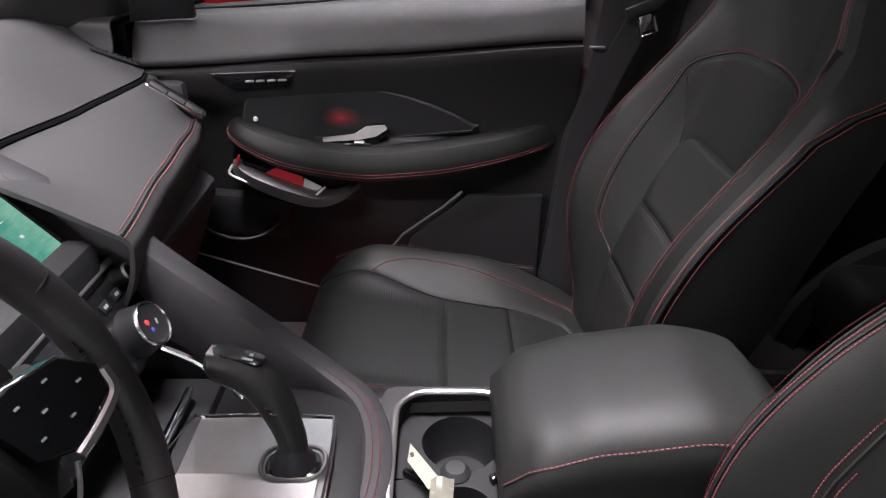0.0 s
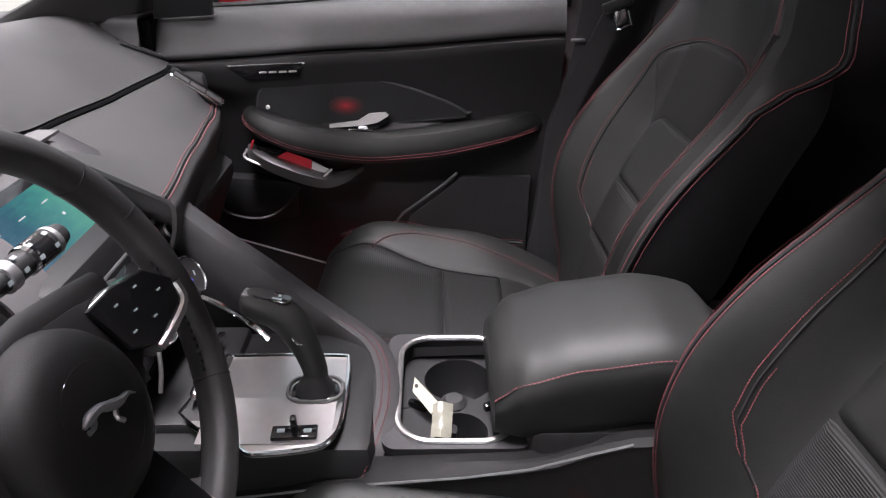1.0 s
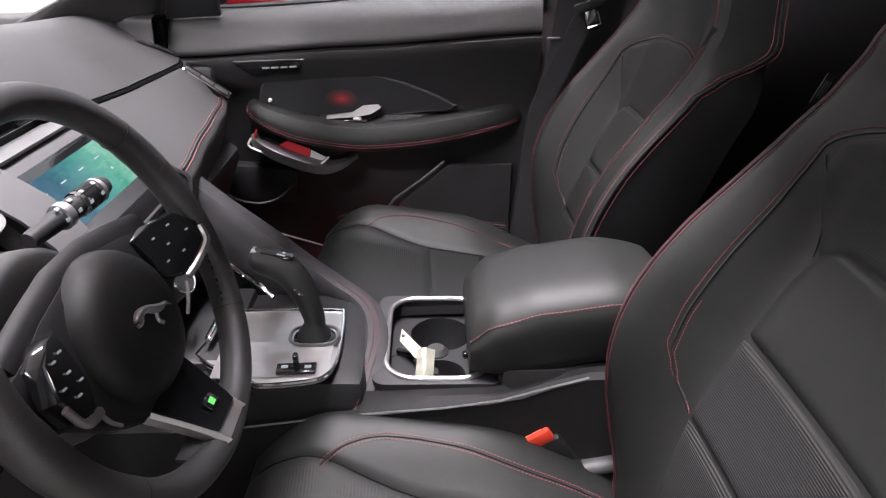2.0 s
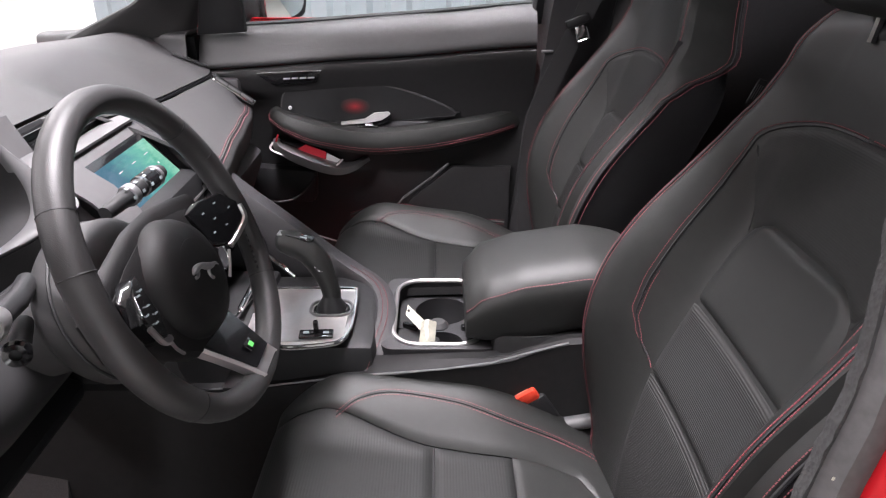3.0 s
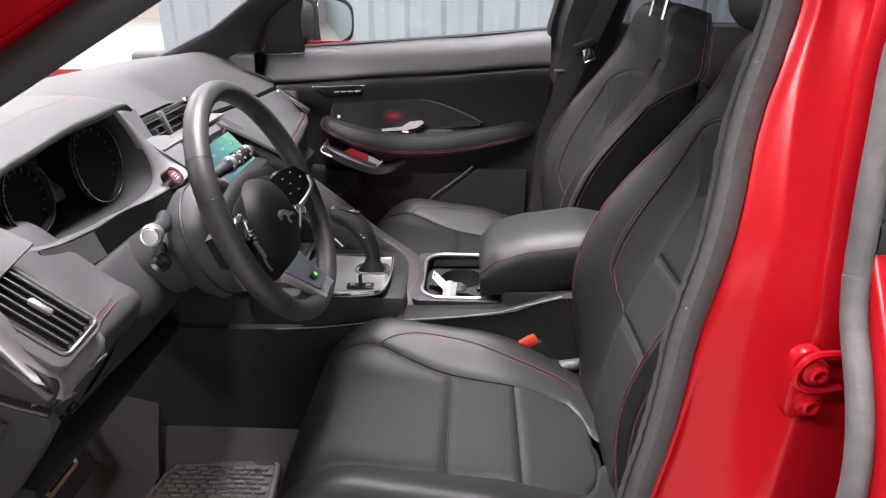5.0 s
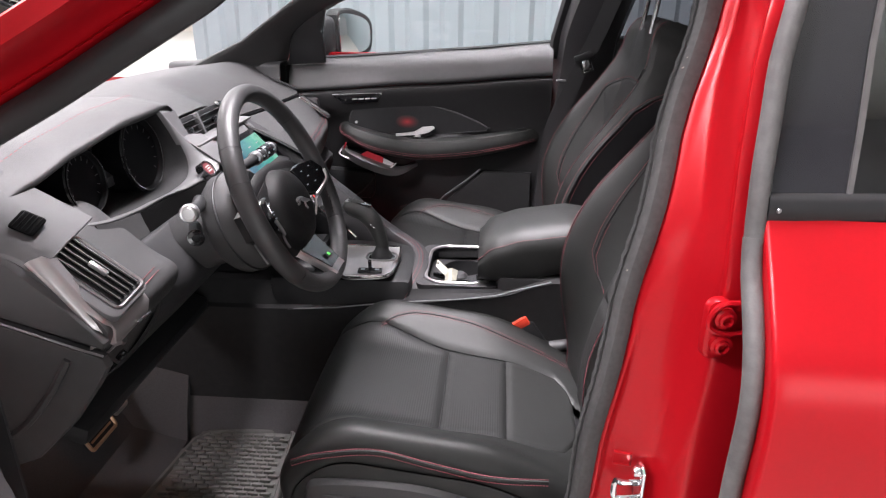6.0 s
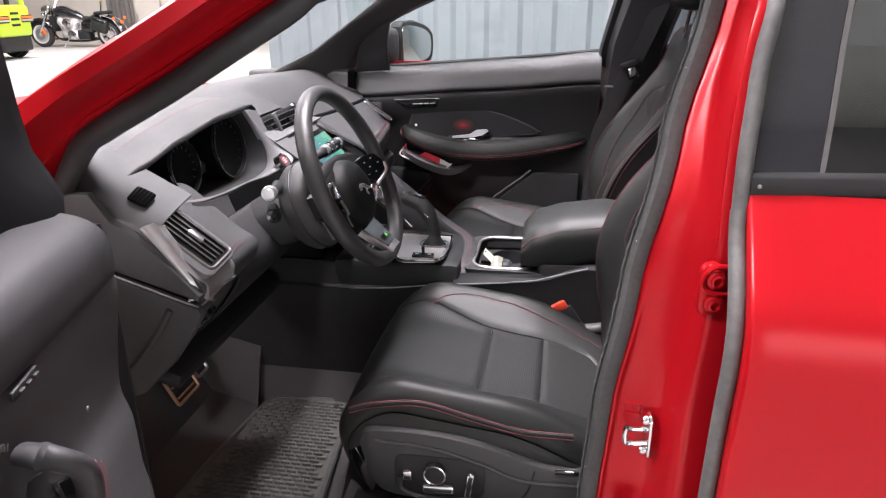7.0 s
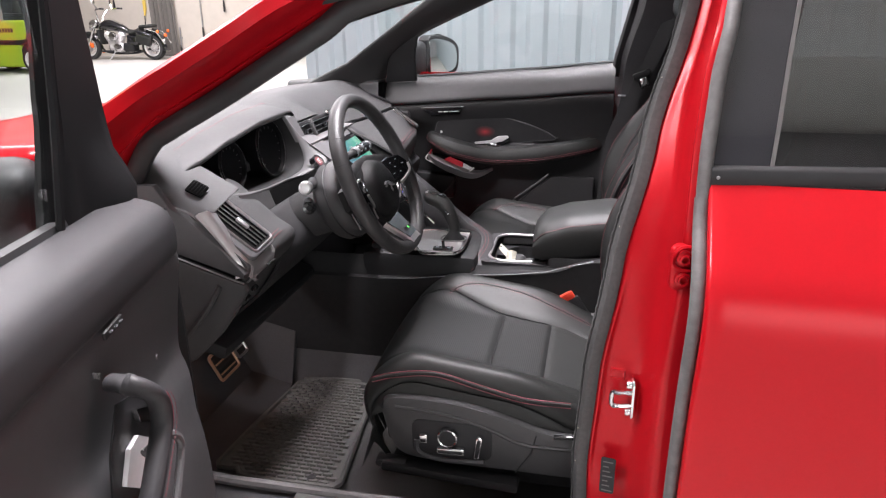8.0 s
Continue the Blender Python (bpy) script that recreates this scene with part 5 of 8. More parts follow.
# end cover seen through the open door
EM = Matrix(((1, 0, 0, 0), (0, 0, -1, -0.722), (0, 1, 0, 0), (0, 0, 0, 1)))
part("end_cover", moved(plate([(-0.69, 1.09), (-0.605, 1.095), (-0.575, 1.05), (-0.545, 1.035), (-0.48, 0.975), (-0.435, 0.925), (-0.44, 0.915), (-0.60, 0.966), (-0.69, 0.994)], 0.014, 0.005), EM), COLUMN, dash, "black dashboard end cover")
part("fuse_cover", moved(plate([(-0.69, 0.984), (-0.596, 0.955), (-0.461, 0.91), (-0.44, 0.903), (-0.436, 0.888), (-0.46, 0.85), (-0.505, 0.79), (-0.571, 0.725), (-0.635, 0.698), (-0.69, 0.695)], 0.016, 0.006), EM), COLUMN, dash, "black fuse box cover")
part("cover_ridge", tube(curve([(-0.655, -0.738, 0.75), (-0.59, -0.739, 0.775), (-0.53, -0.739, 0.84), (-0.49, -0.739, 0.9)], 16), 0.006, 6), COLUMN, dash)
part("cover_line", tube([(-0.69, -0.7395, 0.989), (-0.596, -0.7395, 0.9605), (-0.461, -0.7395, 0.9155), (-0.437, -0.7395, 0.909)], 0.0018, 5), SATIN_DARK, dash)
# small switches under the vent
for k in range(3):
    part("switch", rbox(0.01, 0.014, 0.012, 0.002, pose(-0.452 - 0.02 * k, -0.675, 0.872 - 0.022 * k, 0, 40, 0)), PIANO, dash)

# centre vents
CV = basis((-0.59, -0.02, 1.072), (0, 1, 0), (-0.35, 0, 0.94))
cv = part("centre_vent", moved(plate(rounded(0.29, 0.062, 0.01), 0.006, 0.002), CV), HARD, dash, "black centre air vents")
for half in (-1, 1):
    for k in range(4):
        part("vane", rbox(0.128, 0.0024, 0.012, 0.001, CV @ pose(half * 0.07, -0.021 + 0.014 * k, 0.008, 20, 0, 0)), GAUGE, cv)
        part("vane_edge", rbox(0.127, 0.0011, 0.0011, 0.0003, CV @ pose(half * 0.07, -0.0228 + 0.014 * k, 0.0138)), STEEL, cv)
    part("vent_tab", rbox(0.02, 0.012, 0.012, 0.003, CV @ pose(half * 0.07, 0.0, 0.018)), PIANO, cv)
part("vent_post", rbox(0.008, 0.06, 0.016, 0.002, CV @ pose(0, 0, 0.01)), GREYP, cv)
part("vent_end", rbox(0.03, 0.012, 0.012, 0.004, CV @ pose(0.135, 0.026, 0.014, 0, 0, -20)), CHROME, cv)
part("trim_strip", rbox(0.10, 0.006, 0.006, 0.002, CV @ pose(0.06, -0.045, 0.02)), CHROME, cv)

# centre stack with the touch screen
SC = basis((-0.472, -0.012, 1.006), (0, 1, 0), (-0.68, 0, 0.733))
stack = part("centre_fascia", moved(plate(rounded(0.31, 0.16, 0.02), 0.03, 0.008), SC @ pose(0.0, 0.0, -0.034)), GREYP, dash, "grey painted centre fascia")
part("screen_bezel", moved(plate(rounded(0.246, 0.12, 0.006), 0.004, 0.0015), SC @ pose(0, -0.004, -0.0052)), PIANO, stack, "gloss black screen surround")
part("duct", slab(-0.74, -0.632, -0.17, 0.1, 0.85, 1.085, 0.01), HARD, dash)
part("fascia_cheek", thicken(grid([[Vector((x, y, z)) for y in (-0.172, -0.15, -0.12, -0.1)] for x, z in ((-0.602, 1.125), (-0.575, 1.07), (-0.545, 1.072), (-0.515, 1.052), (-0.47, 1.02), (-0.44, 0.985), (-0.42, 0.95))]), 0.004), GREYP, dash)
part("stack_body", rbox(0.18, 0.26, 0.16, 0.02, pose(-0.5, -0.01, 0.90, 0, 0, 0)), HARD, dash)
part("fascia_top", thicken(grid([[Vector((x, y, z)) for y in (-0.168, -0.12, -0.04, 0.04, 0.12, 0.15)] for x, z in ((-0.522, 1.066), (-0.55, 1.066), (-0.578, 1.056), (-0.603, 1.036))]), 0.004), GREYP, dash, "grey painted panel below the centre vents")
scr = part("touch_screen", moved(plate(rounded(0.232, 0.116, 0.004), 0.005, 0.0015), SC @ pose(0, -0.006, -0.002)), PIANO, dash, "lit touch screen with a teal landscape picture")


def screen_material():
    m = bpy.data.materials.new("screen_picture")
    m.use_nodes = True
    nt = m.node_tree
    b = nt.nodes["Principled BSDF"]
    b.inputs["Base Color"].default_value, b.inputs["Roughness"].default_value = (0.01, 0.012, 0.014, 1), 0.15
    tc, sep = nt.nodes.new("ShaderNodeTexCoord"), nt.nodes.new("ShaderNodeSeparateXYZ")
    nz = nt.nodes.new("ShaderNodeTexNoise")
    nz.inputs["Scale"].default_value = 9
    rgb = nt.nodes.new("ShaderNodeValToRGB")
    e = rgb.color_ramp.elements
    e[0].position, e[0].color = 0.0, (0.10, 0.22, 0.34, 1)
    e[1].position, e[1].color = 1.0, (0.32, 0.75, 0.55, 1)
    for pos, col in ((0.3, (0.03, 0.16, 0.24, 1)), (0.55, (0.05, 0.34, 0.33, 1)), (0.8, (0.09, 0.5, 0.36, 1))):
        k = e.new(pos)
        k.color = col
    add = nt.nodes.new("ShaderNodeMath")
    add.operation = "MULTIPLY_ADD"
    nt.links.new(tc.outputs["Generated"], sep.inputs[0])
    nt.links.new(tc.outputs["Generated"], nz.inputs["Vector"])
    nt.links.new(nz.outputs["Fac"], add.inputs[0])
    add.inputs[1].default_value = 0.35
    sub = nt.nodes.new("ShaderNodeMath")
    sub.operation = "SUBTRACT"
    nt.links.new(sep.outputs["Y"], sub.inputs[0])
    sub.inputs[1].default_value = 0.17
    nt.links.new(sub.outputs[0], add.inputs[2])
    nt.links.new(add.outputs[0], rgb.inputs["Fac"])
    nt.links.new(rgb.outputs["Color"], b.inputs["Emission Color"])
    b.inputs["Emission Strength"].default_value = 0.75
    return m


part("picture", moved(plate(rounded(0.212, 0.094, 0.002), 0.0006, 0), SC @ pose(0, -0.0065, 0.0032)), screen_material(), scr, "teal landscape picture")
part("icon_bar", moved(plate([(-0.108, -0.05), (0.108, -0.05), (0.108, -0.039), (-0.108, -0.039)], 0.0005, 0), SC @ pose(0, -0.01, 0.0036)), HARD, scr)
for k in range(6):
    part("icon", moved(plate(rounded(0.006, 0.004, 0.0015), 0.0004, 0), SC @ pose(-0.09 + 0.036 * k, -0.0545, 0.0045)), ICON, scr)
for k in range(4):
    part("menu_bar", rbox(0.014, 0.0014, 0.0004, 0, SC @ pose(-0.08 + 0.05 * k, 0.018, 0.004)), ICON, scr)
    part("menu_icon", moved(plate(rounded(0.005, 0.004, 0.0015), 0.0004, 0), SC @ pose(-0.075 + 0.05 * k, -0.006, 0.0039)), ICON, scr)
part("silver_bar", rbox(0.285, 0.009, 0.01, 0.003, SC @ pose(0.0, -0.089, -0.003)), ALU, dash, "bright metal bar")
sbtn = basis((-0.491, -0.211, 1.0285), (0.05, 1, 0.1), (-0.62, 0, 0.78))
st = part("start_button", lathe([(0, 0.0035), (0.010, 0.0035), (0.0125, 0.003), (0.0135, -0.004)], 28, sbtn @ pose(0, 0, -0.0005)), material("red_button", (0.14, 0.03, 0.035), 0.35), dash, "red start button with a bright ring")
part("button_ring", lathe([(0.0145, 0.002), (0.0155, 0.0045), (0.018, 0.0045), (0.0195, -0.012)], 28, sbtn @ pose(0, 0, -0.001)), SATIN, st)
for k in range(3):
    part("marking_bar", rbox(0.012 - 0.003 * (k == 1), 0.0018, 0.0006, 0, sbtn @ pose(0, 0.005 - 0.005 * k, 0.0032)), WHITE, st)
# climate panel and knobs
CP = basis((-0.385, 0.0, 0.885), (0, 1, 0), (-0.5, 0, 0.866))
cp = part("climate_panel", moved(plate(rounded(0.29, 0.11, 0.015), 0.02, 0.005), CP @ pose(0, 0, -0.02)), PIANO, dash, "gloss black climate panel")
for dy, col in ((0.08, True), (-0.04, False)):
    km = CP @ pose(dy, -0.02, 0.0)
    kb = part("climate_knob", lathe([(0, 0.026), (0.021, 0.026), (0.025, 0.028), (0.029, 0.026), (0.03, 0.012), (0.033, 0.0)], 32, km), HARD, dash, "round climate knob with a lit face")
    part("knob_ring", lathe([(0.0265, 0.0275), (0.0275, 0.0295), (0.029, 0.028), (0.0295, 0.0255)], 32, km), SATIN, kb)
    if col:
        part("red_mark", lathe([(0, 0.001), (0.003, 0.0007), (0.0038, 0)], 12, km @ pose(-0.006, 0.006, 0.0262)), emitter("red_mark_light", (1, 0.08, 0.08), 0.9), kb)
        part("blue_mark", lathe([(0, 0.001), (0.0022, 0.0007), (0.003, 0)], 12, km @ pose(-0.006, -0.005, 0.0262)), emitter("blue_mark_light", (0.15, 0.15, 0.9), 0.5), kb)
        part("seat_mark", rbox(0.007, 0.003, 0.0006, 0, km @ pose(0.009, -0.002, 0.0265, 0, 0, 60)), ICON, kb)
vk = part("volume_knob", lathe([(0, 0.02), (0.009, 0.02), (0.011, 0.018), (0.0125, 0.0)], 24, CP @ pose(0.122, 0.04, 0.0)), HARD, dash, "small volume knob")
part("knob_ring", lathe([(0.008, 0.0195), (0.0095, 0.022), (0.0115, 0.019)], 24, CP @ pose(0.122, 0.04, 0.0)), STEEL, vk)
for k in range(4):
    part("key", rbox(0.018, 0.012, 0.003, 0.001, CP @ pose(0.011 + 0.0295 * k, 0.028, 0.0008)), HARD, cp)
    part("key_mark", rbox(0.008, 0.004, 0.0006, 0, CP @ pose(0.011 + 0.0295 * k, 0.028, 0.0026)), ICON, cp)

# ---- centre console ----
con = thing("centre_console", (-0.05, 0, 0.4), "black centre console with an aluminium shift plate and cup holders", "centre console")
rows = []
for i in range(31):
    x = lerp(-0.85, 0.55, i / 30)
    top = table([(-0.45, 0.745), (-0.27, 0.745), (-0.12, 0.735), (0.1, 0.742), (0.22, 0.775), (0.4, 0.79), (0.55, 0.78)], x)
    mid = table([(-0.45, 0.69), (-0.266, 0.695), (-0.12, 0.715), (0.1, 0.738), (0.22, 0.778), (0.4, 0.785), (0.55, 0.775)], x) - 0.004
    w = 0.118
    rows.append([Vector((x, -w - 0.028, 0.42)), Vector((x, -w - 0.026, 0.6)), Vector((x, -w - 0.022, mid - 0.006)), Vector((x, -w - 0.012, mid)), Vector((x, -w - 0.002, top - 0.012)), Vector((x, -w + 0.004, top - 0.004)), Vector((x, -w + 0.006, top - 0.02))])
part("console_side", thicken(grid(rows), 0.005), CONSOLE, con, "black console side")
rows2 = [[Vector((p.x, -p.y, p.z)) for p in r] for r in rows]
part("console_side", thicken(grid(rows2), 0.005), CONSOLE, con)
part("trim_line", tube([(-0.40, -0.138, 0.678), (-0.266, -0.141, 0.69), (-0.12, -0.141, 0.71), (0.02, -0.141, 0.722), (0.1, -0.141, 0.735), (0.17, -0.14, 0.757), (0.22, -0.14, 0.772)], 0.0016, 5), STEEL, con)


def hole_plate(w, h, r, bw, bh, t, m, inner_r):
    """A flat frame: outer size w by h, opening bw by bh."""
    n = 6
    o, i = rounded(w, h, r, n), rounded(bw, bh, inner_r, n)
    rows = [[Vector((*p, 0)) for p in o], [Vector((*p, t)) for p in o], [Vector((*p, t)) for p in i], [Vector((*p, 0)) for p in i]]
    bm = grid(rows, close_u=True, close_v=True)
    bmesh.ops.recalc_face_normals(bm, faces=bm.faces[:])
    bm.transform(m)
    return bm


CUP = basis((0.012, 0.012, 0.742), (1, 0, 0), (0, 1, 0))
part("cup_surround", hole_plate(0.19, 0.25, 0.02, 0.155, 0.228, 0.012, CUP @ pose(0, 0, -0.012), 0.045), SOFT, con)
part("cup_frame", tube([CUP @ Vector((a, b, 0.001)) for a, b in rounded(0.152, 0.226, 0.045, 8)], 0.0042, 8, close=True), ALU, con, "bright frame of the cup holder")
wall = [[CUP @ Vector((a, b, z)) for a, b in rounded(0.15, 0.224, 0.044, 8)] for z in (0.0, -0.014, -0.034)]
part("cup_wall", grid(wall, close_v=True), HARD, con)


def square_hole(cx, cy, r, x0, x1, y0, y1, z):
    """A flat piece with a round hole, cut off at the given edges."""
    inner, outer = [], []
    for k in range(48):
        a = 2 * math.pi * k / 48
        c, s_ = math.cos(a), math.sin(a)
        far = min(((x1 if c > 0 else x0) - cx) / c if abs(c) > 1e-6 else 9, ((y1 if s_ > 0 else y0) - cy) / s_ if abs(s_) > 1e-6 else 9)
        inner.append(CUP @ Vector((cx + r * c, cy + r * s_, z)))
        outer.append(CUP @ Vector((cx + far * c, cy + far * s_, z)))
    return grid([outer, inner], close_v=True)


for cx, cy, r, y0, y1 in ((0.008, 0.05, 0.05, -0.012, 0.111), (0.006, -0.062, 0.038, -0.111, -0.012)):
    part("cup_shelf", thicken(square_hole(cx, cy, r, -0.074, 0.074, y0, y1, -0.03), 0.002), HARD, con)
    part("cup", lathe([(r, -0.03), (r - 0.001, -0.036), (r - 0.004, -0.085), (r - 0.01, -0.092), (0, -0.092)], 32, CUP @ pose(cx, cy, 0)), HARD, con, "round black cup holder")
for sx in (-0.05, 0.055):
    part("cup_finger", rbox(0.03, 0.01, 0.012, 0.003, CUP @ pose(sx, -0.012, -0.026, 0, 0, 25 if sx > 0 else -30)), PIANO, con)
part("cup_divider", lathe([(0, 0.03), (0.012, 0.029), (0.019, 0.022), (0.02, 0.0), (0.024, -0.02)], 24, CUP @ pose(0.0, -0.002, -0.05)), RUBBER, con)

# shift plate
P0 = [(-0.335, -0.08), (-0.31, 0.03), (-0.29, 0.042), (-0.155, 0.042), (-0.135, 0.025), (-0.132, -0.09), (-0.142, -0.128), (-0.165, -0.142), (-0.225, -0.15), (-0.245, -0.14), (-0.262, -0.115), (-0.30, -0.11)]
pmat = Matrix.Translation((0, 0, 0.765))
sp = part("shift_plate", moved(plate([(q.x, q.y) for q in curve([(a, b, 0) for a, b in P0 + P0[:1]], 60)[:-1]], 0.006, 0.003), pmat), ALU, con, "brushed aluminium shift plate")
part("plate_rim", tube([(q.x, q.y, 0.771) for q in curve([(a, b, 0) for a, b in P0 + P0[:1]], 60)[:-1]], 0.003, 6, close=True), CHROME, sp)
part("plate_step", thicken(grid([[Vector((x, y, 0.7725 + dz)) for x in (-0.30, -0.22, -0.14)] for y, dz in ((-0.052, 0.0), (-0.058, 0.006), (-0.085, 0.003), (-0.135, 0.0))]), 0.002), ALU, sp)
eb = part("brake_switch_base", rbox(0.055, 0.022, 0.006, 0.002, pose(-0.184, -0.12, 0.776, 0, 0, 3)), PIANO, con, "black parking brake switch")
part("brake_switch", rbox(0.008, 0.01, 0.03, 0.003, pose(-0.184, -0.118, 0.786, 10, 0, 0)), PIANO, eb)
for dx in (-0.016, 0.016):
    part("key_mark", rbox(0.009, 0.006, 0.001, 0, pose(-0.184 + dx, -0.12, 0.7795, 0, 0, 3)), ICON, eb)
part("console_base", slab(-0.42, -0.09, -0.13, 0.13, 0.6, 0.758, 0.02), HARD, con)
# padded bar from the dashboard round the shift plate
bar = curve([(-0.56, 0.168, 1.035), (-0.50, 0.166, 1.0), (-0.414, 0.162, 0.945), (-0.354, 0.158, 0.895), (-0.28, 0.152, 0.838), (-0.22, 0.146, 0.79), (-0.165, 0.132, 0.757), (-0.115, 0.095, 0.742), (-0.092, 0.04, 0.738), (-0.086, -0.03, 0.735), (-0.094, -0.085, 0.725), (-0.112, -0.128, 0.695)], 60)
barp = part("grab_bar", sweep(bar, [(-0.03, -0.06), (-0.034, 0.0), (-0.026, 0.02), (-0.006, 0.027), (0.014, 0.024), (0.026, 0.01), (0.028, -0.06)], up=(0.15, -0.05, 1), scales=[table([(0, 1.0), (0.4, 1.0), (0.6, 0.85), (0.75, 0.8), (0.93, 0.75), (1.0, 0.5)], i / 60) for i in range(61)]), SOFT, con, "black padded grab bar with red stitching")
frb = frames_along(bar, (0.15, -0.05, 1))
for o in (-0.006, 0.003):
    part("stitching", stitches([p + s * o + nn * 0.0225 for p, t, nn, s in frb[33:60]], (0, 0, 1), 0.004, 0.0018, 0.0014), STITCH, barp)
part("bar_wall", thicken(grid([[Vector((x, y, z)) for z in (0.70, lerp(0.7, zz, 0.6), zz)] for x, y, zz in ((-0.50, 0.15, 0.96), (-0.4, 0.146, 0.905), (-0.3, 0.14, 0.83), (-0.22, 0.132, 0.77), (-0.16, 0.11, 0.735))]), 0.006), HARD, con)
part("bright_rail", tube(curve([(-0.345, 0.075, 0.85), (-0.31, 0.078, 0.828), (-0.275, 0.075, 0.80), (-0.25, 0.06, 0.785)], 14), 0.0045, 8), CHROME, con, "bright rail beside the selector")
part("tray", slab(-0.40, -0.29, -0.1, 0.12, 0.74, 0.772, 0.01), HARD, con)
part("tray_edge", rbox(0.01, 0.14, 0.01, 0.003, pose(-0.318, 0.0, 0.79)), CHROME, con)

# selector
sel = thing("gear_selector", (-0.17, -0.04, 0.77), "black leather gear selector lever on an aluminium plate", "gear selector")
part("base_ring", moved(plate(rounded(0.062, 0.042, 0.018), 0.008, 0.003), pose(-0.17, -0.042, 0.771)), PIANO, sel)
part("base_frame", tube([pose(-0.17, -0.042, 0.779) @ Vector((a, b, 0)) for a, b in rounded(0.07, 0.05, 0.02)], 0.0028, 6, close=True), SATIN_DARK, sel)
part("boot", lathe([(0.026, 0.0), (0.024, 0.008), (0.017, 0.018), (0.012, 0.03)], 20, pose(-0.17, -0.042, 0.777)), HARD, sel)
lever = curve([(-0.168, -0.04, 0.785), (-0.17, -0.036, 0.81), (-0.182, -0.026, 0.84), (-0.198, -0.014, 0.862), (-0.218, -0.006, 0.876), (-0.245, -0.001, 0.884), (-0.262, 0.0, 0.883)], 30)
part("lever", sweep(lever, ring(0.0235, 16, 0.02), up=(0.5, 0, 0.85), scales=[table([(0, 0.72), (0.2, 0.78), (0.5, 1.05), (0.75, 1.1), (0.92, 0.95), (1.0, 0.55)], i / 30) for i in range(31)]), LEATHER, sel, "black leather lever grip")
tmx = basis((-0.222, -0.006, 0.895), (1, -0.12, -0.18), (0.12, 1, 0))
tp = part("top_display", moved(plate(rounded(0.05, 0.022, 0.009), 0.004, 0.0015), tmx), PIANO, sel, "gloss black display on the lever")
part("unlock_button", rbox(0.011, 0.018, 0.004, 0.0018, tmx @ pose(-0.0315, 0, 0.0005)), ALU, tp)
for k in range(4):
    part("gear_mark", rbox(0.0042, 0.0045, 0.0006, 0, tmx @ pose(-0.013 + 0.0075 * k, 0.003, 0.0043)), emitter("red_gear_light", (1, 0.06, 0.06), 0.3) if k == 2 else ICON, tp)
part("gear_mark", rbox(0.012, 0.0035, 0.0006, 0, tmx @ pose(0.008, -0.005, 0.0043)), ICON, tp)
part("grip_trim", tube(curve([(-0.20, -0.032, 0.862), (-0.186, -0.045, 0.852), (-0.172, -0.03, 0.842)], 10), 0.002, 5), CHROME, sel)

# armrest of the console
ar = thing("console_armrest", (0.2, 0, 0.74), "black leather console armrest with red stitching", "armrest")
rows = []
for i in range(27):
    x = lerp(0.058, 0.37, i / 26)
    e = 1 - smooth(0.0, 0.12, i / 26)
    er = smooth(0.75, 1.0, i / 26)
    top = table([(0.058, 0.822), (0.09, 0.855), (0.16, 0.876), (0.26, 0.89), (0.33, 0.882), (0.37, 0.845)], x)
    wd = 0.112 - 0.012 * e - 0.02 * er
    low = table([(0.058, 0.752), (0.16, 0.76), (0.25, 0.778), (0.37, 0.785)], x)
    rows.append([Vector((x, -wd + 0.012, low)), Vector((x, -wd, low + 0.006)), Vector((x, -wd - 0.002, lerp(low, top, 0.45))), Vector((x, -wd + 0.004, top - 0.03)), Vector((x, -wd + 0.03, top - 0.008)), Vector((x, -wd * 0.35, top)), Vector((x, wd * 0.35, top)), Vector((x, wd - 0.03, top - 0.008)), Vector((x, wd - 0.004, top - 0.03)), Vector((x, wd + 0.002, lerp(low, top, 0.45))), Vector((x, wd, low + 0.006)), Vector((x, wd - 0.012, low))])
bm = grid([[q for q in curve(r, 33)] for r in rows], caps=True)
bmesh.ops.recalc_face_normals(bm, faces=bm.faces[:])
lid = part("lid", bm, LEATHER, ar, "black leather lid", angle=55)
seam = [r[3].lerp(r[4], 0.3) + Vector((0, -0.004, 0.001)) for r in rows]
part("stitching", stitches(seam, (0, -1, 0.3), 0.004, 0.0018, 0.0014), STITCH, lid)
part("seam", tube([p + Vector((0, 0.0005, -0.003)) for p in seam], 0.0012, 5), HARD, lid)
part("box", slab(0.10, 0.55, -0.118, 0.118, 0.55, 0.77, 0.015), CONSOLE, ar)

# keys left in the cup holder
ky = thing("key_tag", (-0.01, 0.0, 0.66), "car keys with a pale card tag in a clear sleeve", "keys")
card = [Vector((-0.043, 0.02, 0.75)), Vector((-0.046, 0.0, 0.741)), Vector((-0.02, -0.034, 0.73)), Vector((-0.009, -0.022, 0.738))]
part("card", thicken(grid([[card[0], card[3]], [card[1], card[2]]]), 0.0012), PAPER, ky, "pale card tag")
part("hole", lathe([(0, 0.0012), (0.0025, 0.0012), (0.0025, -0.001)], 10, basis((-0.0405, 0.006, 0.7456), card[3] - card[0], card[0] - card[1])), HARD, ky)
fold = random.Random(11)
SLEEVE = material("pale_plastic_sleeve", (0.2, 0.195, 0.16), 0.22, var=0.4, scale=90)
rows = []
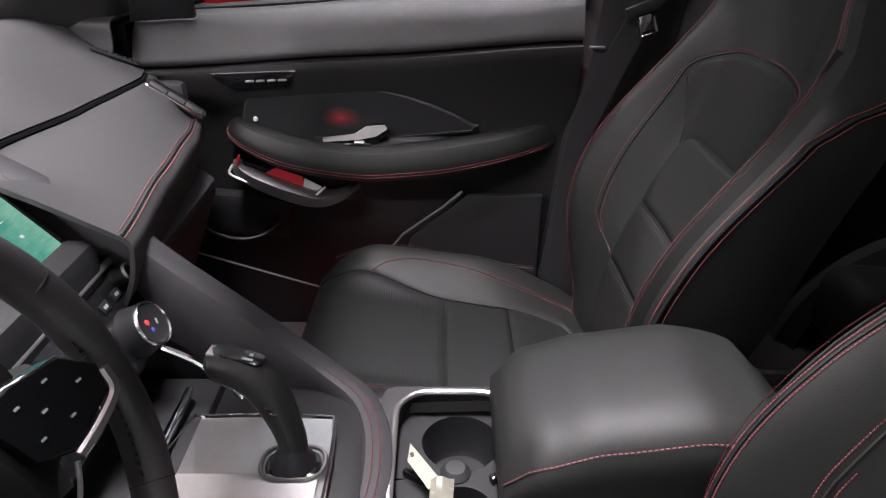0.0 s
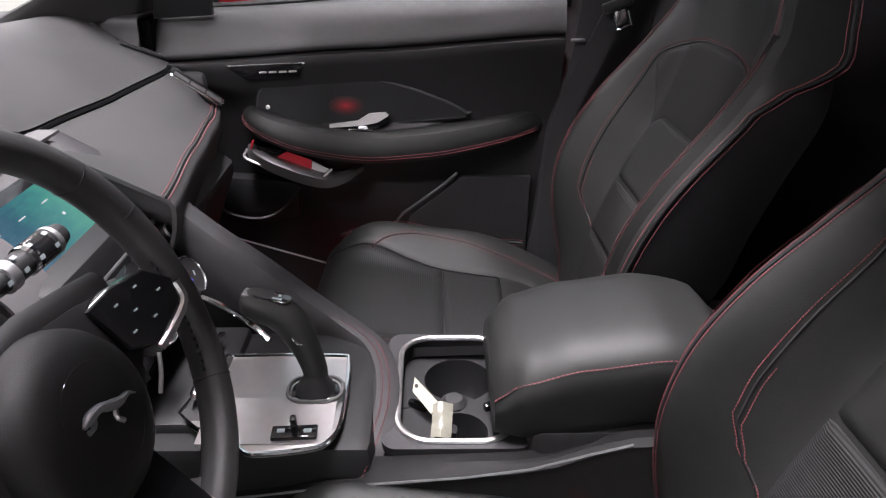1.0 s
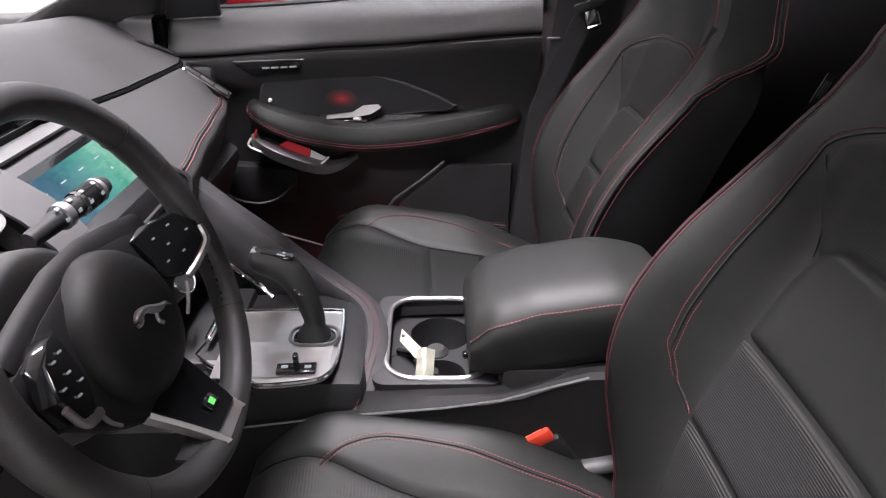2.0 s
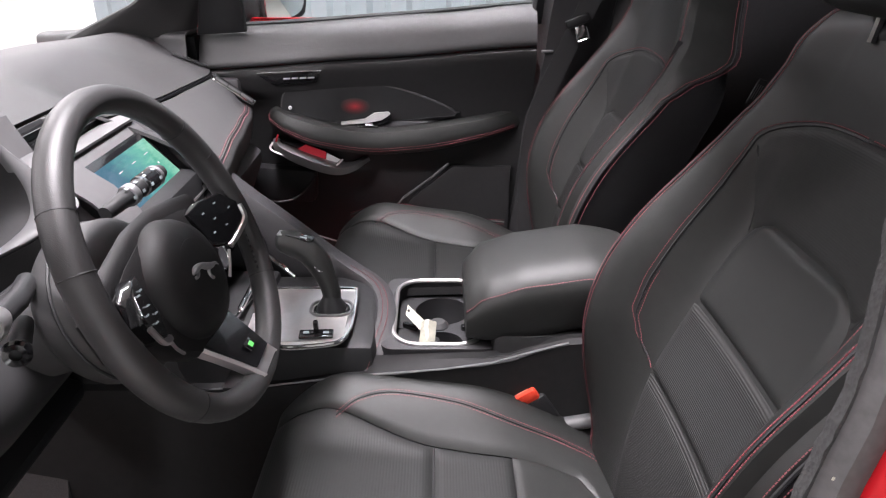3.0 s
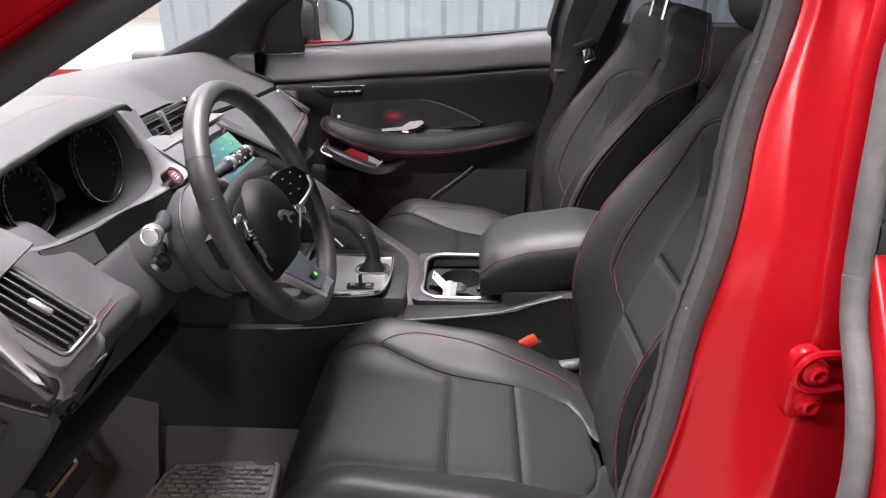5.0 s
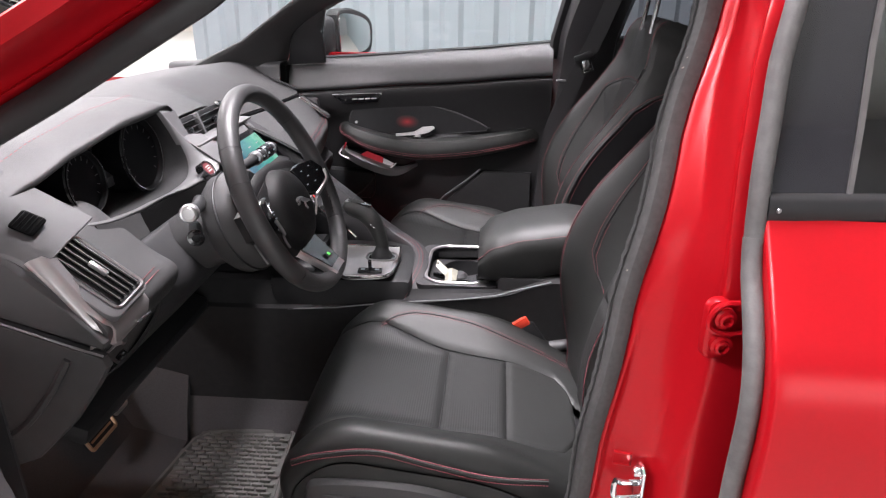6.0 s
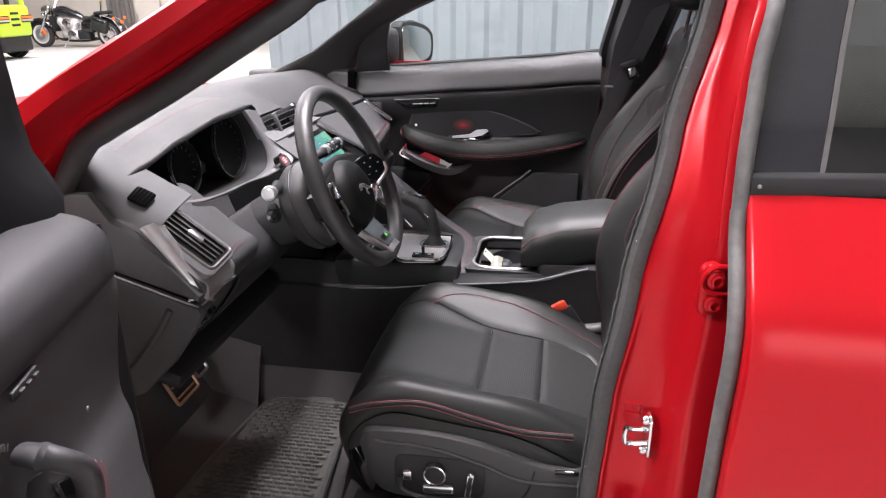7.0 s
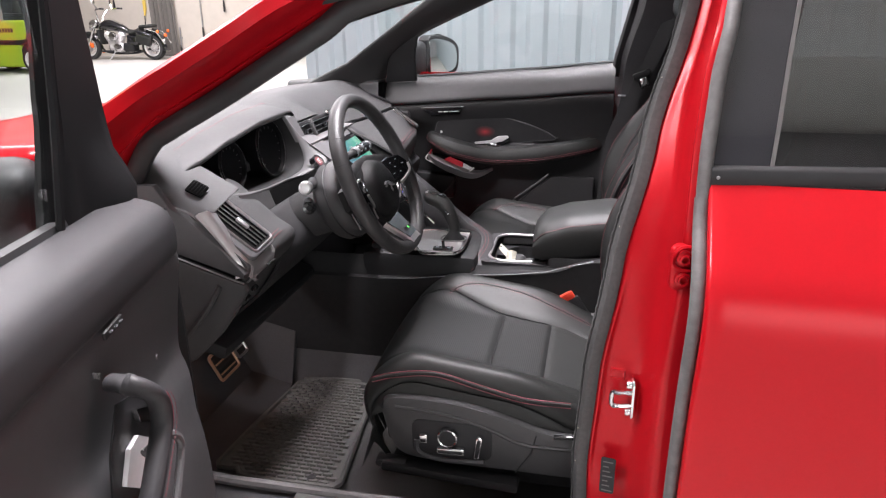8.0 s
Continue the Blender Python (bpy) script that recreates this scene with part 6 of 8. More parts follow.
for i in range(7):
    c = Vector((-0.004, -0.034, 0.746)).lerp(Vector((-0.008, -0.076, 0.722)), i / 6)
    rows.append([c + Vector((0.0135 * a, fold.uniform(-0.002, 0.002), b + fold.uniform(-0.0025, 0.0025))) for a, b in ((-1, 0), (-0.5, 0.004), (0, 0.005), (0.5, 0.003), (1, -0.001), (0.6, -0.012), (-0.6, -0.012))])
part("sleeve", grid(rows, close_v=True, caps=True), SLEEVE, ky, "crumpled clear sleeve", angle=20)
part("fob", rbox(0.03, 0.018, 0.075, 0.006, pose(-0.004, -0.05, 0.69, 10, 8, 0)), HARD, ky, "black key fob")
part("ring", tube([pose(-0.01, -0.03, 0.69, 70, 20, 0) @ Vector((0.014 * math.cos(a * 0.3927), 0.014 * math.sin(a * 0.3927), 0)) for a in range(16)], 0.0013, 6, close=True), CHROME, ky)

# ---- steering wheel ----
WC = Vector((-0.276, -0.361, 1.037))
WM = basis(WC, (0, 1, 0), (-0.397, 0, 0.918))
whl = thing("steering_wheel", WC, "black leather steering wheel with silver spoke trim", "steering wheel")


def rim_r(a):
    return 0.182 - 0.006 * max(0.0, -math.sin(a)) ** 4


rim = part("rim", grid([[WM @ Vector(((rim_r(2 * math.pi * k / 96) + (0.0155 + 0.002 * (math.sin(2 * math.pi * k / 96 * 2 + 0.9) > 0.8)) * math.cos(b * math.pi / 8)) * math.cos(2 * math.pi * k / 96), (rim_r(2 * math.pi * k / 96) + 0.0155 * math.cos(b * math.pi / 8)) * math.sin(2 * math.pi * k / 96), 0.0175 * math.sin(b * math.pi / 8))) for b in range(16)] for k in range(96)], close_u=True, close_v=True), LEATHER_WORN, whl, "worn black leather rim")
for a in (-38, 38, 142, 218, 20, 160):
    aa = radians(a)
    part("rim_joint", tube([WM @ Vector(((0.1815 + 0.0158 * math.cos(b * math.pi / 8)) * math.cos(aa), (0.1815 + 0.0158 * math.cos(b * math.pi / 8)) * math.sin(aa), 0.0177 * math.sin(b * math.pi / 8))) for b in range(16)], 0.0007, 4, close=True), HARD, rim)
for a0 in (-36, 174):
    part("stitching", stitches([WM @ Vector((0.166 * math.cos(radians(a)), 0.166 * math.sin(radians(a)), 0.004)) for a in range(a0, a0 + 44, 2)], WM.to_3x3() @ Vector((-math.cos(radians(a0 + 20)), -math.sin(radians(a0 + 20)), 0.3)), 0.004, 0.0035, 0.003, 0.002), HARD, rim)
hub_rows = []
for r, z in ((0.0, 0.0105), (0.025, 0.0102), (0.04, 0.009), (0.052, 0.006), (0.062, 0.0), (0.069, -0.01), (0.073, -0.024), (0.074, -0.045)):
    hub_rows.append([WM @ Vector((r * 1.08 * math.cos(k * math.pi / 20), r * 1.02 * math.sin(k * math.pi / 20) - 0.03, z)) for k in range(40)])
bm = grid(hub_rows, close_v=True)
bmesh.ops.remove_doubles(bm, verts=bm.verts[:], dist=1e-5)
bmesh.ops.recalc_face_normals(bm, faces=bm.faces[:])
hub = part("hub", bm, AIRBAG, whl, "black airbag cover")
part("hub_groove", tube([WM @ Vector((0.0425 * math.cos(k * math.pi / 16), 0.0405 * math.sin(k * math.pi / 16) - 0.03, 0.0082)) for k in range(32)], 0.0009, 5, close=True), PIANO, hub)
BDG = WM @ pose(0.003, -0.03, 0.0115, 0, 0, -32)
leap = curve([BDG @ Vector(p) for p in ((-0.03, -0.008, 0), (-0.022, -0.001, 0.001), (-0.012, 0.003, 0.0015), (0.0, 0.003, 0.0015), (0.012, 0.005, 0.001), (0.022, 0.009, 0.0005), (0.032, 0.008, 0))], 22)
badge = part("badge", join(tube(leap, 0.0046, 8, scales=[table([(0, 0.35), (0.12, 0.95), (0.3, 0.8), (0.55, 1.0), (0.75, 0.6), (1.0, 0.12)], i / 22) for i in range(23)]), tube(curve([BDG @ Vector(p) for p in ((-0.018, 0.0, 0), (-0.021, -0.009, 0), (-0.027, -0.012, 0))], 5), 0.0022, 6), tube(curve([BDG @ Vector(p) for p in ((0.006, 0.003, 0), (0.004, -0.006, 0), (0.011, -0.01, 0))], 5), 0.0022, 6)), STEEL, hub, "bright emblem")
body_out = [(-0.17, 0.014), (-0.13, 0.02), (-0.08, 0.031), (-0.03, 0.04), (0.03, 0.04), (0.08, 0.031), (0.13, 0.02), (0.17, 0.014), (0.172, -0.03), (0.14, -0.045), (0.105, -0.055), (0.075, -0.085), (0.045, -0.108), (-0.045, -0.108), (-0.075, -0.085), (-0.105, -0.055), (-0.14, -0.045), (-0.172, -0.03)]
bodyp = part("spoke_body", moved(plate([(x * (0.9 if abs(x) > 0.12 else 1), y) for x, y in body_out][::-1], 0.03, 0.012), WM @ pose(0, 0, -0.046)), AIRBAG, whl, "black moulded wheel centre")
part("upper_edge", sweep([WM @ Vector((x, y - 0.004, -0.03)) for x, y in body_out[1:7]], ring(0.018, 12, 0.01), up=WM.to_3x3() @ Vector((0, 0, 1))), AIRBAG, bodyp)
for sgn in (-1, 1):
    def at_spoke(x, y, dz=0.0):
        return WM @ Vector((sgn * x, y, -0.018 + 0.03 * (x - 0.085) / 0.07 + dz))

    pad_out = [(0.078, 0.02), (0.105, 0.023), (0.138, 0.017), (0.156, -0.006), (0.151, -0.028), (0.112, -0.044), (0.088, -0.03)]
    rows = [[at_spoke(x * k + 0.118 * (1 - k), y * k - 0.008 * (1 - k), dz) for x, y in pad_out] for k, dz in ((1.0, -0.012), (1.0, 0.004), (0.94, 0.007), (0.5, 0.006), (0.0, 0.006))]
    bm = grid(rows, close_v=True)
    bmesh.ops.remove_doubles(bm, verts=bm.verts[:], dist=1e-5)
    bmesh.ops.recalc_face_normals(bm, faces=bm.faces[:])
    pad = part("button_pad", bm, PIANO, whl, "black thumb button pad")
    for bx, by in ((0.1, 0.008), (0.122, 0.01), (0.111, -0.006), (0.1, -0.02), (0.122, -0.022), (0.138, -0.006)):
        q = at_spoke(bx, by, 0.0075)
        part("button_mark", rbox(0.004, 0.0016, 0.0008, 0, basis(q, WM.to_3x3() @ Vector((sgn, 0, 0.43 * sgn)), WM.to_3x3() @ Vector((0, 1, 0)))), ICON, pad)
    part("spoke_trim", sweep(curve([at_spoke(0.157, -0.012, 0.006), at_spoke(0.152, -0.03, 0.008), at_spoke(0.13, -0.041, 0.008), at_spoke(0.11, -0.047, 0.007)], 12), ring(0.0042, 6, 0.003)), ALU, pad, "satin metal trim")
    part("lower_trim", tube(curve([at_spoke(0.108, -0.05, 0.004), at_spoke(0.1, -0.065, 0.003), at_spoke(0.088, -0.078, 0.004)], 8), 0.002, 6), ALU, pad)


def at_low(x, y, dz=0.0):
    return WM @ Vector((x, y, -0.02 + 0.031 * (-0.105 - y) / 0.055 + dz))


low_rows = []
for y, w in ((-0.09, 0.05), (-0.108, 0.046), (-0.125, 0.04), (-0.145, 0.034), (-0.158, 0.031), (-0.17, 0.03)):
    low_rows.append([at_low(-w, y, -0.012), at_low(-w, y, 0.0), at_low(-w + 0.004, y, 0.004), at_low(-w + 0.008, y, 0.001), at_low(0, y, 0.001), at_low(w - 0.008, y, 0.001), at_low(w - 0.004, y, 0.004), at_low(w, y, 0.0), at_low(w, y, -0.012)])
ls = part("lower_spoke", grid(low_rows), ALU, whl, "satin metal lower spoke")
part("spoke_insert", thicken(grid([[at_low(w * k, y, 0.006) for k in (-1, -0.5, 0, 0.5, 1)] for y, w in ((-0.1, 0.043), (-0.125, 0.035), (-0.15, 0.027), (-0.156, 0.024))]), 0.003), PIANO, ls, "black insert")
lb = part("lit_badge", rbox(0.02, 0.012, 0.003, 0.002, basis(at_low(0, -0.137, 0.0095), WM.to_3x3() @ Vector((1, 0, 0)), at_low(0, -0.13) - at_low(0, -0.14))), PIANO, ls, "small badge with a green letter shape")
part("letter_shape", rbox(0.009, 0.007, 0.002, 0.001, basis(at_low(0.0, -0.137, 0.0108), WM.to_3x3() @ Vector((1, 0, 0)), at_low(0, -0.13) - at_low(0, -0.14))), GREEN_GLOW, lb)
part("rim_filler", thicken(grid([[WM @ Vector((x, y, z)) for x, y, z in ((-0.06 + 0.03 * k, -0.166 + 0.004 * abs(k - 2), 0.004), (-0.055 + 0.0275 * k, -0.15, -0.02))] for k in range(5)]), 0.004), SOFT, whl)
# column, stalks
col = thing("steering_column", (-0.4, -0.361, 0.95), "black steering column shroud with stalks", "steering column")
CM = WM @ pose(0, 0, -0.02)
part("boot", lathe([(0.05, -0.045), (0.085, -0.05), (0.095, -0.058), (0.099, -0.075), (0.099, -0.105), (0.09, -0.118), (0.065, -0.13), (0.055, -0.26)], 32, CM @ Matrix.Diagonal((1, 0.95, 1, 1)) @ pose(0, -0.022, 0)), COLUMN, col, "black column shroud")
part("shroud_seam", tube([CM @ Vector((0.1 * math.cos(a * 0.19635), 0.095 * math.sin(a * 0.19635) - 0.021, -0.085)) for a in range(32)], 0.002, 6, close=True), HARD, col)
for sgn in (-1, 1):
    part("paddle", sweep([CM @ Vector(q) for q in ((sgn * 0.112, 0.03, -0.02), (sgn * 0.124, 0.0, -0.022), (sgn * 0.128, -0.04, -0.024), (sgn * 0.12, -0.08, -0.024))], [(-0.008, -0.002), (0.008, -0.002), (0.008, 0.002), (-0.008, 0.002)], up=WM.to_3x3() @ Vector((0, 0, 1))), GREYP, col, "grey shift paddle")
SD = Vector((0.25, -0.95, 0.15)).normalized()
stalk = part("light_stalk", tube([(-0.42, -0.42, 1.03), (-0.40, -0.47, 1.037), (-0.39, -0.515, 1.044)], 0.011, 14), HARD, col, "black stalk with a bright end")
part("stalk_end", lathe([(0, 0.012), (0.0095, 0.0118), (0.0105, 0.0105), (0.013, 0.011), (0.0148, 0.008), (0.015, 0.0), (0.0135, -0.01), (0.0115, -0.016)], 28, basis((-0.386, -0.532, 1.047), SD.cross(Vector((0, 0, 1))), SD.cross(SD.cross(Vector((0, 0, 1)))))), ALU, stalk, "round bright stalk end")
low_st = part("lower_stalk", tube([(-0.43, -0.43, 0.985), (-0.408, -0.475, 0.988), (-0.402, -0.492, 0.989)], 0.011, 12), HARD, col, "short black lower stalk")
part("knob_rim", lathe([(0.006, 0.004), (0.012, 0.005), (0.0145, 0.0), (0.012, -0.01)], 20, basis((-0.40, -0.494, 0.99), SD.cross(Vector((0, 0, 1))), SD.cross(SD.cross(Vector((0, 0, 1)))))), PIANO, low_st)
W0, W1 = Vector((-0.385, -0.30, 1.058)), Vector((-0.362, -0.178, 1.07))
WD = (W1 - W0).normalized()
ws = part("wiper_stalk", tube([W0 + (W1 - W0) * t for t in (0.0, 0.3, 0.6, 0.9, 1.0)], 0.0125, 14, scales=[0.7, 0.85, 1.0, 1.05, 0.8]), HARD, col, "black wiper stalk with white marks")
wm_ = basis(W0, WD.cross(Vector((0, 0, 1))), WD.cross(WD.cross(Vector((0, 0, 1)))))
if (wm_.to_3x3() @ Vector((0, 0, 1))).dot(WD) < 0:
    wm_ = wm_ @ pose(0, 0, 0, 180, 0, 0)
WL = (W1 - W0).length
for t, w, mt_ in ((0.42, 0.006, STEEL), (0.62, 0.003, CHROME), (0.74, 0.012, PIANO), (0.88, 0.003, STEEL)):
    part("stalk_band", lathe([(0.0115, -w), (0.0142, -w * 0.8), (0.0142, w * 0.8), (0.0115, w)], 20, wm_ @ pose(0, 0, WL * t)), mt_, ws)
for k in range(4):
    for j in range(2):
        part("mark", rbox(0.004, 0.0006, 0.005, 0, wm_ @ pose(0, 0, WL * (0.34 + 0.16 * k), 0, 0, 200 + 60 * j) @ pose(0, 0.0144, 0)), ICON, ws)

# ---- pedals and mat ----
for nm, c, w, h, lab in (("brake_pedal", (-0.772, -0.338, 0.478), 0.095, 0.075, "brake pedal with an aluminium frame"), ("accelerator_pedal", (-0.80, -0.235, 0.50), 0.05, 0.12, "accelerator pedal with aluminium edge")):
    pm = basis(c, (0, 1, 0), (-0.45, 0, 0.89))
    ped = thing(nm, c, lab, "pedal")
    part("pad", moved(plate(rounded(w, h, 0.008), 0.01, 0.003), pm), RUBBER, ped)
    part("frame", tube([pm @ Vector((a, b, 0.011)) for a, b in rounded(w, h, 0.008)], 0.0045, 6, close=True), WARM_METAL if nm == "brake_pedal" else ALU, ped, "warm metal frame" if nm == "brake_pedal" else "bright frame")
    for k in range(4):
        part("grip_bar", rbox(w * 0.8, 0.005, 0.004, 0.0015, pm @ pose(0, h * (-0.3 + 0.2 * k), 0.0115)), (WARM_METAL if nm == "brake_pedal" else ALU) if k % 2 == 0 else RUBBER, ped)
    part("arm", tube([pm @ Vector((0, h * 0.3, 0)), (c[0] - 0.1, c[1], c[2] + 0.12), (c[0] - 0.12, c[1], c[2] + 0.3)], 0.009, 8), HARD, ped)
part("courtesy_lamp", rbox(0.03, 0.05, 0.006, 0.002, pose(-0.665, -0.36, 0.682)), AMBER_GLOW, dash, "amber courtesy lamp in the footwell")
mt = thing("floor_mat", (-0.42, -0.40, 0.355), "black rubber floor mat with a basket weave pattern", "floor mat")
mo = [(-0.648, -0.60), (-0.64, -0.613), (-0.592, -0.611), (-0.575, -0.632), (-0.55, -0.637), (-0.335, -0.634), (-0.325, -0.615), (-0.375, -0.18), (-0.39, -0.165), (-0.58, -0.19), (-0.605, -0.22), (-0.635, -0.45)]
part("base", moved(plate([(q[0], q[1]) for q in mo], 0.008, 0.002), pose(0, 0, 0.352)), MATRUB, mt)
part("raised_edge", tube([Vector((a, b, 0.361)) for a, b in mo], 0.007, 6, close=True), MATRUB, mt)
tile = bmesh.new()
wob = random.Random(3)
for i in range(21):
    for j in range(33):
        x = -0.69 + 0.026 * i + (0.013 if j % 2 else 0)
        y = -0.635 + 0.0138 * j
        if not (-0.19 > y > -0.625 and lerp(-0.635, -0.61, (y + 0.63) / 0.45) < x - 0.013 and x + 0.013 < lerp(-0.335, -0.38, (y + 0.63) / 0.45)) or (x < -0.57 and y < -0.595):
            continue
        d = rbox(0.0225, 0.0108, 0.007, 0.0012, pose(x, y, 0.3622, -15 + wob.uniform(-4, 4), wob.uniform(-4, 4), 0), 1)
        me = bpy.data.meshes.new("tmp")
        d.to_mesh(me)
        d.free()
        tile.from_mesh(me)
        bpy.data.meshes.remove(me)
weave = part("weave", tile, MATRUB, mt, "small raised weave blocks")
weave["kind"] = "stuff"
for x, y in ((-0.41, -0.205), (-0.40, -0.612)):
    part("fixing", lathe([(0, 0.003), (0.006, 0.003), (0.012, 0.0)], 14, pose(x, y, 0.364)), HARD, mt)

# ---- front seats ----


def make_seat(yc, driver):
    out = -1 if driver else 1
    seat = thing("front_seat", (0.05, yc, 0.36), "black leather sport seat with ribbed inserts, red stitching" + (" and power switches" if driver else ""), "car seat", "front seats")
    path = curve([(-0.225, 0.50, 0), (-0.25, 0.56, 0), (-0.255, 0.615, 0), (-0.232, 0.652, 0), (-0.17, 0.666, 0), (-0.08, 0.656, 0), (0.02, 0.643, 0), (0.12, 0.632, 0), (0.22, 0.606, 0), (0.30, 0.58, 0)], 90)

    def at(p, u):
        s = max(0.0, min(1.0, u)) * (len(p) - 1)
        j = min(int(s), len(p) - 2)
        return p[j].lerp(p[j + 1], s - j)

    def cushion(u, y):
        q = at(path, u)
        k = smooth(0.3, 0.52, u) * (1 - 0.8 * smooth(0.68, 1.0, u))
        rise = 0.056 * k * smooth(0.11, 0.232, abs(y))
        crown = 0.010 * (1 - (y / 0.2) ** 2) * (1 - smooth(0.4, 0.7, u)) if abs(y) < 0.2 else 0
        wide = 0.262 - 0.022 * smooth(0.25, 0.0, u)
        over = max(0.0, abs(y) - 0.23) / 0.055
        a = min(1.0, over) * math.pi / 2
        yy = min(abs(y), wide - 0.02) if over <= 0 else min(0.23, wide - 0.02) + (wide - min(0.23, wide - 0.02)) * math.sin(a)
        drop = 0.05 * (1 - math.cos(a))
        return Vector((q.x + drop * 0.6 * (1 - smooth(0.2, 0.4, u)), yc + math.copysign(yy, y), q.y + rise + crown - drop))

    def edge_front(u):
        return table([(0.0, 0.205), (0.33, 0.195), (0.43, 0.182), (0.65, 0.137)], u)

    def edge_rear(u):
        return table([(0.65, 0.137), (0.74, 0.132), (0.835, 0.132), (0.9, 0.122), (0.93, 0.09), (0.945, 0.04), (1.0, 0.01)], u)

    base = part("cushion", patch(cushion, 0.0, 0.65, lambda u: -edge_front(u), edge_front, 60, 34, 0.006, 0.014), RIBBED, seat, "ribbed black cloth seat cushion")
    for us in (0.65, 0.785):
        part("seam", tube([cushion(us, y) + Vector((0, 0, -0.004)) for y in [lerp(-edge_rear(us), edge_rear(us), i / 24) for i in range(25)]], 0.0016 if us < 0.7 else 0.0008, 5), HARD, base)
    part("rear_panel", patch(cushion, 0.65, 0.785, lambda u: -edge_rear(u), edge_rear, 22, 30, 0.006, 0.014), RIBBED, base, "ribbed rear cushion panel")
    part("back_panel", patch(cushion, 0.785, 0.945, lambda u: -edge_rear(u), edge_rear, 22, 30), LEATHER, base)
    for sgn in (-1, 1):
        e = (lambda u: edge_front(u) if u < 0.65 else edge_rear(u))
        bol = patch(cushion, 0.0, 0.99, (lambda u: e(u)) if sgn > 0 else (lambda u: -0.285), (lambda u: 0.285) if sgn > 0 else (lambda u: -e(u)), 80, 18)
        b = part("bolster", bol, LEATHER, seat, "black leather side bolster")
        if sgn == out:
            rim_seam = curve([(-0.222, -0.645, 0.668), (-0.175, -0.643, 0.683), (-0.087, -0.643, 0.695), (0.003, -0.643, 0.675), (0.097, -0.643, 0.655), (0.19, -0.638, 0.65)], 40)
            rim_seam = [Vector((q.x, yc + sgn * abs(q.y + 0.378), q.z)) for q in rim_seam]
            part("seam", tube(rim_seam, 0.003, 6), LEATHER, b)
            for o in (-0.006, 0.006):
                part("stitching", stitches([q + Vector((0, sgn * 0.0008, o)) for q in rim_seam], (0, sgn, 0.4), 0.004, 0.0012, 0.0016), STITCH_RED, b)
        if sgn != out or not driver:
            ridge = [(q.x, q.y) for q in curve([(0.478, 0.165, 0), (0.52, 0.19, 0), (0.58, 0.204, 0), (0.68, 0.2, 0), (0.78, 0.184, 0), (0.88, 0.177, 0), (0.955, 0.163, 0), (0.99, 0.115, 0)], 90)]
            for o in (-0.004, 0.004):
                part("stitching", stitches([cushion(u, sgn * (y + o)) + Vector((0, 0, 0.0004)) for u, y in ridge], (0, sgn * 0.5, 1), 0.004, 0.0018, 0.0014), STITCH, b)
            part("seam", tube([cushion(u, sgn * y) for u, y in ridge], 0.0012, 5), HARD, b)
        # side skirt of the cushion
        rows = []
        for i in range(41):
            u = i / 40 * 0.97
            p = cushion(u, sgn * 0.285)
            low = table([(0.0, 0.5), (0.25, 0.575), (0.5, 0.615), (0.75, 0.60), (1.0, 0.56)], u) - 0.01
            rows.append([p.lerp(Vector((p.x, p.y + sgn * 0.002, min(p.z - 0.002, low))), k / 4) + Vector((0, sgn * 0.004 * math.sin(math.pi * k / 4), 0)) for k in range(5)])
        part("side_panel", thicken(grid(rows), 0.002), LEATHER, seat)
    # backrest
    bpath = curve([(0.278, 0.555, 0), (0.279, 0.62, 0), (0.290, 0.70, 0), (0.319, 0.80, 0), (0.369, 0.92, 0), (0.418, 1.04, 0), (0.449, 1.15, 0), (0.463, 1.235, 0), (0.474, 1.28, 0), (0.497, 1.298, 0)], 90)

    def half(u):
        return table([(0.0, 0.195), (0.11, 0.21), (0.33, 0.235), (0.42, 0.239), (0.5, 0.237), (0.57, 0.231), (0.63, 0.223), (0.70, 0.206), (0.76, 0.186), (0.87, 0.158), (1.0, 0.125)], u)

    def back(u, v):
        q = at(bpath, u)
        w = half(u)
        k = smooth(0.1, 0.42, u) * (1 - smooth(0.42, 0.75, u))
        a = abs(v)
        fwd = (0.084 * k + 0.018 * (1 - smooth(0.75, 1.0, u))) * smooth(0.49, 0.955, a) - 0.004 * (1 - (a / 0.49) ** 2) * (a < 0.49)
        roll = 0.014 * max(0.0, (a - 0.96) / 0.04) ** 2
        n = Vector((-0.94, 0, 0.34))
        return Vector((q.x, (yc if driver else yc - 0.012) + v * w, q.y)) + n * (fwd - roll)

    shift = 0.0 if driver else -0.04

    def ring_edge(u):
        return table([(0.335, 0.56), (0.36, 0.665), (0.385, 0.715), (0.43, 0.73), (0.5, 0.735), (0.56, 0.735), (0.60, 0.74), (0.63, 0.745)], u - shift)

    def arch(v):
        return 0.63 + shift + (0.06 if driver else 0.064) * max(0.0, 1 - abs(v / 0.745) ** 2.7) ** 0.55

    def panel_edge(u):
        return table([(0.02, 0.44), (0.2, 0.48), (0.3, 0.52), (0.35, 0.535), (0.45, 0.535), (0.5, 0.53), (0.525, 0.515), (0.54, 0.485), (0.55, 0.43), (0.557, 0.35)], u - shift)

    def fan(u):
        return table([(0.53, 0.51), (0.57, 0.57), (0.6, 0.64), (0.625, 0.72)], u - shift)

    def crest_edge(u):
        return table([(0.05, 0.92), (0.3, 0.945), (0.5, 0.945), (0.62, 0.93), (0.97, 0.92)], u)

    def lifted(u, v):
        return back(u, v) + Vector((-0.94, 0, 0.34)) * 0.006

    def skin(u, v):
        return back(u, v) + Vector((-0.94, 0, 0.34)) * 0.0015

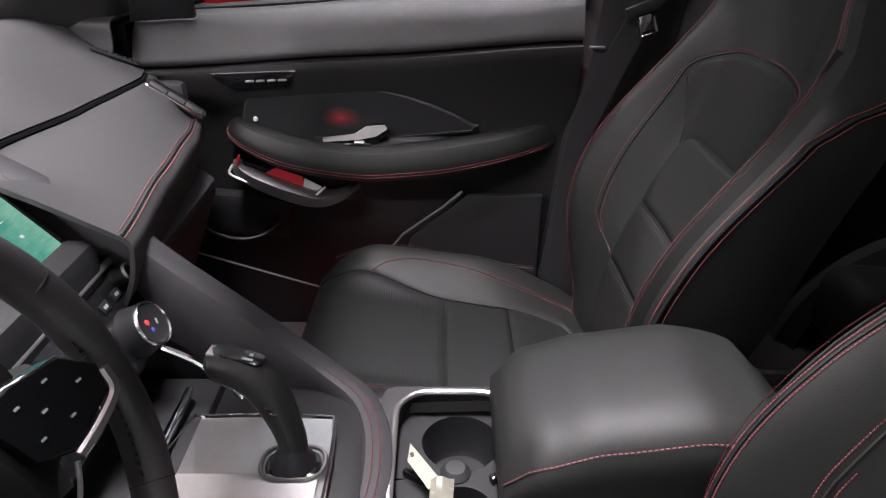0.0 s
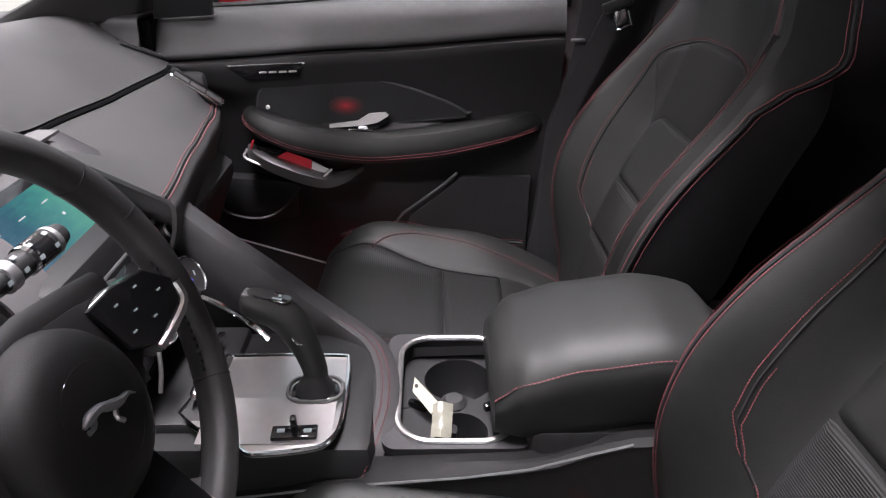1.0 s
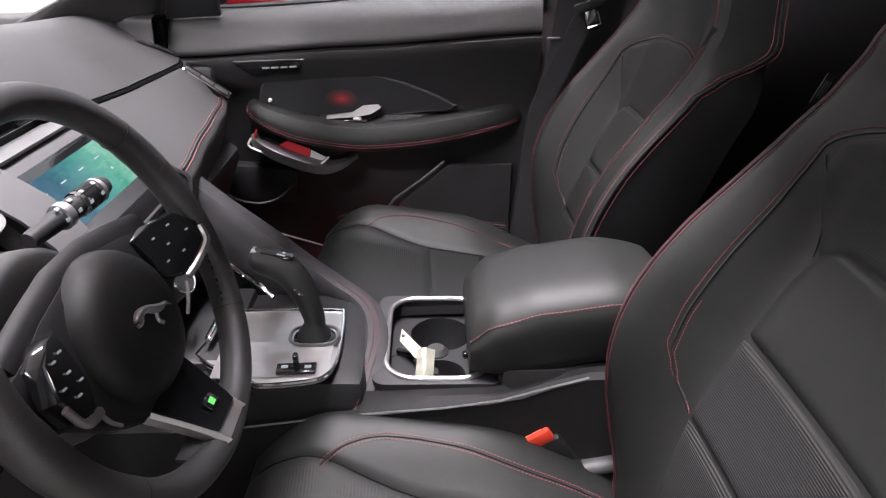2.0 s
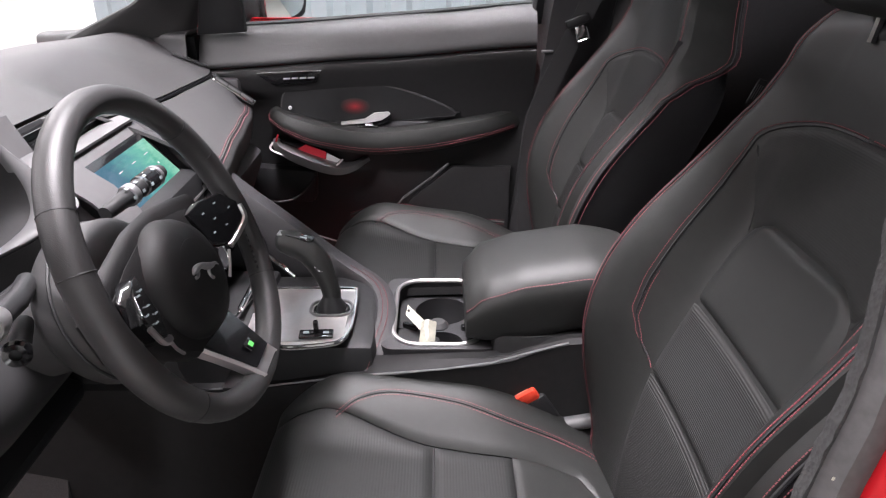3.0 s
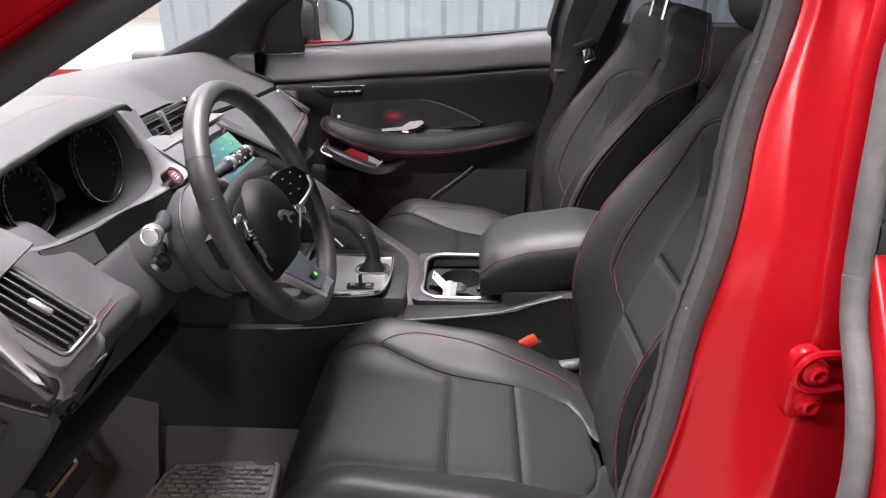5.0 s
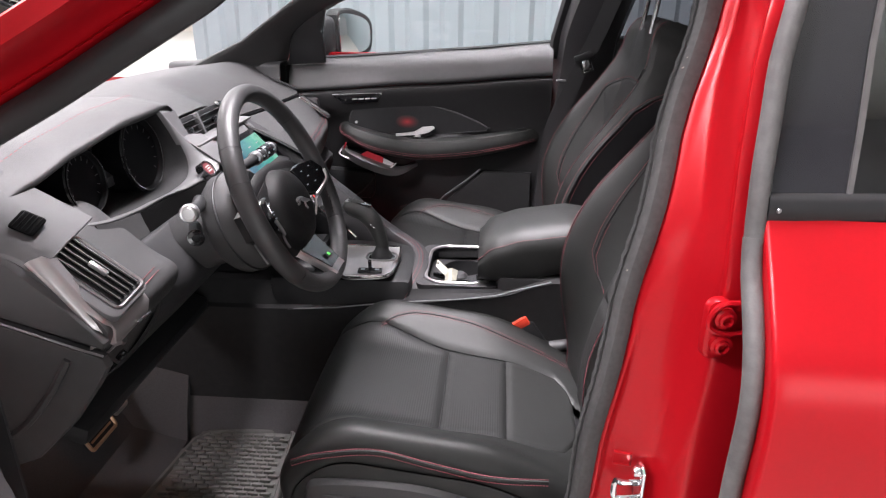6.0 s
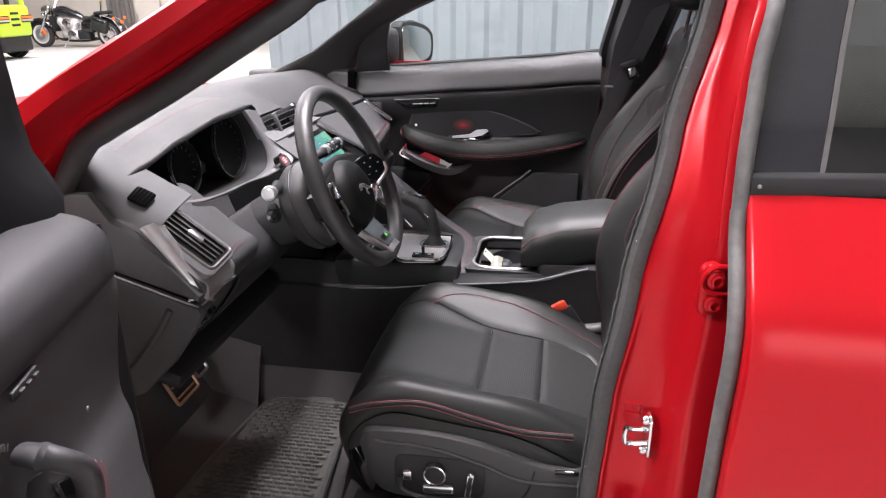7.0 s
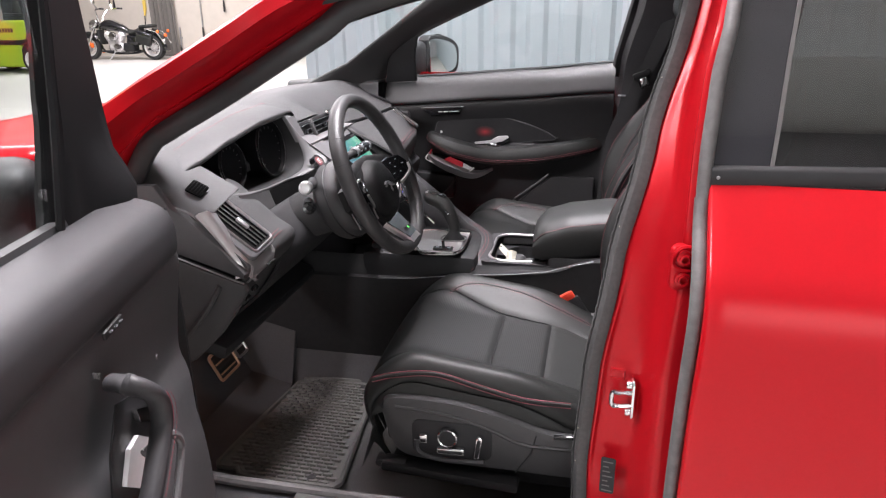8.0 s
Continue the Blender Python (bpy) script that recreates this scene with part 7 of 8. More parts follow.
    body = part("backrest", grid([[back(0.99 * i / 90, lerp(-1, 1, j / 72)) for j in range(73)] for i in range(91)]), LEATHER, seat, "black leather backrest")
    part("upper_insert", patch_across(skin, -0.7, 0.7, lambda v: 0.556 + shift - 0.02 * smooth(0.32, 0.51, abs(v)) + 0.088 * max(0.0, (abs(v) - 0.5) / 0.23), lambda v: arch(v) - 0.006, 44, 30, 0.002, 0.01), INSERT, body, "fine ribbed black cloth insert")
    part("lumbar_panel", patch(lifted, 0.437 + shift, 0.558 + shift, lambda u: -panel_edge(u), panel_edge, 30, 26, 0.007, 0.014), LEATHER, body, "smooth black leather lumbar panel")
    part("middle_panel", patch(lifted, 0.331 + shift, 0.433 + shift, lambda u: -panel_edge(u), panel_edge, 24, 26, 0.006, 0.012), RIBBED_BACK, body, "ribbed black cloth panel")
    part("lower_panel", patch(lifted, 0.02, 0.327 + shift, lambda u: -panel_edge(u), panel_edge, 30, 26, 0.006, 0.012), RIBBED_BACK, body)
    for sgn in (-1, 1):
        ring_path = [(lerp(0.335, 0.63, i / 60) + shift, ring_edge(lerp(0.335, 0.63, i / 60) + shift)) for i in range(61)] + [(arch(v), v) for v in [0.745 * math.cos(math.pi / 2 * i / 30) for i in range(1, 31)]]
        part("seam", tube([back(u, sgn * v) for u, v in ring_path], 0.0018, 5), HARD, body)
        part("stitching", stitches([back(u + 0.004, sgn * (v + 0.018)) + Vector((-0.0006, 0, 0.0002)) for u, v in ring_path], (-1, 0, 0.4), 0.003, 0.001, 0.0013), STITCH, body)
        part("stitching", stitches([back(u - 0.002, sgn * (v - 0.016)) + Vector((-0.0006, 0, 0.0002)) for u, v in ring_path[:24]], (-1, 0, 0.4), 0.003, 0.001, 0.0013), STITCH, body)
        part("seam", tube([back(u, sgn * fan(u)) for u in [lerp(0.535, 0.625, i / 12) + shift for i in range(13)]], 0.0012, 5), HARD, body)
        edge = [(lerp(0.03, 0.97, i / 100), crest_edge(lerp(0.03, 0.97, i / 100))) for i in range(101)]
        outside = sgn == out
        part("seam", tube([back(u, sgn * v) for u, v in edge], 0.0017, 5), HARD, body)
        for o in (-0.018, 0.018):
            part("stitching", stitches([back(u, sgn * (v + o)) + Vector((-0.0006, 0, 0.0002)) for u, v in edge], (-1, sgn * 0.5, 0.4), 0.003, 0.001, 0.0013), STITCH_RED if outside and driver else STITCH, body)
        # side of the backrest, front leather then dark cloth
        rows, rows_b = [], []
        for i in range(51):
            u = i / 50
            p = back(u, sgn)
            d = table([(0.0, 0.08), (0.4, 0.17), (0.6, 0.12), (0.7, 0.085), (0.85, 0.075), (1.0, 0.04)], u)
            f = table([(0.0, 0.04), (0.5, 0.05), (0.6, 0.1), (0.64, 0.3), (0.68, 0.75), (0.705, 0.96), (1.0, 1.0)], u)
            r = Vector((0.94, 0, -0.34))
            rows.append([p + r * (d * f * k / 4) + Vector((0, sgn * 0.012 * math.sin(math.pi * 0.5 * k / 4), 0)) for k in range(5)])
            rows_b.append([p + r * (d * lerp(f, 1, k / 4)) + Vector((0, sgn * (0.012 - 0.02 * (k / 4) ** 2), 0)) for k in range(5)])
        sd = part("back_side", thicken(grid(rows), 0.003), LEATHER, seat)
        part("back_rear_side", thicken(grid(rows_b), 0.003), HARD, seat)
        rr = [row[-1] + Vector((0, sgn * 0.003, 0)) for row in rows]
        part("piping", tube(rr, 0.0022, 6), HARD, sd)
        for q in (-1, 1):
            part("stitching", stitches([p + Vector((-0.008 * q, 0, 0.002 * q)) for p in rr], (0, sgn, 0), 0.003, 0.001, 0.0013), STITCH, sd)
    rows = []
    for i in range(31):
        u = i / 30
        l, r = back(u, -1), back(u, 1)
        d = table([(0.0, 0.08), (0.4, 0.17), (0.6, 0.12), (0.7, 0.085), (0.85, 0.075), (1.0, 0.04)], u)
        rows.append([l.lerp(r, k / 8) + Vector((0.94, 0, -0.34)) * (d + 0.012 * math.sin(math.pi * k / 8)) + Vector((0, (0.008 if k == 0 else -0.008 if k == 8 else 0), 0)) for k in range(9)])
    part("back_shell", thicken(grid(rows), 0.004), HARD, seat, "black plastic seat back shell")
    # head restraint
    up = 0.0 if driver else 0.05
    hr = part("head_restraint", rbox(0.1, 0.25, 0.2, 0.045, pose(0.462 + up * 0.2, yc, 1.388 + up, 0, 12, 0), 4), LEATHER, seat, "black leather head restraint")
    for dy in (-0.06, 0.06):
        part("post", tube([(0.468, yc + dy, 1.26), (0.49, yc + dy, 1.40)], 0.006, 8), CHROME, hr)
    part("post_guide", thicken(patch(lambda u, v: back(u, v) + Vector((-0.94, 0, 0.34)) * 0.003, 0.84, 0.985, -0.4, 0.4, 10, 14, 0.003, 0.006), 0.002), HARD, seat, "black plastic head restraint guide")
    tg = basis((0.428, yc - out * 0.213, 1.175), (0.36, 0, 0.93), (0.93, 0, -0.36))
    tab = part("side_tab", plate(rounded(0.034, 0.012, 0.002), 0.0015, 0.0005, tg if out > 0 else tg @ pose(0, 0, 0, 180, 0, 0)), HARD, seat, "small black stitched label")
    for k in range(3):
        part("marking_bar", rbox(0.02, 0.0012, 0.0006, 0, (tg if out > 0 else tg @ pose(0, 0, 0, 180, 0, 0)) @ pose(0, -0.003 + 0.003 * k, 0.0017)), GREYP, tab)
    # base
    part("rail", rbox(0.56, 0.05, 0.03, 0.006, pose(0.08, yc + 0.2, 0.435)), HARD, seat)
    part("rail", rbox(0.56, 0.05, 0.03, 0.006, pose(0.08, yc - 0.2, 0.435)), HARD, seat, "black seat rail")
    part("seat_pan", rbox(0.5, 0.42, 0.1, 0.02, pose(0.03, yc, 0.52)), HARD, seat)
    return seat


driver_seat = make_seat(-0.378, True)
make_seat(0.378, False)

# side shell with its switches
ys = -0.655
shell_out = [(-0.205, 0.605), (-0.19, 0.635), (-0.12, 0.642), (-0.02, 0.636), (0.06, 0.618), (0.13, 0.596), (0.2, 0.588), (0.33, 0.585), (0.34, 0.50), (0.2, 0.487), (0.08, 0.487), (-0.05, 0.487), (-0.15, 0.495), (-0.185, 0.53)]
SM = Matrix(((1, 0, 0, 0), (0, 0, -1, ys + 0.03), (0, 1, 0, 0), (0, 0, 0, 1)))
shell = part("side_shell", moved(plate([(q.x, q.y) for q in curve([(a, b, 0) for a, b in shell_out + shell_out[:1]], 56)[:-1]], 0.035, 0.014), SM), COLUMN, driver_seat, "black plastic seat side cover")
part("cover_ridge", tube(curve([(-0.17, ys - 0.004, 0.618), (-0.06, ys - 0.006, 0.612), (0.03, ys - 0.006, 0.588), (0.1, ys - 0.006, 0.562), (0.2, ys - 0.006, 0.563), (0.32, ys - 0.004, 0.572)], 24), 0.004, 6), COLUMN, shell)
part("cover_gap", tube([(0.125, ys - 0.004, 0.585), (0.115, ys - 0.005, 0.54), (0.085, ys - 0.004, 0.49)], 0.002, 5), HARD, shell)
part("switch_recess", plate(rounded(0.17, 0.085, 0.02), 0.003, 0.001, SM @ pose(-0.05, 0.552, 0.034)), HARD, shell)
part("recess_lip", tube(curve([(-0.125, ys - 0.006, 0.545), (-0.12, ys - 0.007, 0.515), (-0.07, ys - 0.009, 0.503), (0.02, ys - 0.008, 0.508)], 20), 0.006, 6), SOFT, shell)
dial = part("lumbar_dial", lathe([(0, 0.014), (0.014, 0.014), (0.019, 0.012), (0.02, 0.0)], 24, SM @ pose(-0.056, 0.564, 0.037)), HARD, shell)
part("dial_ring", tube([SM @ pose(-0.056, 0.564, 0.05) @ Vector((0.0195 * math.cos(a * 0.2618), 0.0195 * math.sin(a * 0.2618), 0)) for a in range(24)], 0.0022, 6, close=True), CHROME, dial)
part("seat_switch", rbox(0.06, 0.016, 0.018, 0.005, pose(-0.05, ys - 0.014, 0.533, 0, -2, 0)), CHROME, shell, "chrome edged seat switch")
part("seat_switch", rbox(0.052, 0.018, 0.008, 0.003, pose(-0.05, ys - 0.016, 0.533, 0, -2, 0)), HARD, shell)
part("recline_switch", rbox(0.014, 0.016, 0.055, 0.005, pose(0.008, ys - 0.014, 0.548, 0, 8, 0)), CHROME, shell, "chrome edged backrest switch")
part("recline_switch", rbox(0.008, 0.018, 0.046, 0.003, pose(0.008, ys - 0.016, 0.548, 0, 8, 0)), HARD, shell)
part("small_switch", rbox(0.018, 0.014, 0.022, 0.004, pose(-0.108, ys - 0.012, 0.555)), CHROME, shell)
part("small_switch", rbox(0.012, 0.016, 0.008, 0.002, pose(-0.108, ys - 0.013, 0.552)), HARD, shell)
part("cover_slot", rbox(0.06, 0.006, 0.008, 0.002, pose(0.19, ys - 0.005, 0.59, 0, -4, 0)), PIANO, shell)
part("rail_cover", rbox(0.3, 0.04, 0.022, 0.006, pose(-0.06, -0.64, 0.452, 0, 3, 0)), HARD, driver_seat)
part("rail_end", rbox(0.07, 0.035, 0.02, 0.008, pose(-0.19, -0.638, 0.462, 0, 3, 0)), SOFT, driver_seat)
# buckle between seat and console
bk = thing("belt_buckle", (0.17, -0.13, 0.55), "black belt buckle with a bright red release button", "belt buckle")
km = basis((0.155, -0.137, 0.667), (0.9, 0, 0.43), (0, 1, 0)) @ pose(0, 0, 0, 0, -8, 0)
part("button", rbox(0.046, 0.028, 0.022, 0.004, km), REDPL, bk, "red release button")
part("slot", rbox(0.026, 0.006, 0.002, 0.0008, km @ pose(0, -0.003, 0.0112)), material("pale_red_plastic", (0.85, 0.25, 0.18), 0.5), bk)
part("housing", rbox(0.05, 0.03, 0.07, 0.006, km @ pose(0.006, 0, -0.042)), HARD, bk)
part("stalk", rbox(0.035, 0.012, 0.12, 0.005, pose(0.2, -0.135, 0.57, 0, 25, 0)), HARD, bk)
part("bracket", rbox(0.085, 0.026, 0.022, 0.01, pose(0.243, -0.15, 0.621, 0, -11, 0), 3), GREYP, bk, "grey painted bracket")

# rear bench
rb = thing("rear_bench", (1.2, 0, 0.36), "dark leather rear bench seat", "car seat")
part("cushion", rbox(0.56, 1.3, 0.16, 0.05, pose(1.06, 0, 0.58, 0, 5, 0), 4), LEATHER, rb)
part("backrest", rbox(0.14, 1.3, 0.62, 0.05, pose(1.47, 0, 0.92, 0, 18, 0), 4), LEATHER, rb)

# ---- far end of the workshop ----


def wheel_parts(c, r, w, axis, parent, spokes=14, rim=STEEL):
    m = basis(c, axis, (0, 0, 1)) @ pose(0, 0, 0, 0, 90, 0)
    ty = part("wheel", lathe([(r * 0.72, -w / 2), (r * 0.93, -w / 2), (r, -w / 4), (r, w / 4), (r * 0.93, w / 2), (r * 0.72, w / 2), (r * 0.7, 0), (r * 0.72, -w / 2)], 32, m), TYRE, parent, "black tyre")
    part("rim", lathe([(r * 0.6, -w / 3), (r * 0.73, -w / 2), (r * 0.73, w / 2), (r * 0.6, w / 3), (r * 0.6, -w / 3)], 28, m), rim, ty)
    part("hub", lathe([(0, -w * 0.5), (r * 0.16, -w * 0.5), (r * 0.16, w * 0.5), (0, w * 0.5)], 14, m), rim, ty)
    if spokes:
        part("spokes", join(*[tube([m @ Vector((r * 0.1 * math.cos(a), r * 0.1 * math.sin(a), 0)), m @ Vector((r * 0.66 * math.cos(a), r * 0.66 * math.sin(a), 0))], r * 0.02, 5) for a in [2 * math.pi * k / spokes for k in range(spokes)]]), rim, ty)


BX, BY = -12.62, 15.3
bike = thing("motorcycle", (BX, BY, 0), "black and chrome cruiser motorcycle parked by the wall", "motorcycle")


def bk_(dx, z, dy=0.0):
    return Vector((BX + dx, BY + dy, z))


def mudguard(c, r, a0, a1, w):
    """A deep mudguard round a wheel, from angle to angle, open below."""
    rows = []
    for i in range(19):
        a = radians(lerp(a0, a1, i / 18))
        rows.append([c + Vector((math.cos(a) * (r - d), dy, math.sin(a) * (r - d))) for dy, d in ((-w, 0.11), (-w, 0.04), (-0.7 * w, 0.005), (0, 0), (0.7 * w, 0.005), (w, 0.04), (w, 0.11))])
    return thicken(grid(rows), 0.006)


wheel_parts(bk_(-1.0, 0.33), 0.33, 0.14, (0, 1, 0), bike, 18, PALE_SATIN)
wheel_parts(bk_(0.98, 0.33), 0.33, 0.19, (0, 1, 0), bike, 18, PALE_SATIN)
part("brake_disc", lathe([(0.06, -0.006), (0.14, -0.006), (0.14, 0.006), (0.06, 0.006)], 24, basis(bk_(-1.0, 0.33, -0.09), (1, 0, 0), (0, 0, 1))), STEEL, bike)
part("caliper", rbox(0.09, 0.05, 0.12, 0.015, pose(BX - 0.87, BY - 0.1, 0.38)), AMBER, bike, "red brake caliper")
GLOSSB = material("black_tank_paint", (0.01, 0.01, 0.012), 0.2, coat=0.5)
part("fuel_tank", sweep(curve([bk_(-0.56, 0.87), bk_(-0.4, 0.89), bk_(-0.15, 0.88), bk_(0.12, 0.8), bk_(0.36, 0.71)], 18), ring(0.17, 14, 0.14), scales=[table([(0, 0.35), (0.15, 0.85), (0.4, 1.0), (0.7, 0.8), (1, 0.3)], i / 18) for i in range(19)]), GLOSSB, bike, "black fuel tank")
part("tank_console", sweep(curve([bk_(-0.45, 1.02), bk_(-0.2, 1.03), bk_(0.1, 0.92)], 10), ring(0.05, 8, 0.015)), CHROME, bike)
part("saddle", sweep(curve([bk_(0.28, 0.74), bk_(0.42, 0.715), bk_(0.58, 0.74), bk_(0.7, 0.8)], 14), ring(0.17, 12, 0.07), scales=[0.5, 0.75] + [1.0] * 11 + [0.8, 0.5]), LEATHER, bike, "black saddle")
part("pillion_pad", rbox(0.44, 0.26, 0.09, 0.04, pose(BX + 0.88, BY, 0.87, 0, -4, 0), 3), LEATHER, bike, "black pillion pad")
part("rear_fender", mudguard(bk_(0.98, 0.33), 0.46, -12, 140, 0.12), GLOSSB, bike, "black rear mudguard")
part("front_fender", mudguard(bk_(-1.0, 0.33), 0.42, 35, 188, 0.1), GLOSSB, bike, "black front mudguard")
part("side_cover", rbox(0.34, 0.3, 0.26, 0.06, pose(BX + 0.42, BY, 0.52, 0, 10, 0), 3), GLOSSB, bike)
for dy in (-0.24, 0.24):
    bag = part("saddlebag", rbox(0.46, 0.15, 0.34, 0.06, pose(BX + 0.88, BY + dy, 0.57, 0, 18, 0), 3), LEATHER, bike, "black leather saddlebag")
    part("bag_flap", rbox(0.44, 0.17, 0.14, 0.05, pose(BX + 0.91, BY + dy, 0.67, 0, 18, 0), 3), GLOSSB, bag)
    part("fender_stay", tube([bk_(0.9, 0.8, dy * 0.6), bk_(1.2, 0.72, dy * 0.6), bk_(1.42, 0.42, dy * 0.6)], 0.02, 6), CHROME, bike)
    part("indicator", lathe([(0, 0.06), (0.04, 0.03), (0.045, 0)], 12, basis(bk_(1.3, 0.74, dy), (0, 1, 0), (0, 0, 1))), AMBER, bike)
for dy in (-0.1, 0.1):
    part("fork", tube([bk_(-1.0, 0.33, dy), bk_(-0.62, 0.98, dy)], 0.034, 8), CHROME, bike, "chrome fork leg")
    part("handlebar", tube(curve([bk_(-0.55, 1.0, dy * 0.6), bk_(-0.52, 1.18, dy * 1.5), bk_(-0.44, 1.31, dy * 2.6), bk_(-0.2, 1.33, dy * 3.6)], 14), 0.018, 6), CHROME, bike)
    part("grip", tube([bk_(-0.24, 1.332, dy * 3.5), bk_(-0.1, 1.325, dy * 3.9)], 0.024, 8), TYRE, bike)
    stem = part("mirror", lathe([(0, 0.02), (0.06, 0.012), (0.07, 0)], 14, basis(bk_(-0.42, 1.5, dy * 3.4), (0, 1, 0), (0, 0, 1))), CHROME, bike, "round chrome mirror")
    part("mirror_stem", tube([bk_(-0.36, 1.33, dy * 2.9), bk_(-0.41, 1.47, dy * 3.4)], 0.009, 5), CHROME, stem)
part("headlamp", lathe([(0, 0.12), (0.09, 0.09), (0.13, 0.0), (0.12, -0.1), (0, -0.12)], 18, basis(bk_(-0.76, 0.94), (0, 1, 0), (0, 0, 1)) @ pose(0, 0, 0, 0, 180, 0)), CHROME, bike, "round chrome headlamp")
for dy in (-0.17, 0.17):
    part("spot_lamp", lathe([(0, 0.07), (0.05, 0.05), (0.07, 0.0), (0, -0.05)], 14, basis(bk_(-0.72, 0.84, dy), (0, 1, 0), (0, 0, 1)) @ pose(0, 0, 0, 0, 180, 0)), CHROME, bike)
for k, a in ((0, -32), (1, 28)):
    cm_ = pose(BX - 0.3 + 0.34 * k, BY - 0.04, 0.58, 0, a, 0)
    part("cylinder", join(*[lathe([(0.05, -0.009), (0.115, -0.009), (0.115, 0.009), (0.05, 0.009)], 14, cm_ @ pose(0, 0, -0.15 + 0.036 * j)) for j in range(8)], lathe([(0, -0.18), (0.08, -0.18), (0.09, 0.15), (0, 0.2)], 14, cm_)), PALE_SATIN, bike, "finned engine cylinder")
part("air_cleaner", lathe([(0, 0.06), (0.09, 0.05), (0.11, 0.02), (0.11, -0.04)], 18, basis(bk_(-0.1, 0.62, -0.2), (1, 0, 0), (0, 0, 1))), CHROME, bike)
part("crankcase", rbox(0.46, 0.3, 0.26, 0.1, pose(BX - 0.1, BY, 0.34), 3), PALE_SATIN, bike, "silver crankcase")
part("gear_cover", lathe([(0, 0.05), (0.1, 0.04), (0.12, 0.0)], 18, basis(bk_(-0.02, 0.33, -0.15), (1, 0, 0), (0, 0, 1))), CHROME, bike)
part("gearbox", rbox(0.36, 0.26, 0.24, 0.06, pose(BX + 0.28, BY, 0.33), 3), HARD, bike)
part("exhaust", tube(curve([bk_(-0.42, 0.46, 0.15), bk_(-0.46, 0.24, 0.18), bk_(0.1, 0.2, 0.2), bk_(1.3, 0.26, 0.22)], 16), 0.05, 10), CHROME, bike, "chrome exhaust pipe")
part("frame", tube(curve([bk_(-0.6, 0.92), bk_(-0.62, 0.3), bk_(-0.2, 0.17), bk_(0.5, 0.19), bk_(0.98, 0.33)], 16), 0.028, 8), GLOSSB, bike)
part("radiator", rbox(0.06, 0.26, 0.4, 0.02, pose(BX - 0.58, BY, 0.6, 0, -12, 0)), HARD, bike)
part("footboard", rbox(0.34, 0.14, 0.04, 0.015, pose(BX - 0.3, BY - 0.24, 0.24)), HARD, bike)
part("reflector", rbox(0.08, 0.02, 0.05, 0.01, pose(BX - 0.46, BY - 0.2, 0.22)), AMBER, bike, "red reflector")
part("tail_lamp", rbox(0.06, 0.1, 0.08, 0.02, pose(BX + 1.38, BY, 0.64)), AMBER, bike, "red and amber tail lamp")
part("side_stand", tube([bk_(-0.1, 0.25, -0.15), bk_(-0.2, 0.02, -0.32)], 0.014, 6), STEEL, bike)

FX, FY = -12.42, 12.17
fk = thing("forklift", (FX, FY, 0), "lime green forklift truck with black roll cage", "forklift")
part("counterweight", rbox(0.62, 0.98, 0.66, 0.09, pose(FX + 0.42, FY, 0.8), 3), LIME, fk, "lime green counterweight")
part("body", rbox(1.5, 0.96, 0.5, 0.05, pose(FX - 0.62, FY, 0.88), 3), LIME, fk, "lime green body")
part("lower_body", rbox(1.5, 0.94, 0.52, 0.05, pose(FX - 0.85, FY, 0.38), 3), LIME, fk, "lime green lower body")
part("rear_skirt", rbox(0.5, 0.9, 0.34, 0.06, pose(FX + 0.44, FY, 0.33), 3), HARD, fk)
part("body_band", rbox(1.36, 0.01, 0.07, 0.003, pose(FX - 0.62, FY - 0.482, 0.64)), HARD, fk, "black band along the body")
for k in range(3):
    part("vent_slot", rbox(0.01, 0.24, 0.05, 0.003, pose(FX + 0.733, FY, 0.72 + 0.12 * k)), HARD, fk)
part("rear_hoop", sweep(curve([(FX + 0.62, FY - 0.4, 1.1), (FX + 0.6, FY - 0.4, 1.24), (FX + 0.6, FY - 0.3, 1.3), (FX + 0.6, FY + 0.3, 1.3), (FX + 0.6, FY + 0.4, 1.24), (FX + 0.62, FY + 0.4, 1.1)], 24), ring(0.06, 8), up=(1, 0, 0)), LIME, fk, "lime green rear hoop")
part("engine_cover", rbox(0.6, 0.6, 0.2, 0.05, pose(FX - 0.3, FY, 1.18)), HARD, fk)
part("seat", rbox(0.45, 0.5, 0.4, 0.1, pose(FX - 0.45, FY, 1.4), 3), LEATHER, fk)
for dy in (-0.47, 0.47):
    part("cage_post", sweep(curve([(FX - 0.75, FY + dy, 0.66), (FX - 0.02, FY + dy, 0.67), (FX + 0.16, FY + dy, 0.78), (FX + 0.2, FY + dy, 1.1), (FX + 0.14, FY + dy, 1.7), (FX - 0.05, FY + dy, 2.1)], 26), ring(0.055, 8), up=(0, 1, 0)), HARD, fk, "black cage post")
    part("cage_post", tube([(FX - 1.2, FY + dy, 1.1), (FX - 1.05, FY + dy, 2.1)], 0.05, 8), HARD, fk)
part("cage_roof", rbox(1.4, 1.0, 0.06, 0.02, pose(FX - 0.55, FY, 2.12)), HARD, fk)
part("mast", rbox(0.12, 0.7, 2.1, 0.02, pose(FX - 1.75, FY, 1.1)), HARD, fk)
for dy in (-0.25, 0.25):
    part("fork_arm", rbox(1.0, 0.1, 0.04, 0.01, pose(FX - 2.25, FY + dy, 0.08)), STEEL, fk)
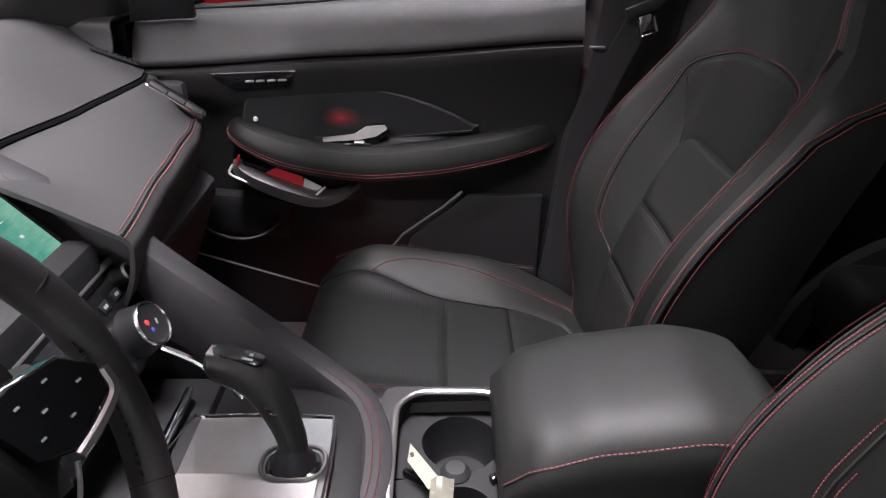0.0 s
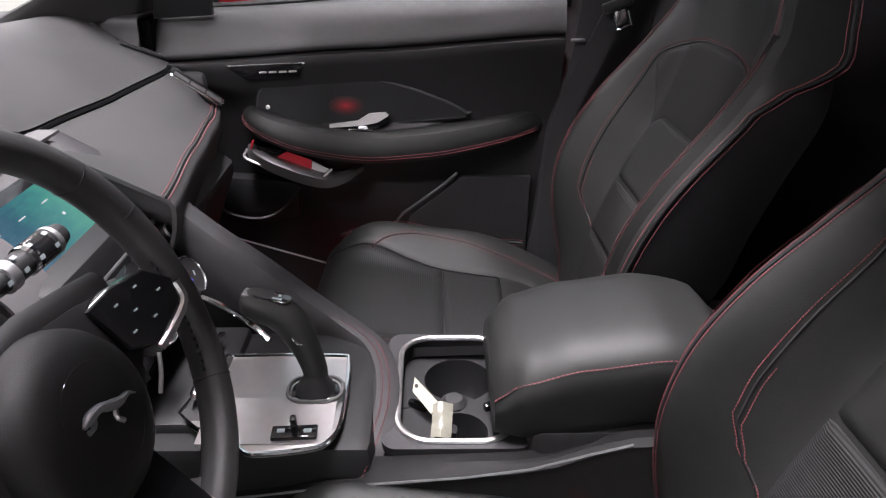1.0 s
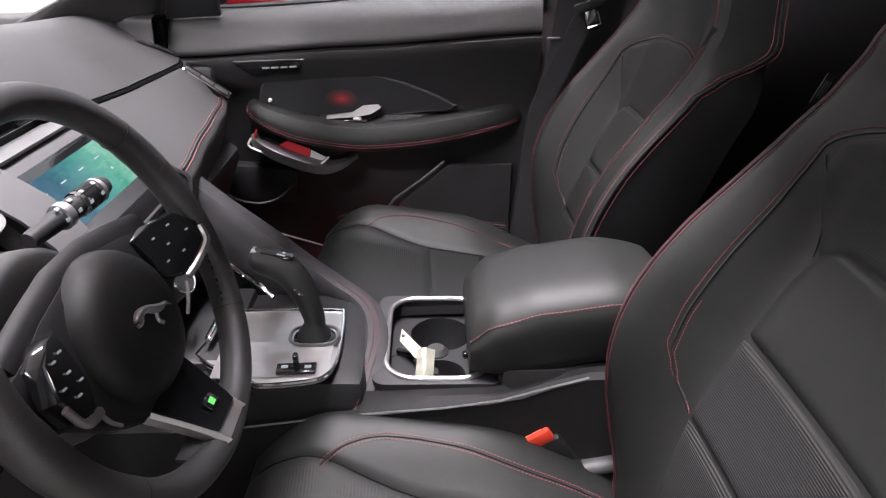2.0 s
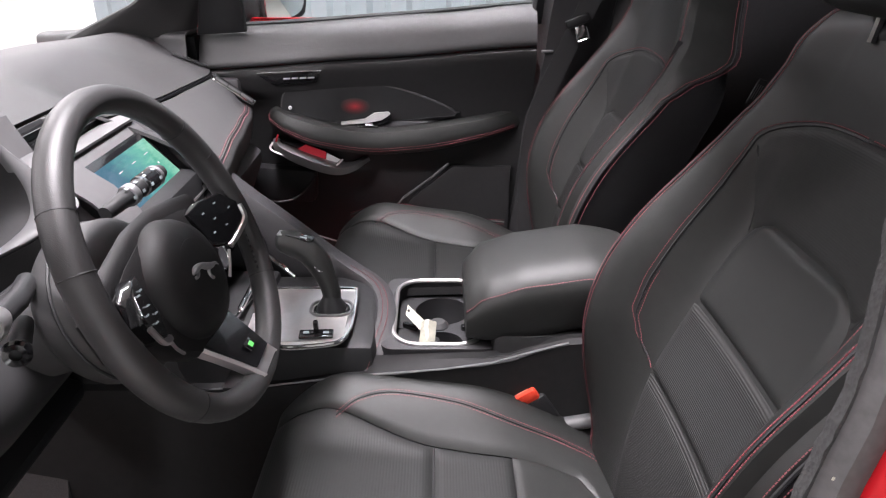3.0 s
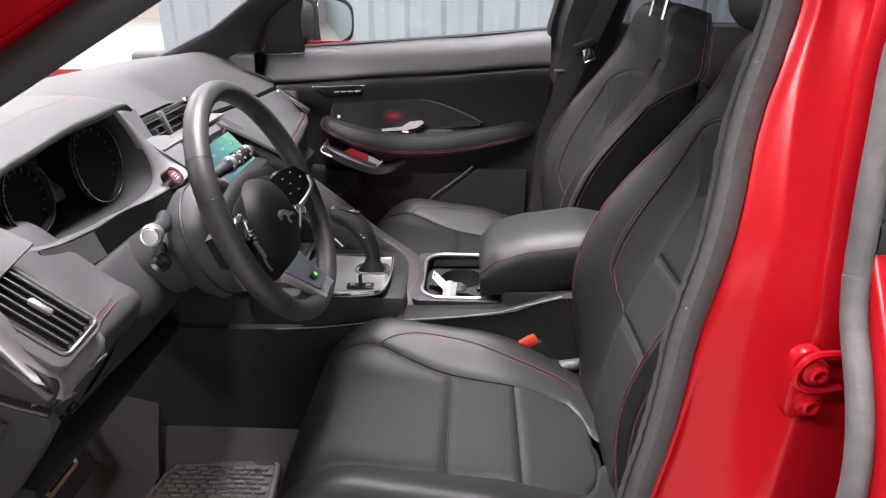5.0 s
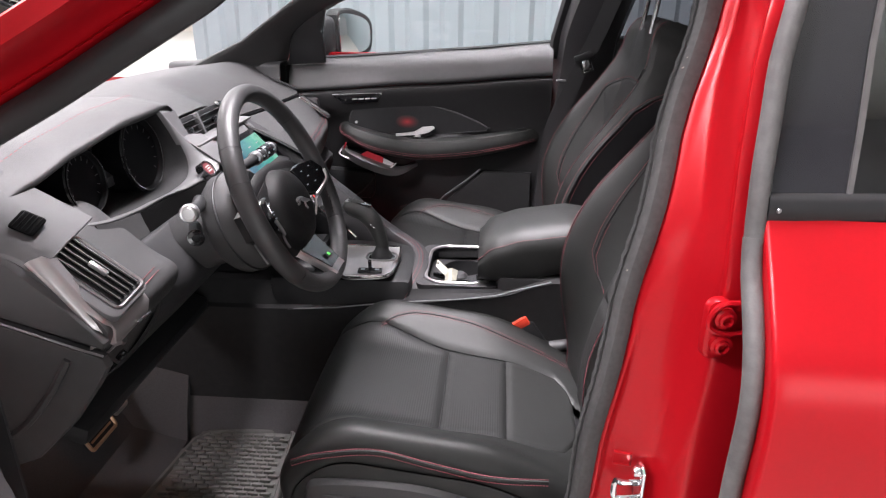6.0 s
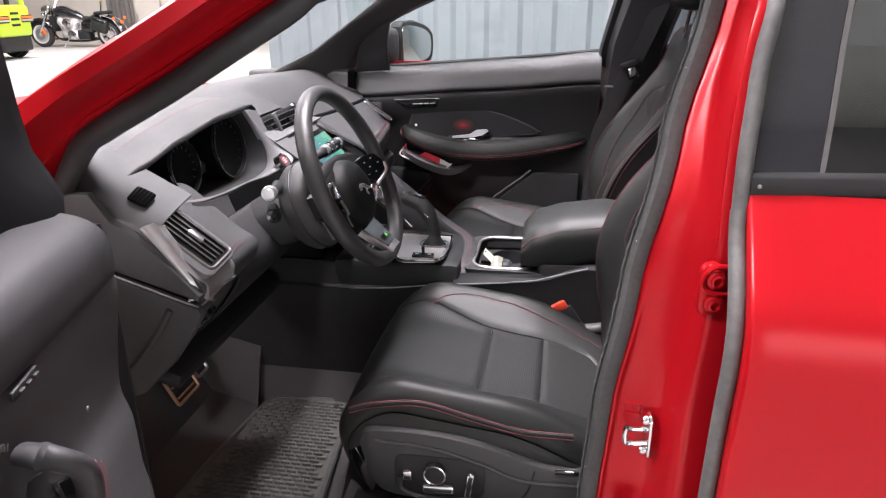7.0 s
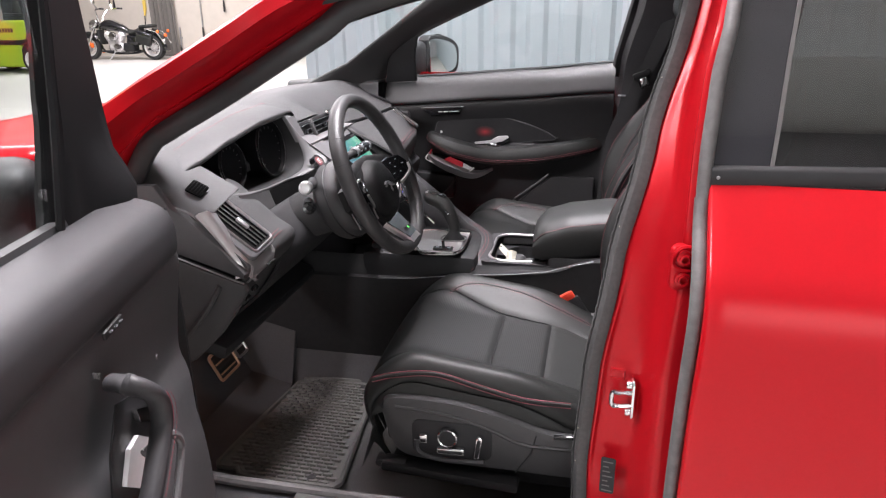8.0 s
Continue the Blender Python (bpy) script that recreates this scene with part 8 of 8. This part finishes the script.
for dx, r in ((0.2, 0.28), (-1.3, 0.32)):
    for dy in (-0.44, 0.44):
        part("wheel_arch", lathe([(0, -0.06), (r * 1.25, -0.06), (r * 1.25, 0.02), (0, 0.02)], 24, basis((FX + dx, FY + dy * 0.99, r + 0.06), (1, 0, 0), (0, 0, 1))), TYRE, fk)
        wheel_parts(Vector((FX + dx, FY + dy, r)), r, 0.2, (0, 1, 0), fk, 0, WHITE)
for dy in (-0.34, 0.34):
    lamp = part("tail_lamp", rbox(0.2, 0.34, 0.16, 0.02, pose(FX + 0.64, FY + dy, 0.84)), HARD, fk)
    part("lens", rbox(0.22, 0.36, 0.05, 0.01, pose(FX + 0.64, FY + dy, 0.87)), AMBER, lamp, "red lens")
    part("lens", rbox(0.22, 0.36, 0.04, 0.01, pose(FX + 0.64, FY + dy, 0.81)), PAPER, lamp)
for k in range(6):
    part("marking_bar", rbox(0.055, 0.006, 0.09, 0, pose(FX - 0.62 + 0.075 * k, FY - 0.482, 0.92)), HARD, fk)

# things along the far wall
dr = thing("hanging_sheet", (-12.05, 16.5, 0), "dark brown cloth sheet hanging on the wall", "cloth")
rows = []
for z in (0.02, 1.0, 2.2, 3.2):
    rows.append([Vector((-12.43 + 0.0254 * k, 16.52 - 0.045 * math.sin(k * 1.15) - 0.02 * math.sin(k * 0.43 + z), z)) for k in range(31)])
part("cloth", thicken(grid(rows), 0.01), DRAPE, dr)
for x, z0, z1 in ((-10.86, 0.5, 3.5), (-10.12, 1.2, 3.5), (-11.62, 0.02, 0.8), (-13.6, 1.3, 3.5)):
    pp = thing("wall_pipe", (x, 16.55, z0), "thin grey pipe on the wall", "pipe", "wall pipes")
    part("tube", tube([(x, 16.555, z0), (x + 0.03, 16.555, z1)], 0.016, 8), STEEL, pp)
    part("end_fitting", lathe([(0, 0.0), (0.028, 0.0), (0.03, 0.1), (0.018, 0.3), (0, 0.3)], 10, pose(x, 16.555, z0)), TYRE, pp, "dark end fitting")
    part("clip", rbox(0.08, 0.05, 0.04, 0.01, pose(x + 0.02, 16.575, z1 - 0.3)), STEEL, pp)
bs = thing("leaning_pole", (-12.64, 16.45, 0), "yellow handled pole leaning on the wall", "pole")
part("shaft", tube([(-12.66, 16.42, 0.02), (-12.64, 16.54, 1.2)], 0.014, 8), TYRE, bs, "dark thin shaft")
part("handle", tube([(-12.64, 16.535, 1.12), (-12.63, 16.57, 1.3), (-12.62, 16.57, 1.75)], 0.05, 10, scales=[0.4, 1.0, 0.9]), material("yellow_pole", (0.6, 0.42, 0.08), 0.5), bs, "yellow handle")
